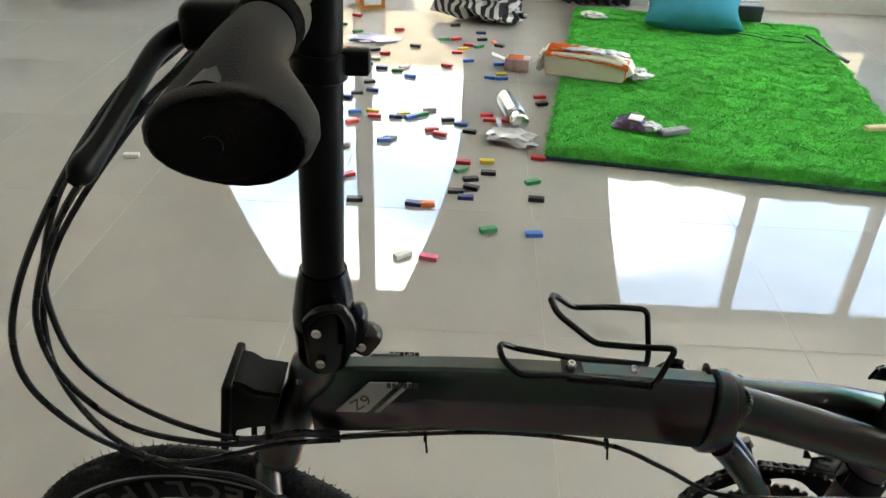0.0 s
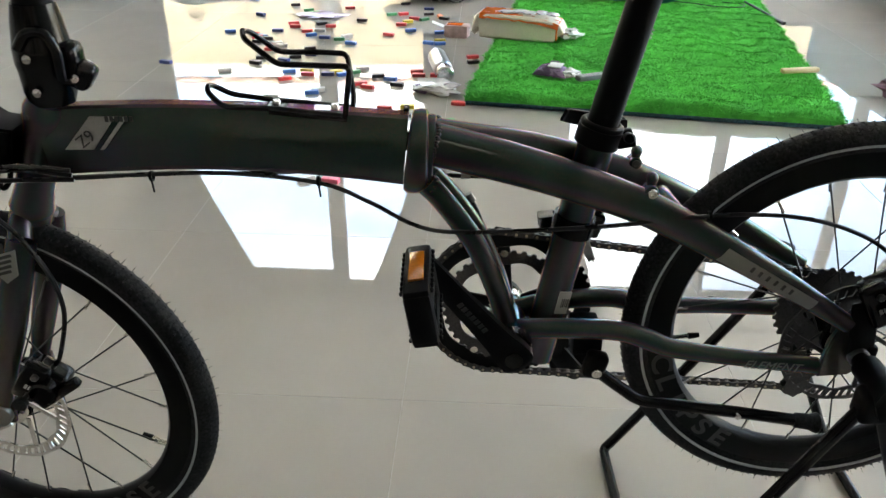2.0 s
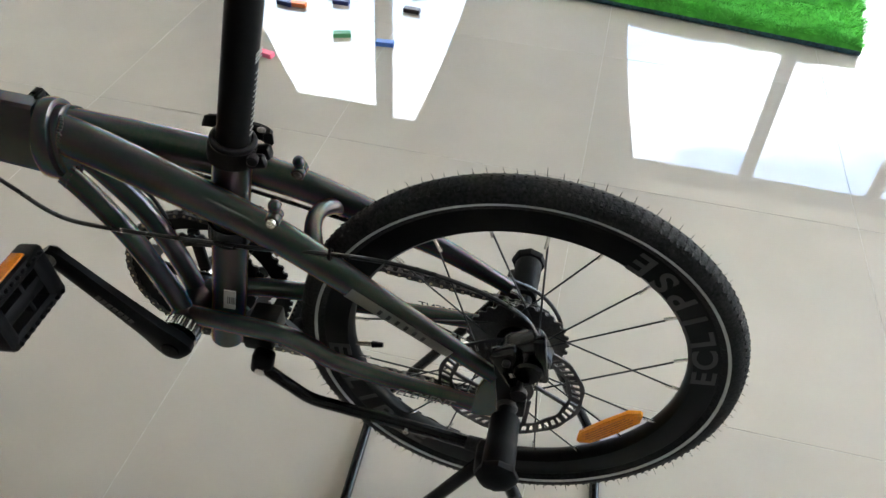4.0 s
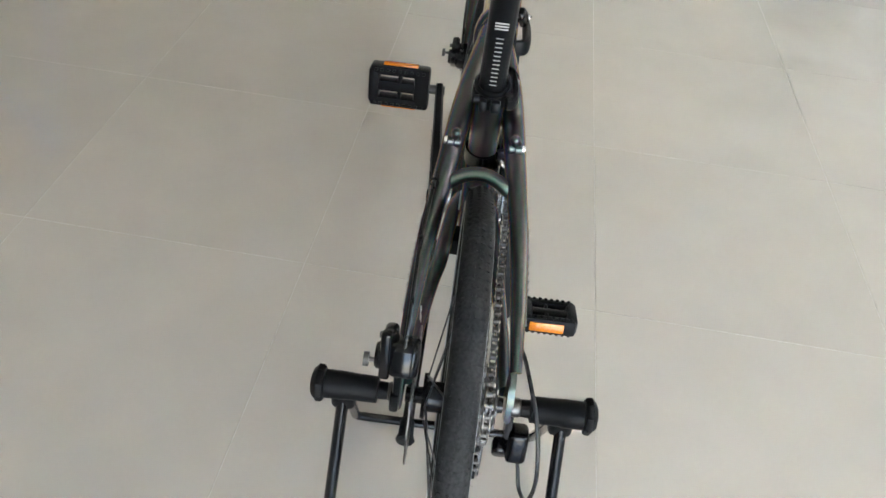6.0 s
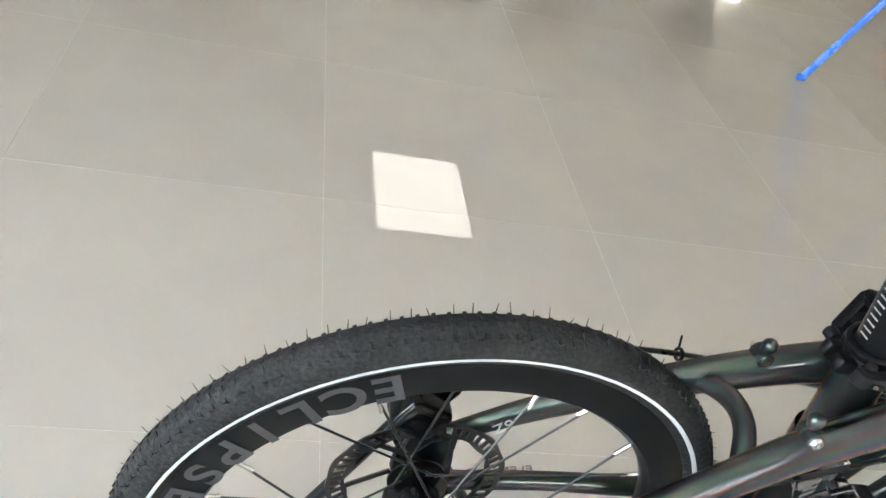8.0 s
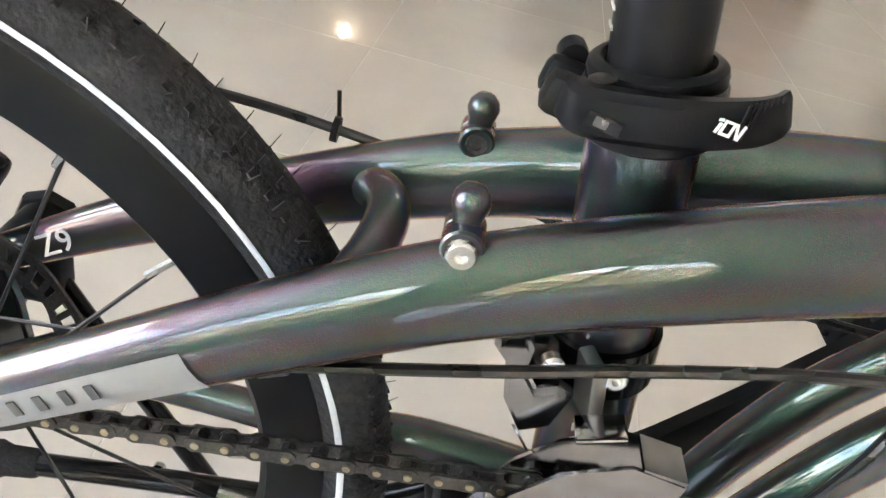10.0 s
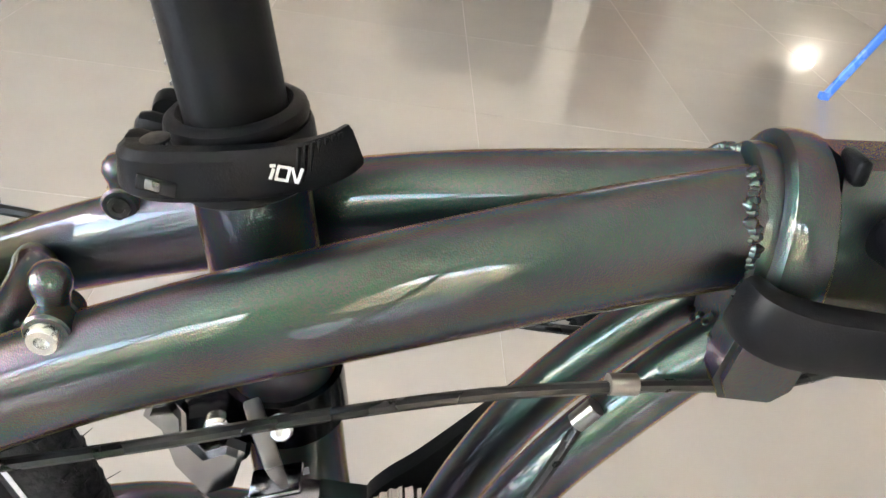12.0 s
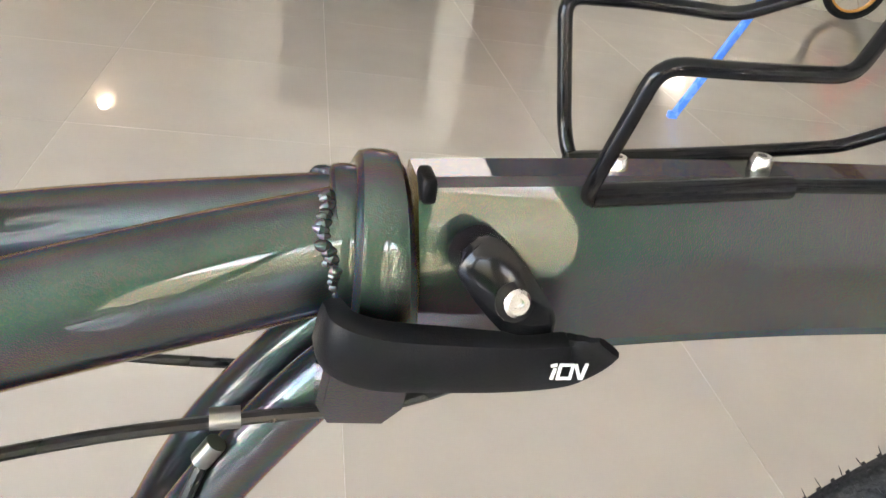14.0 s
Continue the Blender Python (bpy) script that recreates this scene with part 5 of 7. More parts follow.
    part("bolt", lathe(bmesh.new(), [(0, 0.006), (0.004, 0.006), (0.005, 0.004)], (-0.284, -0.056, 0.328), (0, -1, 0), 14), STEEL, ks)
    part("bolt", lathe(bmesh.new(), [(0, 0.004), (0.003, 0.004)], (-0.107, -0.0605, 0.266), (0, -1, 0), 12), STEEL, ks)


build_drivetrain()


def build_brakes_and_cables():
    def caliper(m):
        bm = bmesh.new()
        rbox(bm, (0.046, 0.034, 0.040), m, 0.009, 3)
        rbox(bm, (0.030, 0.016, 0.056), m @ pose(-0.014, -0.018, 0.002), 0.006, 3)
        lathe(bm, [(-0.020, 0.013), (-0.017, 0.0155), (-0.001, 0.0155)], m @ Vector((0.004, -0.012, 0)), m.to_3x3() @ Vector((0, 1, 0)), 18)
        rbox(bm, (0.012, 0.012, 0.062), m @ pose(0.020, -0.020, 0.006, 0, 20, 0), 0.003)
        cal = part("brake_caliper", bm, BLACK_GLOSS, bike, "black mechanical disc brake caliper")
        bm = bmesh.new()
        lathe(bm, [(0, 0.0042), (0.004, 0.0042), (0.005, 0.003)], m @ Vector((-0.012, -0.026, 0.018)), m.to_3x3() @ Vector((0, -1, 0)), 10)
        rod(bm, m @ Vector((-0.010, -0.026, -0.012)), m @ Vector((-0.010, -0.042, -0.012)), 0.003, 8)
        lathe(bm, [(0, 0.0085), (0.006, 0.0085)], m @ Vector((-0.010, -0.040, -0.012)), m.to_3x3() @ Vector((0, -1, 0)), 16)
        part("adjuster_bolt", bm, DARK_STEEL, cal)
        bm = bmesh.new()
        for k in range(3):
            rbox(bm, (0.0032, 0.0006, 0.006), m @ pose(-0.016 + 0.0046 * k, -0.0264, -0.002), 0)
        part("print_bar", bm, DECAL_WHITE, cal, smooth=False)
        return cal
    caliper(pose(0.020, -0.062, 0.446, 0, -30, 0))
    caliper(pose(-0.936, -0.050, 0.312, 0, 35, 0))
    bm = bmesh.new()
    rbox(bm, (0.030, 0.010, 0.070), pose(0.006, -0.068, 0.400, 0, -8, 0), 0.004)
    rbox(bm, (0.012, 0.012, 0.030), pose(0.022, -0.070, 0.365), 0.004)
    part("caliper_mount", bm, BLACK_METAL, bike)
    # looped housings from the bar to the head tube
    loops = [
        [(-0.915, -0.150, 0.985), (-0.965, -0.135, 0.945), (-1.03, -0.110, 0.865), (-1.080, -0.10, 0.781), (-1.098, -0.10, 0.721), (-1.090, -0.098, 0.670), (-1.048, -0.094, 0.618), (-0.992, -0.080, 0.582), (-0.93, -0.045, 0.567), (-0.90, -0.034, 0.563), (-0.86, -0.026, 0.560)],
        [(-0.910, -0.140, 0.975), (-0.960, -0.125, 0.930), (-1.03, -0.100, 0.850), (-1.076, -0.08, 0.771), (-1.087, -0.08, 0.721), (-1.074, -0.08, 0.669), (-1.030, -0.075, 0.616), (-0.956, -0.060, 0.585), (-0.905, -0.036, 0.575), (-0.86, -0.028, 0.566)],
        [(-0.905, -0.130, 0.990), (-0.970, -0.105, 0.935), (-1.045, -0.07, 0.850), (-1.078, -0.06, 0.782), (-1.085, -0.06, 0.732), (-1.072, -0.06, 0.674), (-1.020, -0.06, 0.621), (-0.952, -0.055, 0.588), (-0.90, -0.038, 0.580), (-0.86, -0.030, 0.572)],
        [(-0.91, 0.10, 0.975), (-0.990, 0.05, 0.90), (-1.072, -0.04, 0.79), (-1.092, -0.065, 0.70), (-1.068, -0.068, 0.615), (-1.015, -0.06, 0.556), (-0.945, -0.052, 0.530), (-0.905, -0.054, 0.475), (-0.893, -0.055, 0.415), (-0.912, -0.054, 0.350), (-0.926, -0.054, 0.330)],
    ]
    for pts in loops:
        part("cable", tube(bmesh.new(), pts, 0.0028, n=8, steps=8), CABLE, bike)
    # housings under the main tube, along the stays, to the rear brake
    runs = [
        [(-0.86, -0.026, 0.563), (-0.80, -0.020, 0.563), (-0.70, -0.016, 0.564), (-0.60, -0.020, 0.555), (-0.545, -0.032, 0.538), (-0.495, -0.040, 0.514), (-0.445, -0.040, 0.506), (-0.33, -0.046, 0.514), (-0.262, -0.053, 0.524),
         (-0.207, -0.056, 0.533), (-0.14, -0.058, 0.538), (-0.08, -0.061, 0.534), (-0.026, -0.061, 0.517), (0.012, -0.061, 0.494), (0.030, -0.062, 0.466)],
        [(-0.86, -0.022, 0.560), (-0.76, -0.010, 0.561), (-0.66, -0.006, 0.560), (-0.57, 0.014, 0.556), (-0.505, 0.030, 0.544), (-0.445, 0.034, 0.540), (-0.39, 0.038, 0.535), (-0.33, 0.0415, 0.5225), (-0.27, 0.0450, 0.507), (-0.195, 0.0475, 0.4885)],
        [(-0.433, 0.026, 0.514), (-0.424, 0.032, 0.492), (-0.412, 0.033, 0.455), (-0.400, 0.026, 0.415), (-0.392, 0.022, 0.385)],
        [(-0.063, 0.0665, 0.4245), (-0.047, 0.070, 0.416), (-0.032, 0.073, 0.405)],
    ]
    for pts in runs:
        part("cable", tube(bmesh.new(), pts, 0.0025, n=8, steps=6), CABLE, bike)
    part("inner_cable", rod(bmesh.new(), (-0.190, 0.0478, 0.4870), (-0.065, 0.0663, 0.4255), 0.0008, 6), STEEL, bike, "bare bright steel inner cable")
    part("inner_cable", rod(bmesh.new(), (-0.287, 0.034, 0.472), (-0.375, 0.010, 0.34), 0.0006, 6), STEEL, bike)
    for p, d in (((-0.191, 0.0478, 0.4875), (1, 0.1, -0.38)), ((-0.063, 0.0665, 0.4245), (1, 0.12, -0.45)), ((-0.440, 0.034, 0.5405), (1, 0.06, -0.02)), ((-0.434, 0.026, 0.5165), (0.5, 0, -0.8))):
        a = Vector(d).normalized() * 0.0054
        part("cable_stop", rod(bmesh.new(), Vector(p) - a, Vector(p) + a, 0.0042, 12), CLIP_STEEL, bike, "bright cable stop")
    for p in ((-0.778, -0.022, 0.563), (-0.600, -0.020, 0.557), (-0.186, -0.0568, 0.5350)):
        bm = lathe(bmesh.new(), [(-0.0016, 0.0046), (-0.0016, 0.0060), (0.0016, 0.0060), (0.0016, 0.0046)], p, (1, 0, 0.05), 12, closed=True)
        rod(bm, Vector(p) + Vector((0, -0.004, 0.004)), Vector(p) + Vector((0.002, -0.006, 0.016 if p[2] < 0.54 else -0.016)), 0.0011, 6)
        part("zip_tie", bm, BLACK_PLASTIC, bike)


build_brakes_and_cables()


def build_cage():
    # bottle cage of bent wire on the main tube
    bm = bmesh.new()
    wire(bm, [(-0.600, 0.0145, 0.6225), (-0.564, 0.0150, 0.6185), (-0.562, 0.022, 0.630), (-0.568, 0.033, 0.675), (-0.600, 0.034, 0.676), (-0.640, 0.030, 0.677), (-0.664, 0.015, 0.702), (-0.668, 0.0, 0.706)], 0.0030, 0.008)
    wire(bm, [(-0.600, -0.0145, 0.6235), (-0.568, -0.0150, 0.6205), (-0.566, -0.024, 0.632), (-0.558, -0.033, 0.680), (-0.590, -0.034, 0.681), (-0.630, -0.030, 0.681), (-0.664, -0.015, 0.702), (-0.668, 0.0, 0.706)], 0.0030, 0.008)
    wire(bm, [(-0.575, 0.0145, 0.6215), (-0.640, 0.0145, 0.629), (-0.692, 0.020, 0.634), (-0.708, 0.012, 0.646), (-0.711, 0.0, 0.650), (-0.708, -0.012, 0.646), (-0.692, -0.020, 0.634), (-0.640, -0.0145, 0.630), (-0.575, -0.0145, 0.6225)], 0.0030, 0.008)
    for v in bm.verts:
        v.co.z += 0.006
    cage = part("bottle_cage", bm, BLACK_GLOSS, bike, "black bent-wire bottle cage")
    bm = bmesh.new()
    for s in (-1, 1):
        rod(bm, (-0.566, s * 0.0145, 0.6205), (-0.646, s * 0.0145, 0.6285), 0.0046, 12)
    plate(bm, [(-0.570, 0.6205), (-0.570, 0.6235), (-0.650, 0.6305), (-0.650, 0.6275)], -0.010, 0.010)
    for v in bm.verts:
        v.co.z += 0.006
    part("cage_bracket", bm, BLACK_GLOSS, cage)
    for x, z in ((-0.580, 0.632), (-0.641, 0.6365)):
        part("bolt", lathe(bmesh.new(), [(-0.004, 0.0048), (0.002, 0.0048), (0.0045, 0.0036), (0.0045, 0.002), (0.003, 0.002)], (x, 0, z), (0.05, 0, 1), 12), STEEL, cage)


build_cage()

# ---- the stand under the rear axle ----
stand = thing("bike_stand", "black tubular steel stand holding the rear axle", "bike stand")
for s in (-1, 1):
    bm = lathe(bmesh.new(), [(0.070, 0.010), (0.090, 0.011), (0.0915, 0.0160), (0.128, 0.0165), (0.129, 0.0172), (0.1535, 0.0172), (0.1545, 0.016)], REAR, (0, s, 0), 24)
    part("axle_sleeve", bm, BLACK_PLASTIC, stand)
    bm = lathe(bmesh.new(), [(0.154, 0.012), (0.155, 0.0205), (0.158, 0.0225), (0.163, 0.0225), (0.169, 0.016), (0.171, 0.008)], REAR, (0, s, 0), 8)
    part("end_knob", bm, BLACK_PLASTIC, stand)
    bm = tube(bmesh.new(), [(-0.004, s * 0.132, 0.350), (-0.10, s * 0.140, 0.185), (-0.19, s * 0.148, 0.035), (-0.203, s * 0.148, 0.014), (-0.205, s * 0.130, 0.0085), (-0.205, 0, 0.0085)], 0.0075, n=12)
    part("front_hoop", bm, BLACK_GLOSS, stand)
    bm = tube(bmesh.new(), [(0.006, s * 0.132, 0.350), (0.075, s * 0.140, 0.185), (0.145, s * 0.148, 0.035), (0.155, s * 0.148, 0.014), (0.157, s * 0.130, 0.0085), (0.157, 0, 0.0085)], 0.0075, n=12)
    part("rear_hoop", bm, BLACK_GLOSS, stand)
    bm = rbox(bmesh.new(), (0.034, 0.030, 0.040), pose(0.0, s * 0.132, 0.346), 0.008, 3)
    part("hoop_socket", bm, BLACK_PLASTIC, stand)


# ---- what stands outside the windows ----
RENDER_BEIGE = mat("beige_render", (0.44, 0.37, 0.25), rough=0.9, grain=0.06, grain_scale=40, stain=0.12, stain_scale=1.5)
ROOF_TILE = mat("pink_roof_tile", (0.55, 0.36, 0.31), rough=0.8, grain=0.1, grain_scale=20, stain=0.1, stain_scale=2)
LEAF = mat("leaf_green", (0.075, 0.14, 0.03), rough=0.5, grain=0.2, grain_scale=30, island=True)
STEM = mat("green_stem", (0.10, 0.12, 0.04), rough=0.7, grain=0.2, grain_scale=40)
POT_WHITE = mat("white_pot", (0.72, 0.72, 0.70), rough=0.5, stain=0.08, stain_scale=8)
YARD_Z = -0.16

yard_wall = thing("boundary_wall", "beige rendered boundary wall with pierced ornament blocks", "boundary wall")
tagged(yard_wall, kind="structure")
part("wall_body", slab(bmesh.new(), -14, 16, 6.7, 6.85, YARD_Z, 1.22), RENDER_BEIGE, yard_wall, smooth=False)
part("coping", slab(bmesh.new(), -14, 16, 6.65, 6.90, 1.22, 1.29, 0.01), POT_WHITE, yard_wall, smooth=False)
diamond = bmesh.new()
for k in range(4):
    a = math.pi / 2 * k
    rbox(diamond, (0.13, 0.03, 0.022), pose(0.055 * math.cos(a + 0.785), 0, 0.055 * math.sin(a + 0.785), 0, math.degrees(-a) + 45, 0), 0.004)
rbox(diamond, (0.04, 0.03, 0.04), pose(0, 0, 0, 0, 45, 0), 0.004)
dm = bpy.data.meshes.new("ornament_block")
diamond.to_mesh(dm)
diamond.free()
dm.materials.append(mat("ornament_taupe", (0.30, 0.25, 0.19), rough=0.9))
for k in range(30):
    ob = new("ornament_block", dm)
    ob.parent = yard_wall
    ob.matrix_basis = pose(-7.3 + 0.5 * k, 6.69, 0.74)

house = thing("neighbour_house", "neighbouring house with a pink tiled roof", "house")
part("wall_body", slab(bmesh.new(), -11, 13, 15.6, 24, YARD_Z, 3.95), RENDER_BEIGE, house, smooth=False)
for k in range(9):
    bm = bmesh.new()
    y0, z0 = 14.9 + 0.45 * k, 3.95 + 0.135 * k
    rowa, rowb = [], []
    for i in range(321):
        x = -12 + 26 * i / 320
        w = 0.035 * math.sin(2 * math.pi * i / 8)
        rowa.append((bm.verts.new((x, y0, z0 + w)), bm.verts.new((x, y0, z0 + w - 0.05))))
        rowb.append((bm.verts.new((x, y0 + 0.5, z0 + 0.10 + w)), bm.verts.new((x, y0 + 0.5, z0 + 0.05 + w))))
    for i in range(320):
        bm.faces.new((rowa[i][0], rowa[i + 1][0], rowb[i + 1][0], rowb[i][0]))
        bm.faces.new((rowa[i][1], rowa[i][0], rowa[i + 1][0], rowa[i + 1][1])[::-1])
        bm.faces.new((rowa[i][1], rowb[i][1], rowb[i + 1][1], rowa[i + 1][1]))
    part("roof_course", bm, ROOF_TILE, house)


def leaf_cluster(bm, rng, centre, spread, count, size):
    for _ in range(count):
        c = Vector(centre) + Vector((rng.gauss(0, spread[0]), rng.gauss(0, spread[1]), abs(rng.gauss(0, spread[2]))))
        a, tilt = rng.uniform(0, 6.28), rng.uniform(-0.9, 0.5)
        d = Vector((math.cos(a) * math.cos(tilt), math.sin(a) * math.cos(tilt), math.sin(tilt)))
        sd = d.cross(Vector((0, 0, 1))).normalized()
        ln = size * rng.uniform(0.6, 1.3)
        up = sd.cross(d) * ln * 0.12
        pts = [c, c + d * ln * 0.45 + sd * ln * 0.17 + up, c + d * ln - up, c + d * ln * 0.45 - sd * ln * 0.17 + up]
        v = [bm.verts.new(p) for p in pts]
        bm.faces.new(v)


def shrub(x, y, height, width, count, seed, size=0.12):
    rng = random.Random(seed)
    t = thing("garden_shrub", "leafy green shrub growing in the yard", "shrub", "yard shrubs", pose(x, y, YARD_Z))
    bm = bmesh.new()
    for k in range(6):
        a = rng.uniform(0, 6.28)
        tip = (width * 0.7 * math.cos(a), width * 0.7 * math.sin(a), height * rng.uniform(0.6, 1.0))
        tube(bm, [(0, 0, 0), (tip[0] * 0.3, tip[1] * 0.3, tip[2] * 0.5), tip], [(0.012, 0.012), (0.009, 0.009), (0.004, 0.004)], n=6, steps=3)
    part("stem", bm, STEM, t)
    bm = bmesh.new()
    leaf_cluster(bm, rng, (0, 0, 0.05), (width, width, height * 0.55), count, size)
    leaves = part("foliage", bm, LEAF, t, smooth=False)
    tagged(leaves, kind="stuff")
    return t


for i, (x, y, h, w, n) in enumerate(((1.0, 6.2, 0.9, 0.22, 260), (1.55, 6.3, 1.2, 0.25, 300), (2.3, 6.25, 0.7, 0.18, 180), (2.85, 6.2, 0.5, 0.16, 160), (3.6, 6.2, 0.8, 0.25, 240), (0.55, 6.3, 0.5, 0.12, 90))):
    shrub(x, y, h, w, n, 20 + i)


def potted_plant(x, y, r, h, seed):
    t = thing("potted_plant", "young plant in a white plastic pot outside the door", "potted plant", "pots by the door", pose(x, y, YARD_Z))
    part("pot", lathe(bmesh.new(), [(0, r * 0.72), (h * 0.86, r), (h * 0.86, r * 1.08), (h, r * 1.08), (h, r * 0.96), (h * 0.8, r * 0.9), (h * 0.78, 0.0)], (0, 0, 0), (0, 0, 1), 28), POT_WHITE, t, "white plastic pot")
    rng = random.Random(seed)
    bm = tube(bmesh.new(), [(0, 0, h * 0.78), (0.01, 0, h + 0.08), (-0.01, 0.01, h + 0.22)], 0.004, n=6)
    part("stem", bm, STEM, t)
    bm = bmesh.new()
    leaf_cluster(bm, rng, (0, 0, h + 0.05), (0.06, 0.06, 0.12), 26, 0.10)
    part("foliage", bm, LEAF, t, smooth=False)


potted_plant(-2.2, 5.15, 0.13, 0.24, 3)
bm = lathe(bmesh.new(), [(0, 0.09), (0.20, 0.115), (0.21, 0.12), (0.215, 0.115), (0.205, 0.105), (0.02, 0.085), (0.02, 0.0)], (-1.72, 5.1, YARD_Z), (0, 0, 1), 28)
tagged(part("bucket", bm, POT_WHITE, None, "white ribbed plastic bucket standing outside the door"), category="bucket")

# ---- the green mat and what lies on it ----
MAT_GREEN = mat("plush_green", (0.075, 0.42, 0.060), rough=0.9, spec=0.1, grain=0.25, grain_scale=40, stain=0.2, stain_scale=7)
PILE_GREEN = mat("plush_green_pile", (0.095, 0.48, 0.075), rough=0.85, spec=0.1, stain=0.25, stain_scale=9, island=True)
MAT_EDGE = mat("dotted_blue_binding", (0.02, 0.07, 0.09), rough=0.8, grain=0.6, grain_scale=120)
MAT_AT = pose(0.432, 2.745, 0, 0, 0, -11.3)
MW, MD, MT = 1.27, 2.02, 0.052


def mat_height(x, y):
    """Soft quilted surface that falls off at the edges."""
    ex = min(1.0, (MW / 2 - abs(x)) / 0.05)
    ey = min(1.0, (MD / 2 - abs(y)) / 0.05)
    e = max(0.0, min(ex, ey))
    return MT * (0.55 + 0.45 * math.sqrt(max(0.0, 1 - (1 - e) ** 2))) + 0.017 * noise.noise(Vector((x * 5, y * 13, 0))) + 0.006 * noise.noise(Vector((x * 14, y * 22, 7))) + 0.004 * noise.noise(Vector((x * 30, y * 30, 3)))


def green_mat():
    t = thing("plush_mat", "bright green shaggy plush mat lying on the tiles", "floor mat", m=MAT_AT)
    bm = bmesh.new()
    nx, ny = 96, 150
    top = [[bm.verts.new((MW * (i / nx - 0.5), MD * (j / ny - 0.5), mat_height(MW * (i / nx - 0.5), MD * (j / ny - 0.5)))) for i in range(nx + 1)] for j in range(ny + 1)]
    for j in range(ny):
        for i in range(nx):
            bm.faces.new((top[j][i], top[j][i + 1], top[j + 1][i + 1], top[j + 1][i]))
    ring = [top[0][i] for i in range(nx)] + [top[j][nx] for j in range(ny)] + [top[ny][i] for i in range(nx, 0, -1)] + [top[j][0] for j in range(ny, 0, -1)]
    low = [bm.verts.new((v.co.x, v.co.y, 0.012)) for v in ring]
    n = len(ring)
    for k in range(n):
        bm.faces.new((ring[k], low[k], low[(k + 1) % n], ring[(k + 1) % n]))
    part("pad", bm, MAT_GREEN, t)
    part("binding", rbox(bmesh.new(), (MW + 0.004, MD + 0.004, 0.020), pose(0, 0, 0.0105), 0.008, 3), MAT_EDGE, t, "dark blue dotted edge binding")
    # pile: short leaning blades
    rng = np.random.default_rng(5)
    cnt = 180000
    x = rng.uniform(-MW / 2, MW / 2, cnt)
    y = rng.uniform(-MD / 2, MD / 2, cnt)
    z = np.array([mat_height(a, b) for a, b in zip(x, y)]) - 0.004
    lean = rng.normal(0, 0.005, (cnt, 2))
    clump = np.stack([np.sin(x * 37 + 3 * np.sin(y * 23)), np.cos(y * 41 + 3 * np.sin(x * 19))], 1) * 0.009
    edge = np.stack([np.where(abs(x) > MW / 2 - 0.03, np.sign(x), 0), np.where(abs(y) > MD / 2 - 0.03, np.sign(y), 0)], 1) * 0.010
    hgt = rng.uniform(0.007, 0.013, cnt)
    ang = rng.uniform(0, np.pi, cnt)
    w = 0.0016
    v = np.empty((cnt, 3, 3))
    v[:, 0] = np.stack([x - w * np.cos(ang), y - w * np.sin(ang), z], 1)
    v[:, 1] = np.stack([x + w * np.cos(ang), y + w * np.sin(ang), z], 1)
    tip = np.stack([x, y], 1) + lean + clump + edge
    v[:, 2] = np.concatenate([tip, (z + hgt)[:, None]], 1)
    me = bpy.data.meshes.new("plush_fibre")
    me.vertices.add(cnt * 3)
    me.vertices.foreach_set("co", v.reshape(-1))
    me.loops.add(cnt * 3)
    me.loops.foreach_set("vertex_index", np.arange(cnt * 3, dtype=np.int32))
    me.polygons.add(cnt)
    me.polygons.foreach_set("loop_start", np.arange(0, cnt * 3, 3, dtype=np.int32))
    me.update()
    me.materials.append(PILE_GREEN)
    ob = new("plush_fibre", me)
    ob.parent = t
    tagged(ob, kind="stuff")


green_mat()


def crumple(bm, size, seed, n=10, rough=0.35, flat=1.0):
    """A crumpled lump: a noisy, flattened ball resting on z = 0."""
    tmp = bmesh.new()
    bmesh.ops.create_icosphere(tmp, subdivisions=3, radius=1)
    for v in tmp.verts:
        d = v.co.normalized()
        k = 1 + rough * noise.noise(d * 2.1 + Vector((seed, 0, 0))) + rough * 0.6 * noise.noise(d * 5.3 + Vector((0, seed, 0)))
        v.co = Vector((d.x * k * size[0] / 2, d.y * k * size[1] / 2, max(-0.46, d.z * k * 0.5) * size[2] + size[2] * 0.46))
    return join(bm, tmp)


TEAL = mat("teal_cotton", (0.025, 0.20, 0.24), rough=0.85, spec=0.2, grain=0.12, grain_scale=400, stain=0.12, stain_scale=9, bump=0.3, bump_scale=500)
MAT_TOP = 0.052


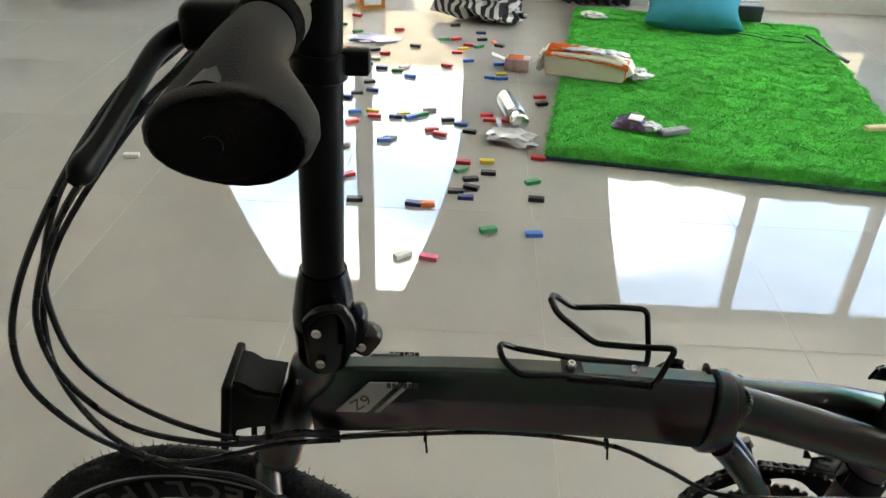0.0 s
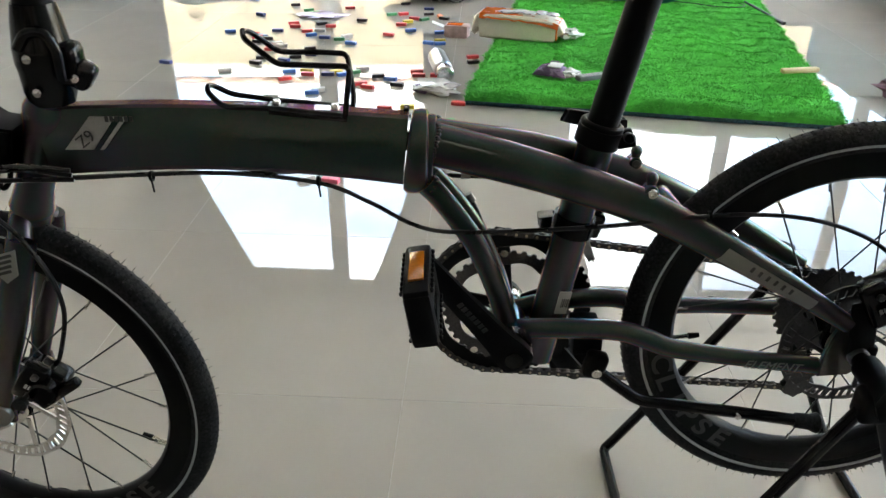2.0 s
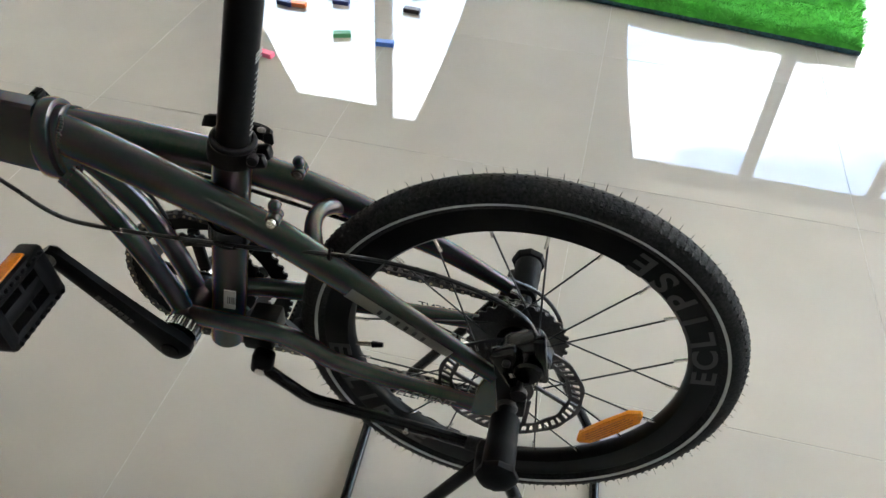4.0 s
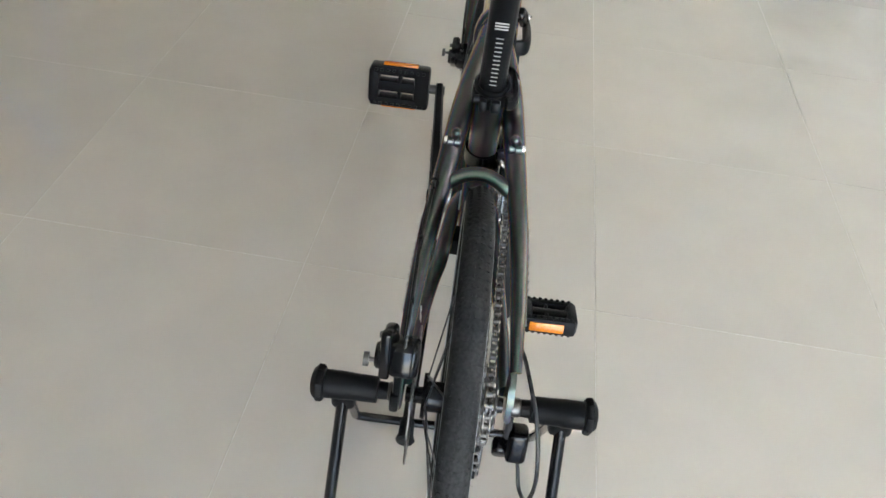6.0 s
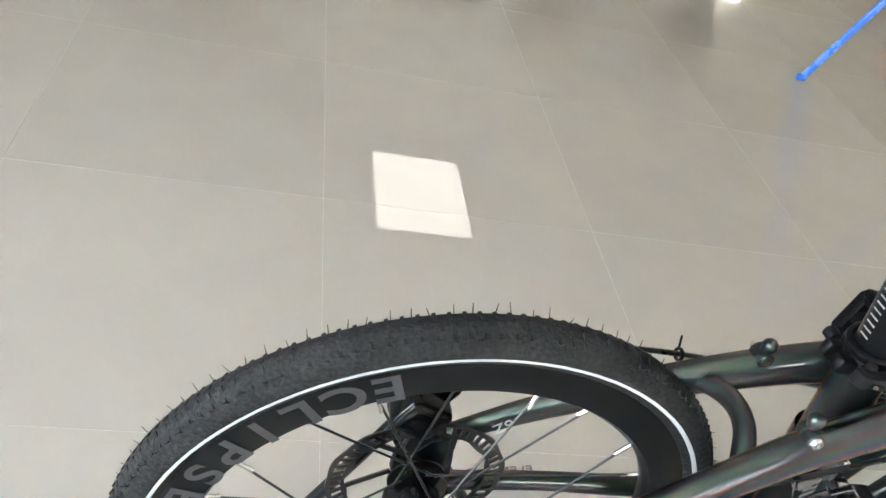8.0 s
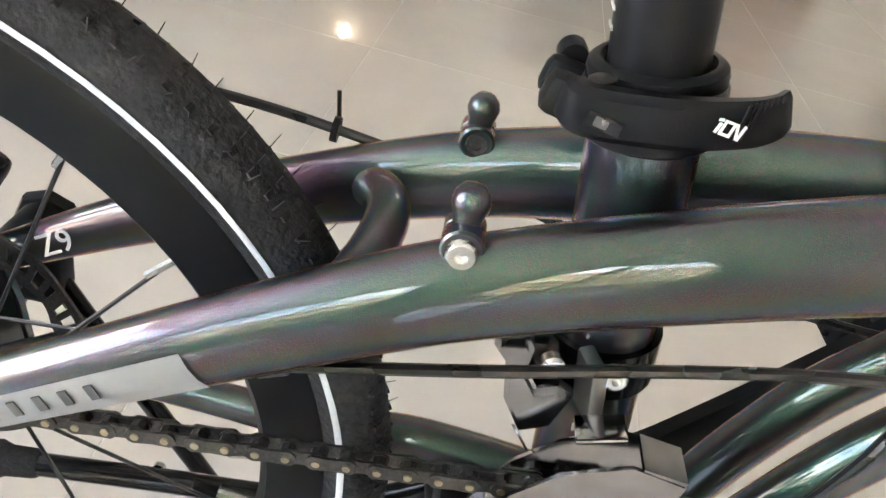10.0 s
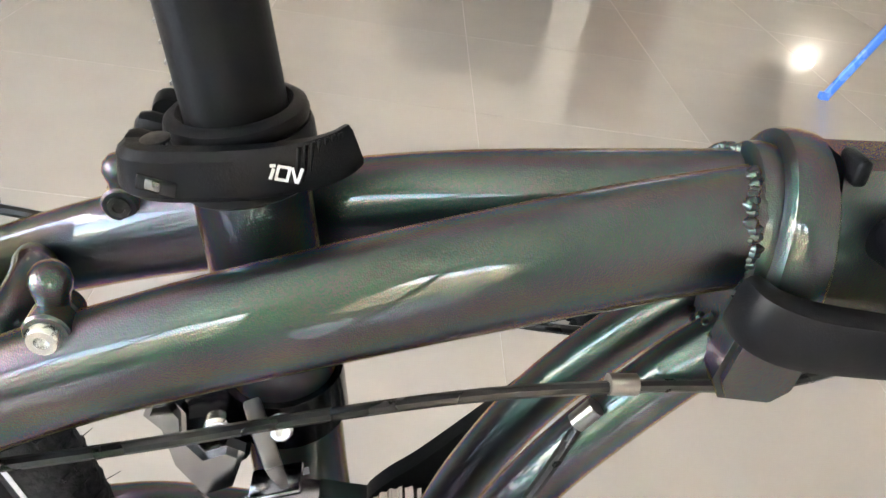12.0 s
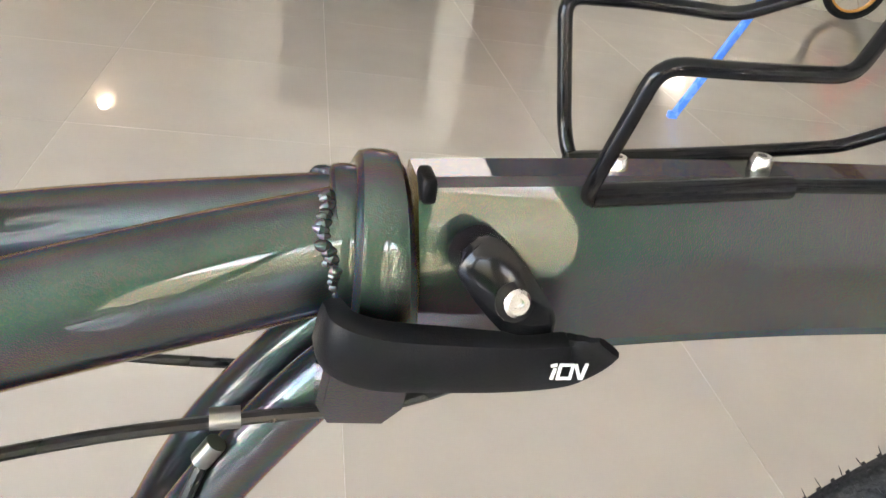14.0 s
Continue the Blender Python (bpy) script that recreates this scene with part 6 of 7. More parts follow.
def pillow():
    bm = bmesh.new()
    n = 26
    rows = {}
    for side in (1, -1):
        for j in range(n + 1):
            for i in range(n + 1):
                a, b = 2 * i / n - 1, 2 * j / n - 1
                fall = (max(0, 1 - abs(a) ** 2.2) * max(0, 1 - abs(b) ** 2.2)) ** 0.42
                pin = 1 - 0.10 * (1 - (1 - abs(a)) ** 0) - 0.09 * math.cos(a * math.pi / 2) * abs(b) ** 3 - 0.09 * math.cos(b * math.pi / 2) * abs(a) ** 3
                z = side * 0.085 * fall + 0.006 * noise.noise(Vector((a * 2, b * 2, side)))
                if side < 0 and fall == 0 or (side < 0 and (i in (0, n) or j in (0, n))):
                    rows[(side, i, j)] = rows[(1, i, j)]
                else:
                    rows[(side, i, j)] = bm.verts.new((a * 0.245 * pin, b * 0.19 * pin, z))
    for side in (1, -1):
        for j in range(n):
            for i in range(n):
                f = [rows[(side, i, j)], rows[(side, i + 1, j)], rows[(side, i + 1, j + 1)], rows[(side, i, j + 1)]]
                try:
                    bm.faces.new(f if side > 0 else f[::-1])
                except ValueError:
                    pass
    ob = part("pillow", bm, TEAL, None, "plump teal cotton pillow lying on the green mat")
    ob.matrix_basis = pose(0.555, 3.50, MAT_TOP + 0.082, 10, 0, -14)
    tagged(ob, category="pillow")


pillow()

WHITE_PAPER = mat("white_paper", (0.78, 0.77, 0.74), rough=0.85, grain=0.05, grain_scale=120, bump=0.3, bump_scale=300)
CREAM_PAPER = mat("cream_tissue_bale", (0.66, 0.60, 0.48), rough=0.9, grain=0.06, grain_scale=200)
ORANGE_FILM = mat("orange_film", (0.85, 0.17, 0.02), rough=0.25, spec=0.6, stain=0.2, stain_scale=15, coat=0.5)
CLEAR_FILM = mat("cloudy_plastic_film", (0.66, 0.64, 0.62), rough=0.2, spec=0.7, stain=0.15, stain_scale=25, coat=0.4)
LILAC = mat("lilac_foil", (0.30, 0.20, 0.34), rough=0.25, metal=0.3, stain=0.3, stain_scale=30)
BOX_BLACK = mat("black_case", (0.02, 0.02, 0.022), rough=0.4, stain=0.2, stain_scale=20)

tissue = thing("tissue_bale", "soft pack of tissues in torn orange and white film", "tissue pack", m=pose(-0.125, 2.66, MAT_TOP, 0, 0, -16))
bm = bmesh.new()
swept_solid(bm, [(-0.175, 0, 0.048, 0.055, 0.044), (-0.165, 0, 0.050, 0.070, 0.050), (-0.05, 0, 0.050, 0.074, 0.052), (0.08, 0, 0.046, 0.072, 0.048), (0.155, 0, 0.038, 0.066, 0.040), (0.165, 0, 0.036, 0.050, 0.032)],
            (0, 1, 0), [(0.9, 1), (1, 0.85), (1, -0.85), (0.9, -1), (-0.9, -1), (-1, -0.85), (-1, 0.85), (-0.9, 1)])
part("tissue_body", bm, CREAM_PAPER, tissue)
bm = bmesh.new()
g = [[bm.verts.new((-0.172 + 0.345 * i / 18, -0.078 + 0.156 * j / 10, 0.104 - 0.03 * (i / 18) ** 3 + 0.006 * noise.noise(Vector((i * 0.7, j * 0.7, 4))) - (0.02 if j in (0, 10) else 0.0))) for j in range(11)] for i in range(19)]
for i in range(18):
    for j in range(10):
        bm.faces.new((g[i][j], g[i + 1][j], g[i + 1][j + 1], g[i][j + 1]))
bmesh.ops.solidify(bm, geom=bm.faces[:], thickness=0.0008)
part("film_wrap", bm, ORANGE_FILM, tissue, "glossy orange printed film")
bm = bmesh.new()
for k in range(5):
    crumple_m = pose(-0.06 + 0.05 * k, -0.03 + 0.02 * (k % 2), 0.104, 0, 0, 30 * k)
    tmp = crumple(bmesh.new(), (0.07, 0.05, 0.012), 3 + k)
    join(bm, tmp, crumple_m)
part("film_fold", bm, CLEAR_FILM, tissue)
part("film_end", crumple(bmesh.new(), (0.11, 0.10, 0.045), 7.7, rough=0.5), CLEAR_FILM, tissue).matrix_basis = pose(0.21, 0.01, 0.004)
bm = bmesh.new()
rbox(bm, (0.006, 0.13, 0.07), pose(0.165, 0, 0.04), 0.002)
part("film_side", bm, ORANGE_FILM, tissue)


def loose(name, bm, material, label, category, m, group=""):
    ob = part(name, bm, material, None, label)
    ob.matrix_basis = m
    return tagged(ob, category=category, group=group)


snack = thing("snack_pouch", "crinkled lilac foil snack pouch on the mat", "snack pouch", m=pose(-0.055, 2.075, MAT_TOP + 0.004, 0, 0, -25))
bm = bmesh.new()
g = [[bm.verts.new((-0.065 + 0.13 * i / 12, -0.05 + 0.10 * j / 10, 0.036 * math.sin(math.pi * i / 12) ** 0.5 * math.sin(math.pi * j / 10) ** 0.4 + 0.004 * noise.noise(Vector((i * 0.8, j * 0.8, 1))) + 0.004)) for j in range(11)] for i in range(13)]
for i in range(12):
    for j in range(10):
        bm.faces.new((g[i][j], g[i + 1][j], g[i + 1][j + 1], g[i][j + 1]))
bmesh.ops.solidify(bm, geom=bm.faces[:], thickness=0.002)
part("pouch", bm, LILAC, snack)
bm = rbox(bmesh.new(), (0.034, 0.022, 0.004), pose(0.0, 0.02, 0.041), 0.002)
part("label_patch", bm, BOX_BLACK, snack)
bm = rbox(bmesh.new(), (0.05, 0.045, 0.003), pose(0.015, -0.015, 0.040, 6, 0, 0), 0.001)
part("label_panel", bm, WHITE_PAPER, snack)

remote = thing("remote_control", "grey handheld remote control with pale buttons", "remote control", m=pose(0.083, 2.015, MAT_TOP + 0.012, 0, 0, 22))
part("case", rbox(bmesh.new(), (0.125, 0.036, 0.018), None, 0.005, 3), mat("grey_plastic", (0.16, 0.16, 0.17), rough=0.45, grain=0.1, grain_scale=300), remote)
btn = rbox(bmesh.new(), (0.008, 0.006, 0.003), None, 0.001)
bme = bpy.data.meshes.new("button")
btn.to_mesh(bme)
btn.free()
bme.materials.append(mat("pale_buttons", (0.6, 0.6, 0.6), rough=0.5))
for i in range(8):
    for j in range(3):
        ob = new("button", bme)
        ob.parent = remote
        ob.matrix_basis = pose(-0.045 + 0.0125 * i, -0.0105 + 0.0105 * j, 0.0098)
loose("crumpled_tissue", crumple(bmesh.new(), (0.07, 0.05, 0.03), 1.3, rough=0.6), CLEAR_FILM, "small crumpled clear wrapper on the mat", "wrapper", pose(0.005, 2.03, MAT_TOP + 0.006, 0, 0, 15))
loose("paper_scrap", crumple(bmesh.new(), (0.12, 0.06, 0.035), 5.3, rough=0.6), WHITE_PAPER, "crumpled white tissue at the mat's edge", "tissue", pose(0.06, 3.58, MAT_TOP + 0.006, 0, 0, -20))
loose("wooden_stick", rbox(bmesh.new(), (0.15, 0.028, 0.018), None, 0.006, 3), mat("pale_wood", (0.60, 0.45, 0.24), rough=0.6, grain=0.1, grain_scale=60), "short pale wooden stick at the mat's edge", "wooden stick", pose(0.88, 2.10, MAT_TOP + 0.016, 0, 0, 10))
loose("black_box", rbox(bmesh.new(), (0.22, 0.10, 0.085), None, 0.008, 3), BOX_BLACK, "black rectangular case standing behind the pillow", "case", pose(0.86, 3.66, MAT_TOP + 0.046, 0, 0, -8))
bm = bmesh.new()
swept_solid(bm, [(0.13, 0, 0.012, 0.014, 0.008), (0.07, 0, 0.012, 0.012, 0.008), (0.0, 0, 0.016, 0.009, 0.007), (-0.14, 0, 0.022, 0.006, 0.005)], (0, 1, 0), ellipse(1, 1, 10))
loose("hair_brush", bm, BOX_BLACK, "black plastic handled brush lying half off the mat", "brush", pose(1.13, 3.16, 0.035, 0, 10, -62))
for k, pts in enumerate((((0.72, 3.33), (0.80, 3.30), (0.90, 3.22), (1.02, 3.20), (1.06, 3.27), (0.97, 3.32)), ((0.88, 3.42), (0.90, 3.47), (0.95, 3.48), (0.97, 3.43)))):
    bm = tube(bmesh.new(), [(x, y, MAT_TOP + 0.016 + 0.012 * (k and i in (1, 2))) for i, (x, y) in enumerate(pts)], 0.0025, n=6)
    tagged(part("charger_cable", bm, CABLE, None, "thin dark cable looped on the green mat"), category="cable")

# ---- scattered game blocks ----
BLOCK_COLOURS = dict(red=(0.62, 0.05, 0.05), blue=(0.06, 0.17, 0.50), navy=(0.025, 0.04, 0.16), black=(0.03, 0.022, 0.022), green=(0.05, 0.24, 0.09), yellow=(0.75, 0.55, 0.04),
                     orange=(0.80, 0.18, 0.04), white=(0.62, 0.58, 0.52), pink=(0.78, 0.12, 0.20))
SPOTS = {}
SPOTS["black"] = [(-1.26, 3.51), (-0.87, 3.16), (-0.67, 3.55), (-0.54, 3.3), (-0.46, 3.2), (-1.06, 3.08), (-1.27, 2.79), (-1.3, 2.73), (-1.05, 2.62), (-1.23, 2.47), (-1.24, 2.39), (-1.09, 2.48), (-0.72, 2.21), (-0.64, 2.1),
                  (-0.34, 2.41), (-1.01, 1.54), (-0.45, 1.57), (-0.59, 1.75), (-0.65, 1.7), (-0.65, 1.64), (-0.7, 1.61)]
SPOTS["blue"] = [(-1.47, 2.92), (-1.51, 3.65), (-0.62, 2.95), (-0.48, 2.91), (-0.53, 2.72), (-0.48, 2.71), (-1.08, 2.86), (-0.88, 2.71), (-1.08, 2.27), (-0.86, 2.23), (-0.67, 2.17), (-0.48, 1.35), (-0.95, 2.0)]
SPOTS["green"] = [(-1.17, 3.38), (-1.13, 3.32), (-0.73, 3.29), (-0.56, 3.18), (-0.94, 2.78), (-0.82, 2.26), (-1.4, 1.81), (-0.61, 1.37), (-0.45, 1.69), (-0.68, 1.77)]
SPOTS["navy"] = [(-1.4, 3.28), (-0.54, 3.42), (-1.01, 2.81), (-1.3, 2.83), (-1.25, 2.94), (-1.03, 2.52), (-1.13, 2.43), (-0.92, 2.23), (-1.08, 1.69), (-0.83, 1.52), (-0.67, 1.57), (-1.61, 2.39)]
SPOTS["orange"] = [(-0.48, 3.24), (-0.79, 1.52)]
SPOTS["pink"] = [(-0.78, 1.21)]
SPOTS["red"] = [(-1.2, 3.69), (-0.96, 3.44), (-0.67, 3.3), (-0.61, 3.2), (-0.67, 3.07), (-1.2, 3.09), (-1.18, 3.02), (-1.01, 3.03), (-1.11, 2.93), (-0.72, 2.87), (-1.35, 2.88), (-1.32, 2.81), (-1.22, 2.6), (-1.0, 2.23), (-1.08, 2.17),
                (-0.75, 2.07), (-0.56, 2.22), (-0.57, 2.27), (-0.49, 2.22), (-0.34, 2.49), (-1.05, 1.71), (-0.41, 1.88), (-0.67, 1.83), (-0.78, 2.11)]
SPOTS["white"] = [(-1.05, 2.94), (-0.91, 2.83), (-1.21, 2.7), (-1.18, 2.66), (-1.34, 2.28), (-0.79, 2.31), (-1.09, 1.95), (-0.85, 1.22), (-0.93, 2.03), (-1.78, 1.81)]
SPOTS["yellow"] = [(-0.64, 3.13), (-0.48, 2.76), (-1.01, 2.28), (-0.89, 2.26), (-1.13, 1.85), (-0.59, 1.84)]
LEAN = dict(blue=(20, -8, 12), red=(-14, 6, 18), black=(4, -20, 10), green=(28, 10, 16), navy=(-24, 8, -10), yellow=(18, 24, -8), white=(-8, 30, 2), orange=(-78, 12), pink=(-4,))


def game_blocks():
    for colour, spots in SPOTS.items():
        bm = rbox(bmesh.new(), (0.050, 0.021, 0.0135), None, 0.0012, 2)
        me = bpy.data.meshes.new("game_block")
        bm.to_mesh(me)
        bm.free()
        me.materials.append(mat(colour + "_lacquer", BLOCK_COLOURS[colour], rough=0.38, spec=0.4, grain=0.12, grain_scale=150, per_object=0.15))
        rng = random.Random(len(colour) * 7)
        for k, (x, y) in enumerate(spots):
            ob = new("game_block", me)
            turn = LEAN[colour][k % len(LEAN[colour])] + rng.uniform(-14, 14)
            ob.matrix_basis = pose(x, y, 0.0068, 0, 0, turn)
            tagged(ob, colour + " lacquered wooden toy block on the tiles", "toy block", "scattered toy blocks")


game_blocks()

# ---- other things on the floor by the windows ----
flask = thing("steel_flask", "brushed steel vacuum flask lying on its side", "flask", m=pose(-0.49, 2.37, 0.039, 0, 0, 0))
ax = Vector((0.045, -0.33, 0)).normalized()
part("body", lathe(bmesh.new(), [(0, 0.030), (0.004, 0.037), (0.17, 0.037), (0.19, 0.034), (0.20, 0.028)], (0, 0, 0), ax, 32), mat("brushed_steel", (0.58, 0.58, 0.58), rough=0.28, metal=1.0, grain=0.1, grain_scale=200), flask, "brushed steel body")
part("neck_ring", lathe(bmesh.new(), [(0.200, 0.0285), (0.202, 0.032), (0.214, 0.032), (0.216, 0.0285)], (0, 0, 0), ax, 32), BLACK_PLASTIC, flask)
part("cap", lathe(bmesh.new(), [(0.216, 0.028), (0.218, 0.0335), (0.255, 0.0335), (0.262, 0.028), (0.264, 0.01)], (0, 0, 0), ax, 32), STEEL, flask)
loose("plastic_wrapper", crumple(bmesh.new(), (0.17, 0.09, 0.045), 2.4, rough=0.7), CLEAR_FILM, "crumpled clear plastic wrapper beside the flask", "wrapper", pose(-0.49, 2.02, 0.0, 0, 0, -18))
loose("plastic_wrapper", crumple(bmesh.new(), (0.07, 0.06, 0.03), 6.1, rough=0.7), LILAC, "crumpled lilac printed wrapper beside the flask", "wrapper", pose(-0.535, 2.035, 0.0, 0, 0, 20))

carton = thing("snack_carton", "torn small carton with orange and pink print", "carton", m=pose(-0.40, 2.86, 0, 0, 0, -14))
part("box", rbox(bmesh.new(), (0.11, 0.07, 0.055), pose(0, 0, 0.0285), 0.004), mat("pink_card", (0.52, 0.36, 0.34), rough=0.6, stain=0.3, stain_scale=25), carton)
part("print_panel", rbox(bmesh.new(), (0.07, 0.05, 0.003), pose(-0.01, 0, 0.058), 0.001), ORANGE_FILM, carton)
part("flap", rbox(bmesh.new(), (0.09, 0.05, 0.002), pose(-0.08, 0.01, 0.045, 0, 20, 10), 0.0008), WHITE_PAPER, carton)
part("flap", rbox(bmesh.new(), (0.05, 0.05, 0.002), pose(0.075, 0.0, 0.05, 0, -25, -8), 0.0008), CLEAR_FILM, carton)
loose("plastic_bag", crumple(bmesh.new(), (0.22, 0.13, 0.018), 8.2, rough=0.5), mat("lilac_clear_film", (0.55, 0.47, 0.60), rough=0.15, spec=0.6, stain=0.2, stain_scale=12), "flat lilac see-through plastic bag on the tiles", "plastic bag", pose(-1.08, 3.26, 0.0, 0, 0, 0))

tub = thing("orange_tub", "small orange and white plastic tub on its side", "plastic tub", m=pose(-1.16, 3.93, 0.072, 90, 0, 22))
ORANGE_PLASTIC = mat("orange_plastic", (0.72, 0.30, 0.04), rough=0.4, stain=0.1, stain_scale=20)
bm = bmesh.new()
sq = [(0.8, 1), (1, 0.8), (1, -0.8), (0.8, -1), (-0.8, -1), (-1, -0.8), (-1, 0.8), (-0.8, 1)]
swept_solid(bm, [(0, 0, -0.08, 0.062, 0.062), (0, 0, 0.06, 0.070, 0.070), (0, 0, 0.07, 0.074, 0.074), (0, 0, 0.08, 0.074, 0.074)], (1, 0, 0), sq)
part("body", bm, ORANGE_PLASTIC, tub)
part("lid_label", rbox(bmesh.new(), (0.10, 0.10, 0.004), pose(0, 0, 0.083), 0.002), POT_WHITE, tub, "white lid")
part("rim", rbox(bmesh.new(), (0.15, 0.15, 0.012), pose(0, 0, 0.074), 0.005), mat("dull_orange", (0.55, 0.22, 0.04), rough=0.45), tub)


def striped_cloth():
    m = bpy.data.materials.new("striped_cotton")
    m.use_nodes = True
    n, l = m.node_tree.nodes, m.node_tree.links
    b = n["Principled BSDF"]
    b.inputs["Roughness"].default_value = 0.9
    tc = n.new("ShaderNodeTexCoord")
    mp = n.new("ShaderNodeMapping")
    mp.inputs["Rotation"].default_value = (0.3, 0.2, 0.5)
    nz = n.new("ShaderNodeTexNoise")
    nz.inputs["Scale"].default_value = 6
    mixv = n.new("ShaderNodeMixRGB")
    mixv.blend_type = "LINEAR_LIGHT"
    mixv.inputs[0].default_value = 0.05
    wv = n.new("ShaderNodeTexWave")
    wv.inputs["Scale"].default_value = 7
    wv.inputs["Distortion"].default_value = 1.5
    rp = n.new("ShaderNodeValToRGB")
    rp.color_ramp.interpolation = "CONSTANT"
    rp.color_ramp.elements[0].color = (0.02, 0.02, 0.025, 1)
    rp.color_ramp.elements[1].position, rp.color_ramp.elements[1].color = 0.5, (0.55, 0.53, 0.50, 1)
    l.new(tc.outputs["Object"], mp.inputs["Vector"])
    l.new(tc.outputs["Object"], nz.inputs["Vector"])
    l.new(mp.outputs[0], mixv.inputs[1])
    l.new(nz.outputs["Color"], mixv.inputs[2])
    l.new(mixv.outputs[0], wv.inputs["Vector"])
    l.new(wv.outputs["Fac"], rp.inputs[0])
    l.new(rp.outputs[0], b.inputs["Base Color"])
    bm = crumple(bmesh.new(), (0.40, 0.26, 0.19), 4.4, rough=0.55)
    tmp = crumple(bmesh.new(), (0.22, 0.18, 0.10), 9.1, rough=0.6)
    join(bm, tmp, pose(0.15, -0.03, 0))
    loose("striped_cloth", bm, m, "heap of black and white striped cloth on the floor", "cloth", pose(-0.56, 3.72, 0, 0, 0, -10))


striped_cloth()

towel = thing("folded_towel", "pale teal towel folded in a loose stack", "towel", m=pose(-1.80, 4.00, 0, 0, 0, 52))
TOWEL = mat("pale_teal_terry", (0.20, 0.36, 0.36), rough=0.95, spec=0.1, grain=0.2, grain_scale=200, stain=0.1, stain_scale=6, bump=0.6, bump_scale=250)
for k in range(3):
    bm = bmesh.new()
    nx, ny = 20, 8
    lay = [[bm.verts.new(((i / nx - 0.5) * (0.66 - 0.03 * k), (j / ny - 0.5) * (0.34 - 0.02 * k), 0.010 + 0.014 * k + (0.05 + 0.02 * k) * (i / nx) ** 2 + 0.006 * noise.noise(Vector((i * 0.4, j * 0.6, k))))) for j in range(ny + 1)] for i in range(nx + 1)]
    for i in range(nx):
        for j in range(ny):
            bm.faces.new((lay[i][j], lay[i + 1][j], lay[i + 1][j + 1], lay[i][j + 1]))
    bmesh.ops.solidify(bm, geom=bm.faces[:], thickness=0.009)
    part("fold", bm, TOWEL, towel)
part("lining", rbox(bmesh.new(), (0.20, 0.10, 0.02), pose(-0.22, -0.05, 0.013), 0.006), mat("tan_lining", (0.25, 0.17, 0.12), rough=0.9), towel)

tray = thing("seed_tray", "black plastic seedling tray with many cells", "seed tray", m=pose(-2.62, 4.13, 0, 0, 0, -8))
TRAY_BLACK = mat("tray_black", (0.022, 0.023, 0.025), rough=0.45, stain=0.3, stain_scale=15)
bm = bmesh.new()
rbox(bm, (0.60, 0.31, 0.012), pose(0, 0, 0.012), 0.004)
for sx in (-1, 1):
    rbox(bm, (0.012, 0.31, 0.085), pose(sx * 0.296, 0, 0.052, 0, sx * 8, 0), 0.003)
for sy in (-1, 1):
    rbox(bm, (0.60, 0.012, 0.085), pose(0, sy * 0.15, 0.052, -sy * 8, 0, 0), 0.003)
part("rim", bm, TRAY_BLACK, tray)
cell = bmesh.new()
for k in range(4):
    a = math.pi / 2 * k
    rbox(cell, (0.050, 0.004, 0.030), pose(0.024 * math.sin(a), 0.024 * math.cos(a), 0, 0, 0, math.degrees(-a)), 0.001, 1)
cme = bpy.data.meshes.new("cell")
cell.to_mesh(cme)
cell.free()
cme.materials.append(TRAY_BLACK)
for i in range(11):
    for j in range(5):
        ob = new("cell", cme)
        ob.parent = tray
        ob.matrix_basis = pose(-0.262 + 0.0525 * i, -0.105 + 0.0525 * j, 0.082)

# odds and ends by the daybed
loose("fabric_pouch", crumple(bmesh.new(), (0.17, 0.15, 0.07), 3.9, rough=0.5), mat("dark_print_fabric", (0.12, 0.05, 0.06), rough=0.85, grain=0.8, grain_scale=30), "small dark printed fabric pouch on the tiles", "pouch", pose(1.22, 1.98, 0, 0, 0, 10))
loose("crumpled_tissue", crumple(bmesh.new(), (0.10, 0.06, 0.025), 2.2, rough=0.5), WHITE_PAPER, "crumpled white tissue on the tiles", "tissue", pose(1.20, 1.85, 0, 0, 0, 5))
tube_thing = thing("lotion_tube", "pale green lotion tube lying on the tiles", "lotion tube", m=pose(1.40, 1.97, 0.024, 0, 0, -48))
bm = bmesh.new()
swept_solid(bm, [(-0.07, 0, 0, 0.026, 0.003), (-0.04, 0, 0, 0.025, 0.015), (0.03, 0, 0, 0.022, 0.021), (0.055, 0, 0, 0.020, 0.020), (0.06, 0, 0, 0.012, 0.012)], (0, 1, 0), ellipse(1, 1, 16))
part("body", bm, mat("pale_green_plastic", (0.52, 0.58, 0.36), rough=0.35), tube_thing)
part("cap", lathe(bmesh.new(), [(0.06, 0.014), (0.085, 0.013), (0.087, 0.008)], (0, 0, 0), (1, 0, 0), 16), POT_WHITE, tube_thing)
loose("plastic_bag", crumple(bmesh.new(), (0.20, 0.15, 0.07), 5.8, rough=0.6), CLEAR_FILM, "crumpled clear plastic bag on the tiles", "plastic bag", pose(1.50, 2.00, 0, 0, 0, 20))
loose("snack_bag", crumple(bmesh.new(), (0.17, 0.12, 0.06), 6.6, rough=0.6), mat("brown_orange_film", (0.45, 0.18, 0.09), rough=0.3, stain=0.4, stain_scale=30, coat=0.4), "crumpled brown and orange snack bag", "snack bag", pose(1.60, 1.96, 0, 0, 0, -15))
bottle = thing("blue_bottle", "turquoise plastic drinking bottle lying on its side", "bottle", m=pose(1.62, 2.20, 0.045, 0, 0, 28))
BLUE_PLASTIC = mat("turquoise_plastic", (0.02, 0.30, 0.40), rough=0.3, spec=0.5, stain=0.15, stain_scale=20)
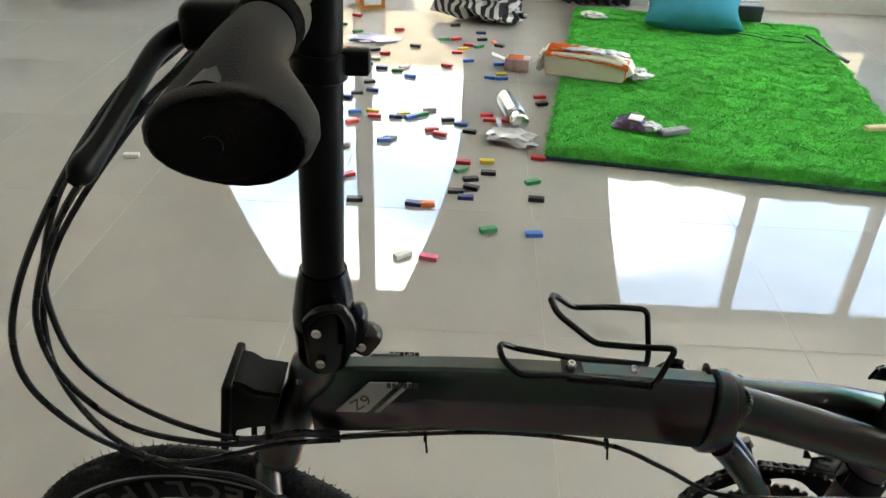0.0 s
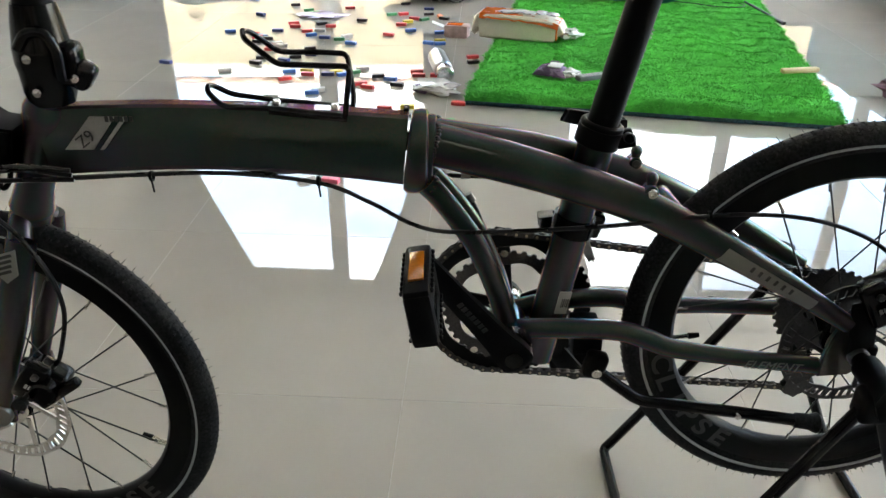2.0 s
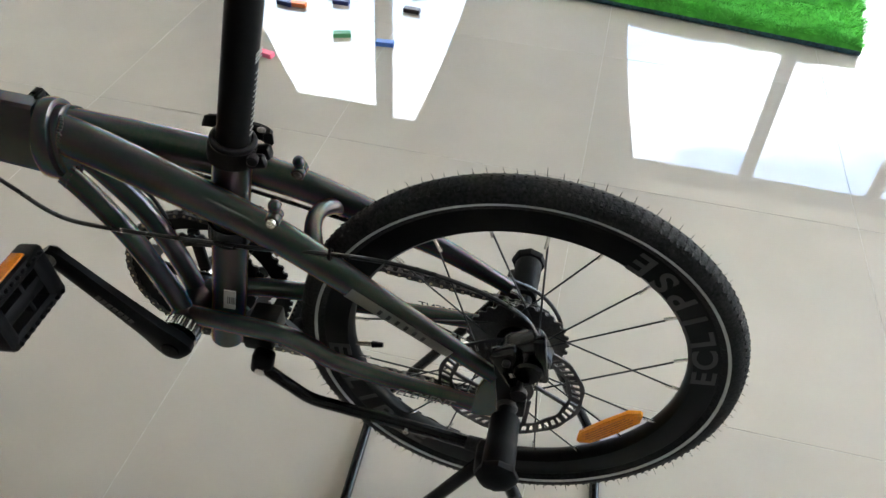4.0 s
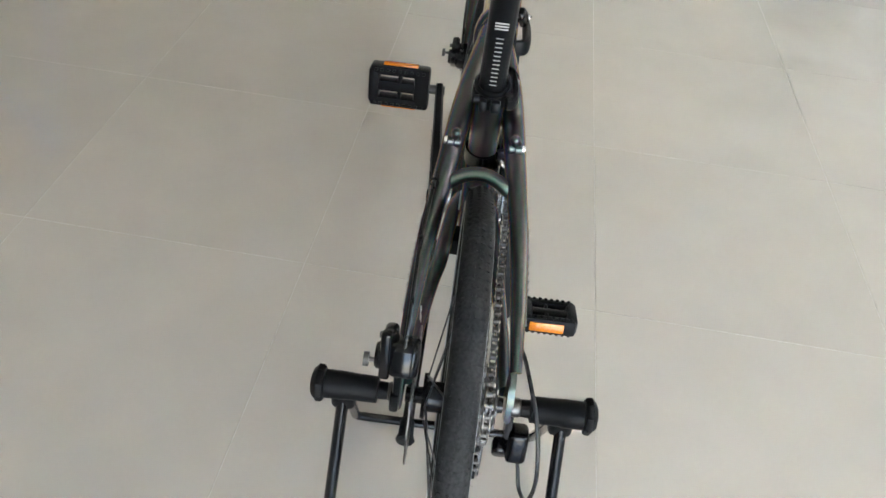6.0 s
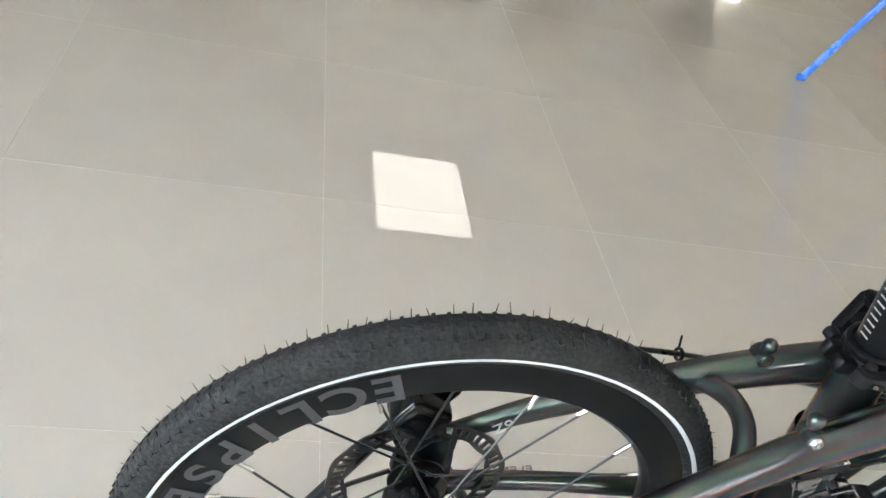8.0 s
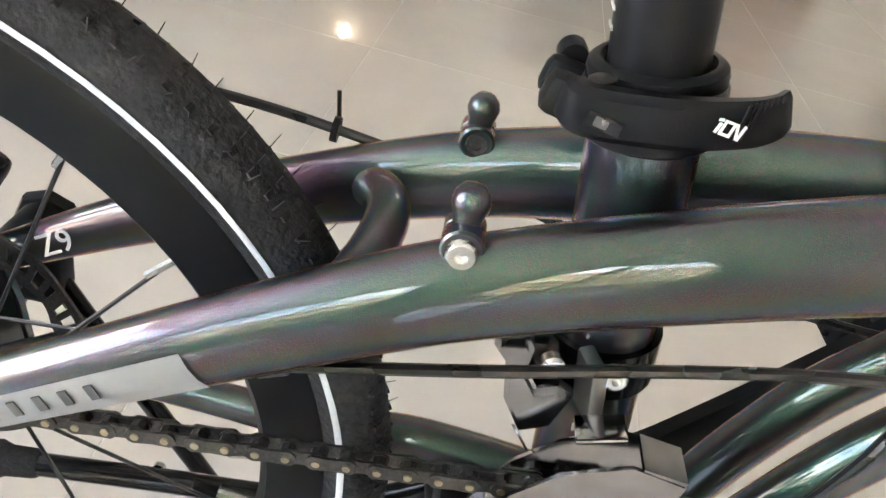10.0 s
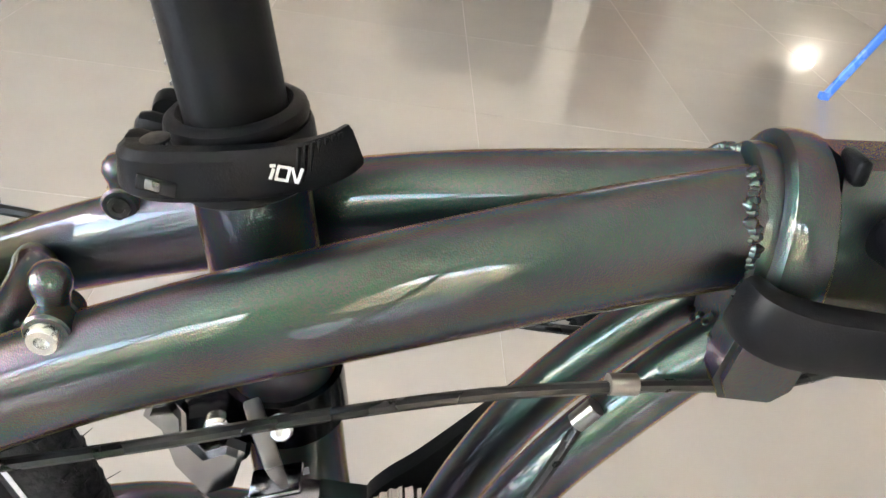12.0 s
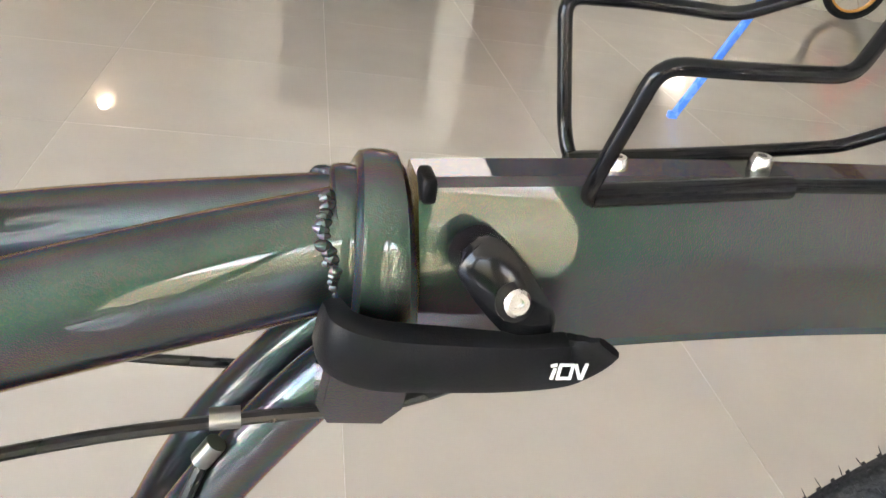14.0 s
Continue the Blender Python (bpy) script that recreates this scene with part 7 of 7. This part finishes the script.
part("body", lathe(bmesh.new(), [(0, 0.036), (0.006, 0.043), (0.13, 0.043), (0.15, 0.036), (0.155, 0.026)], (-0.08, 0, 0), (1, 0, 0), 28), BLUE_PLASTIC, bottle)
part("cap", lathe(bmesh.new(), [(0.155, 0.027), (0.16, 0.032), (0.195, 0.032), (0.20, 0.027)], (-0.08, 0, 0), (1, 0, 0), 28), mat("dark_teal_plastic", (0.01, 0.10, 0.13), rough=0.4), bottle)
loose("blue_bag", crumple(bmesh.new(), (0.36, 0.22, 0.10), 7.4, rough=0.7), mat("blue_plastic_film", (0.02, 0.22, 0.50), rough=0.3, spec=0.5, stain=0.2, stain_scale=18), "crumpled bright blue plastic bag on the tiles", "plastic bag", pose(1.68, 2.52, 0, 0, 0, 10))

daybed = thing("daybed", "wooden daybed draped with a turquoise cover", "daybed")
COVER = mat("turquoise_cover", (0.03, 0.28, 0.36), rough=0.8, spec=0.2, grain=0.1, grain_scale=300, stain=0.1, stain_scale=5, bump=0.2, bump_scale=300)
bm = bmesh.new()
g = []
for i in range(41):
    y = 1.96 + 2.0 * i / 40
    w = 0.018 * math.sin(i * 1.3) + 0.010 * math.sin(i * 2.9)
    col = [(2.95, y, 0.44), (1.80, y, 0.445), (1.765 + w * 0.3, y, 0.43), (1.755 + w * 0.6, y, 0.32), (1.745 + w, y, 0.20), (1.735 + w * 1.4, y, 0.05 + (0.10 if i > 14 else 0.0))]
    g.append([bm.verts.new(c) for c in col])
for i in range(40):
    for j in range(5):
        bm.faces.new((g[i][j], g[i + 1][j], g[i + 1][j + 1], g[i][j + 1]))
bmesh.ops.solidify(bm, geom=bm.faces[:], thickness=0.006)
part("cover", bm, COVER, daybed, "turquoise draped cover")
part("mattress", slab(bmesh.new(), 1.80, 2.93, 1.98, 3.95, 0.26, 0.43, 0.03), TEAL, daybed)
part("rail", slab(bmesh.new(), 1.80, 2.93, 1.98, 3.95, 0.20, 0.258, 0.006), WOOD_BROWN, daybed)
for x in (1.84, 2.88):
    for y in (2.03, 2.75, 3.90):
        part("leg", rod(bmesh.new(), (x, y, 0.0), (x, y, 0.20), 0.018, 12, 0.026), WOOD_BROWN, daybed)


# ---- the back of the room ----
CABINET_DARK = mat("dark_brown_laminate", (0.030, 0.024, 0.020), rough=0.4, grain=0.15, grain_scale=25, stain=0.12, stain_scale=5)
PLASTER_WHITE = mat("white_pillar_paint", (0.88, 0.87, 0.84), rough=0.6, stain=0.04, stain_scale=2)
S0 = V0 + 0.002


def panel_door(u0, u1, label, name):
    d = thing(name, label, "door", m=ROOM)
    tagged(d, kind="structure")
    bm = bmesh.new()
    slab(bm, u0 - 0.07, u0, S0, S0 + 0.05, 0, 2.12, 0.004)
    slab(bm, u1, u1 + 0.07, S0, S0 + 0.05, 0, 2.12, 0.004)
    slab(bm, u0, u1, S0, S0 + 0.05, 2.05, 2.12, 0.004)
    part("door_frame", bm, WOOD_BROWN, d, smooth=False)
    leaf = part("door_leaf", slab(bmesh.new(), u0 + 0.004, u1 - 0.004, S0, S0 + 0.035, 0.006, 2.045, 0.003), WOOD_BROWN, d, smooth=False)
    for z0, z1 in ((0.18, 0.95), (1.08, 1.92)):
        part("panel", slab(bmesh.new(), u0 + 0.12, u1 - 0.12, S0 + 0.035, S0 + 0.047, z0, z1, 0.006), WOOD_BROWN, leaf, smooth=False)
    part("door_handle", rod(bmesh.new(), (u1 - 0.07, S0 + 0.06, 1.0), (u1 - 0.18, S0 + 0.06, 1.0), 0.009), STEEL, leaf)


bm = slab(bmesh.new(), U0 + 0.002, U0 + 0.035, -0.30, 0.95, 0.0, 2.2, 0.004)
structure("trim", bm, SKIRTING, "flush beige panelling between two papered stretches", "wall panel")
# added white slabs stand in for bright lines mirrored in the tiles
for z in (0.62, 0.86, 1.12):
    bm = slab(bmesh.new(), U0 + 0.002, U0 + 0.20, 1.05, 1.55, z, z + 0.022, 0.003)
    ob = part("wall_shelf", bm, PLASTER_WHITE, None, "narrow white slab on the papered wall, standing in for a bright line")
    ob.matrix_basis = ROOM
    tagged(ob, category="shelf", group="wall shelves")
panel_door(-2.10, -1.52, "reddish-brown panelled wooden door in the back wall", "door_2")
bm = slab(bmesh.new(), -1.39, -1.075, S0, S0 + 0.30, 0, HIGH - 0.002, 0.006)
structure("pillar", bm, PLASTER_WHITE, "white painted pillar on the back wall", "pillar")


def cupboard(name, label, u0, u1, high, material):
    """A two-door cupboard against the back wall."""
    c = thing(name, label, "cupboard", m=ROOM)
    part("carcass", slab(bmesh.new(), u0, u1, S0, S0 + 0.34, 0.0, high, 0.004), material, c, smooth=False)
    mid = (u0 + u1) / 2
    for a, b in ((u0 + 0.01, mid - 0.003), (mid + 0.003, u1 - 0.01)):
        d = part("cupboard_door", slab(bmesh.new(), a, b, S0 + 0.342, S0 + 0.36, 0.06, high - 0.03, 0.004), material, c, smooth=False)
        part("knob", rod(bmesh.new(), (mid + (0.03 if a > mid else -0.03), S0 + 0.36, high * 0.55), (mid + (0.03 if a > mid else -0.03), S0 + 0.38, high * 0.55), 0.01), STEEL, d)


TAN_LAMINATE = mat("tan_laminate", (0.42, 0.33, 0.24), rough=0.4, grain=0.1, grain_scale=25, stain=0.08, stain_scale=4)
cupboard("tall_cupboard", "tall taupe laminate cupboard reaching almost to the ceiling", 0.875, 2.115, 2.62, TAN_LAMINATE)

shelf = thing("display_cabinet", "tall dark brown cabinet with shelves and jars on top", "cabinet", m=ROOM @ pose(-0.42, S0 + 0.19, 0) @ Matrix.Diagonal((0.845, 1, 1.23, 1)))
bm = bmesh.new()
for x in (-0.74, -0.25, 0.25, 0.74):
    slab(bm, x - 0.01, x + 0.01, -0.18, 0.18, 0.0, 1.38, 0.002)
part("upright", bm, CABINET_DARK, shelf, smooth=False)
for z in (0.05, 0.36, 0.68, 1.00, 1.37):
    part("shelf", slab(bmesh.new(), -0.76, 0.76, -0.18, 0.18, z - 0.011, z + 0.011, 0.002), CABINET_DARK, shelf, smooth=False)
part("back_panel", slab(bmesh.new(), -0.75, 0.75, -0.185, -0.175, 0.04, 1.37), CABINET_DARK, shelf, smooth=False)
for x in (-0.5, 0.0, 0.5):
    leaf = part("cabinet_door", slab(bmesh.new(), x - 0.235, x + 0.235, 0.182, 0.198, 0.07, 0.99, 0.003), CABINET_DARK, shelf, smooth=False)
    for dx in (-0.10, 0.12):
        part("handle", slab(bmesh.new(), x + dx - 0.011, x + dx + 0.011, 0.198, 0.214, 0.62, 0.72, 0.003), PLASTER_WHITE, leaf, "pale bar handle", smooth=False)
for k, (x, r, h) in enumerate(((-0.62, 0.07, 0.16), (-0.42, 0.06, 0.12), (-0.24, 0.05, 0.19), (-0.02, 0.09, 0.13), (0.22, 0.08, 0.15), (0.45, 0.06, 0.12), (0.64, 0.05, 0.16))):
    bm = lathe(bmesh.new(), [(0, r * 0.7), (h * 0.2, r), (h * 0.6, r * 0.95), (h * 0.8, r * 0.5), (h * 0.95, r * 0.55), (h, r * 0.5)], (0, 0, 0), (0, 0, 1), 20)
    ob = part("storage_jar", bm, CABINET_DARK, None, "dark storage jar standing on the cabinet")
    ob.matrix_basis = ROOM @ pose(-0.42 + 0.845 * x, S0 + 0.19, 1.701)
    tagged(ob, category="jar", group="jars on the cabinet")

# dark garments on a wall hook
bm = bmesh.new()
g = []
for i in range(15):
    row = []
    for j in range(11):
        t = j / 10
        w = 0.14 + 0.16 * math.sin(math.pi * min(1, 0.25 + 0.75 * t))
        row.append(bm.verts.new((w * (i / 7 - 1), 0.05 + 0.03 * math.sin(i * 1.7 + j * 0.4) * t + 0.02 * noise.noise(Vector((i * 0.5, j * 0.5, 2))), 2.30 - 1.02 * t + 0.05 * math.sin(i * 0.9) * t)))
    g.append(row)
for i in range(14):
    for j in range(10):
        bm.faces.new((g[i][j], g[i + 1][j], g[i + 1][j + 1], g[i][j + 1]))
bmesh.ops.solidify(bm, geom=bm.faces[:], thickness=0.03)
garment = thing("hanging_coat", "dark coat hanging on a hook on the back wall", "coat", m=ROOM @ pose(-3.28, V0 + 0.01, 0))
part("cloth", bm, CURTAIN, garment)
part("hook", rod(bmesh.new(), (0, -0.008, 2.31), (0, 0.07, 2.32), 0.008), STEEL, garment)

# lit globe lamps and the ceiling light
GLOBE = bpy.data.materials.new("lit_globe")
GLOBE.use_nodes = True
gb = GLOBE.node_tree.nodes["Principled BSDF"]
gb.inputs["Emission Color"].default_value = (1.0, 0.98, 0.95, 1)
gb.inputs["Emission Strength"].default_value = 2.0
globe_profile = [(-0.05, 0.005), (-0.035, 0.035), (0, 0.05), (0.035, 0.035), (0.05, 0.005)]
lamp = thing("floor_lamp", "slim floor lamp with a lit globe", "floor lamp", m=ROOM @ pose(1.68, -6.70, 0))
part("base", lathe(bmesh.new(), [(0, 0.11), (0.012, 0.11), (0.018, 0.10), (0.020, 0.012)], (0, 0, 0), (0, 0, 1), 28), STEEL, lamp)
part("pole", rod(bmesh.new(), (0, 0, 0.018), (0, 0, 1.79), 0.008), STEEL, lamp)
part("globe", lathe(bmesh.new(), globe_profile, (0, 0, 1.835), (0, 0, 1), 20), GLOBE, lamp, "lit white globe")
lamp = thing("wall_lamp", "small lit globe lamp low on the back wall", "wall lamp", m=ROOM @ pose(-3.60, V0 + 0.002, 1.20, 0, 0, 90))
part("globe", lathe(bmesh.new(), [(0.95 * h, 0.95 * r) for h, r in globe_profile], (0.095, 0, 0), (0, 0, 1), 20), GLOBE, lamp, "lit white globe")
part("bracket", rod(bmesh.new(), (0.0, 0, 0), (0.04, 0, 0), 0.015), STEEL, lamp)
panel = thing("ceiling_light", "flat white rectangular ceiling light, softly lit", "ceiling light", m=ROOM @ pose(-0.60, -5.33, HIGH))
DIFFUSER = bpy.data.materials.new("lit_diffuser")
DIFFUSER.use_nodes = True
gb = DIFFUSER.node_tree.nodes["Principled BSDF"]
gb.inputs["Emission Color"].default_value = (1.0, 0.98, 0.95, 1)
gb.inputs["Emission Strength"].default_value = 0.17
part("diffuser", slab(bmesh.new(), -0.40, 0.40, -0.56, 0.56, -0.032, -0.004, 0.004), DIFFUSER, panel, smooth=False)
bm = bmesh.new()
for a, b, cc, d in ((-0.47, -0.401, -0.66, 0.66), (0.401, 0.47, -0.66, 0.66), (-0.40, 0.40, -0.66, -0.561), (-0.40, 0.40, 0.561, 0.66)):
    slab(bm, a, b, cc, d, -0.042, -0.002, 0.003)
part("light_frame", bm, WOOD_BROWN, panel, smooth=False)

# drying rack of blue tube, and a child's red bicycle beside it
BLUE_TUBE = mat("blue_enamel", (0.05, 0.20, 0.72), rough=0.25, spec=0.6, stain=0.1, stain_scale=20, coat=0.6)
rack = thing("clothes_stand", "folded A-frame clothes stand of bright blue enamelled bar", "clothes stand")
RX, RY = -1.756, -1.93
for a, b in (((RX, RY, 0.0), (RX - 0.52, RY, 1.14)), ((RX - 1.04, RY, 0.0), (RX - 0.53, RY, 1.14))):
    a, b = Vector(a), Vector(b)
    d = b - a
    tilt = math.degrees(math.atan2(d.x, d.z))
    mid = (a + b) / 2
    part("leg", rbox(bmesh.new(), (0.026, 0.016, d.length - 0.012), pose(mid.x, mid.y, mid.z, 0, tilt, 0), 0.004, 3), BLUE_TUBE, rack)
    part("foot_cap", rbox(bmesh.new(), (0.032, 0.022, 0.024), pose(a.x, a.y, 0.0122), 0.004, 3), BLUE_TUBE, rack)
part("brace", rod(bmesh.new(), (RX - 0.24, RY, 0.52), (RX - 0.80, RY, 0.52), 0.006, 10), STEEL, rack)
part("top_bar", rod(bmesh.new(), (RX - 0.38, RY, 1.14), (RX - 0.68, RY, 1.14), 0.014, 12), BLUE_TUBE, rack)

tree = thing("drying_stand", "tall blue-grey A-frame drying stand with drooping arms", "drying stand", m=ROOM)
GREY_BLUE = mat("grey_blue_enamel", (0.22, 0.26, 0.42), rough=0.35, stain=0.1, stain_scale=20)
for foot in (-1.39, -2.66):
    part("leg", rod(bmesh.new(), (foot, -5.8, 0.0), (-2.02, -5.8 + (0.012 if foot > -2 else -0.012), 1.75), 0.013, 12), GREY_BLUE, tree)
for k in range(5):
    a = 2 * math.pi * k / 5 + 0.3
    part("arm", rod(bmesh.new(), (-2.02, -5.8, 1.73), (-2.02 + 0.30 * math.cos(a), -5.8 + 0.30 * math.sin(a), 1.63), 0.006, 8), GREY_BLUE, tree)

kid = thing("childs_bicycle", "small red children's bicycle leaning on its stand", "bicycle", m=pose(-4.02, -4.10, 0, 0, 0, -15) @ Matrix.Diagonal((1.3, 1.3, 1.3, 1)))
RED_PAINT = mat("red_paint", (0.62, 0.02, 0.025), rough=0.25, spec=0.6, stain=0.1, stain_scale=15, coat=0.6)
RIM_AMBER = mat("amber_rim", (0.55, 0.26, 0.05), rough=0.4, stain=0.2, stain_scale=20)
for x, nm in ((0.0, "front_wheel"), (-0.62, "rear_wheel")):
    w = part(nm, lathe(bmesh.new(), [(-0.012, 0.118), (0.012, 0.118), (0.010, 0.106), (-0.010, 0.106)], (x, 0, 0.152), (0, 1, 0), 40, closed=True), RIM_AMBER, kid)
    bm = lathe(bmesh.new(), [(-0.014, 0.116), (-0.022, 0.132), (-0.014, 0.147), (0, 0.152), (0.014, 0.147), (0.022, 0.132), (0.014, 0.116)], (x, 0, 0.152), (0, 1, 0), 48, closed=True)
    part("tyre", bm, RUBBER, w)
    for k in range(12):
        a = math.pi * k / 6
        part("spoke", rod(bmesh.new(), (x, 0.012 * (-1) ** k, 0.152), (x + 0.107 * math.cos(a), 0, 0.152 + 0.107 * math.sin(a)), 0.0012, 6), STEEL, w)
    part("hub", rod(bmesh.new(), (x, -0.05, 0.152), (x, 0.05, 0.152), 0.014, 12), BLACK_PLASTIC, w)
for s in (-1, 1):
    part("fork_leg", tube(bmesh.new(), [(0.0, s * 0.045, 0.152), (-0.05, s * 0.045, 0.32), (-0.07, s * 0.02, 0.36)], 0.011, n=10), RED_PAINT, kid)
    part("chain_stay", tube(bmesh.new(), [(-0.62, s * 0.05, 0.152), (-0.30, s * 0.03, 0.16)], 0.010, n=10), RED_PAINT, kid)
    part("seat_stay", tube(bmesh.new(), [(-0.62, s * 0.05, 0.152), (-0.40, s * 0.02, 0.38)], 0.009, n=10), RED_PAINT, kid)
    part("handlebar", tube(bmesh.new(), [(-0.12, 0, 0.56), (-0.12, s * 0.12, 0.60), (-0.15, s * 0.24, 0.60)], 0.011, n=10), RED_PAINT, kid)
part("head_tube", rod(bmesh.new(), (-0.065, 0, 0.34), (-0.12, 0, 0.56), 0.017, 14), RED_PAINT, kid)
part("main_tube", tube(bmesh.new(), [(-0.085, 0, 0.42), (-0.20, 0, 0.30), (-0.32, 0, 0.17)], 0.020, n=14), RED_PAINT, kid)
part("seat_tube", rod(bmesh.new(), (-0.32, 0, 0.16), (-0.42, 0, 0.47), 0.015, 14), RED_PAINT, kid)
bm = bmesh.new()
swept_solid(bm, [(-0.30, 0, 0.50, 0.02, 0.012), (-0.40, 0, 0.50, 0.04, 0.02), (-0.50, 0, 0.505, 0.075, 0.025), (-0.53, 0, 0.505, 0.05, 0.02)], (0, 1, 0), ellipse(1, 1, 16))
part("saddle", bm, BLACK_PLASTIC, kid)


# ---- floor tiles ----
def tiles():
    gap = 0.0013
    me = None
    for i in range(-11, 8):
        for j in range(-12, 7):
            y0, y1 = max(j * TILE_SIZE, V0), min((j + 1) * TILE_SIZE, V1)
            x0, x1 = max(i * TILE_SIZE, BAY_U if y1 < -0.5 else U0), min((i + 1) * TILE_SIZE, U1)
            if x1 - x0 < 0.02 or y1 - y0 < 0.02:
                continue
            full = x1 - x0 > TILE_SIZE - 0.001 and y1 - y0 > TILE_SIZE - 0.001
            if not full or me is None:
                bm = rbox(bmesh.new(), (x1 - x0 - gap, y1 - y0 - gap, 0.010), pose(0, 0, -0.005), 0.0004, 1)
                data = bpy.data.meshes.new("tile")
                bm.to_mesh(data)
                bm.free()
                data.materials.append(TILE)
                if full:
                    me = data
            else:
                data = me
            ob = new("tile", data)
            ob.parent = floor
            ob.matrix_basis = Matrix.Translation(((x0 + x1) / 2, (y0 + y1) / 2, 0))


tiles()
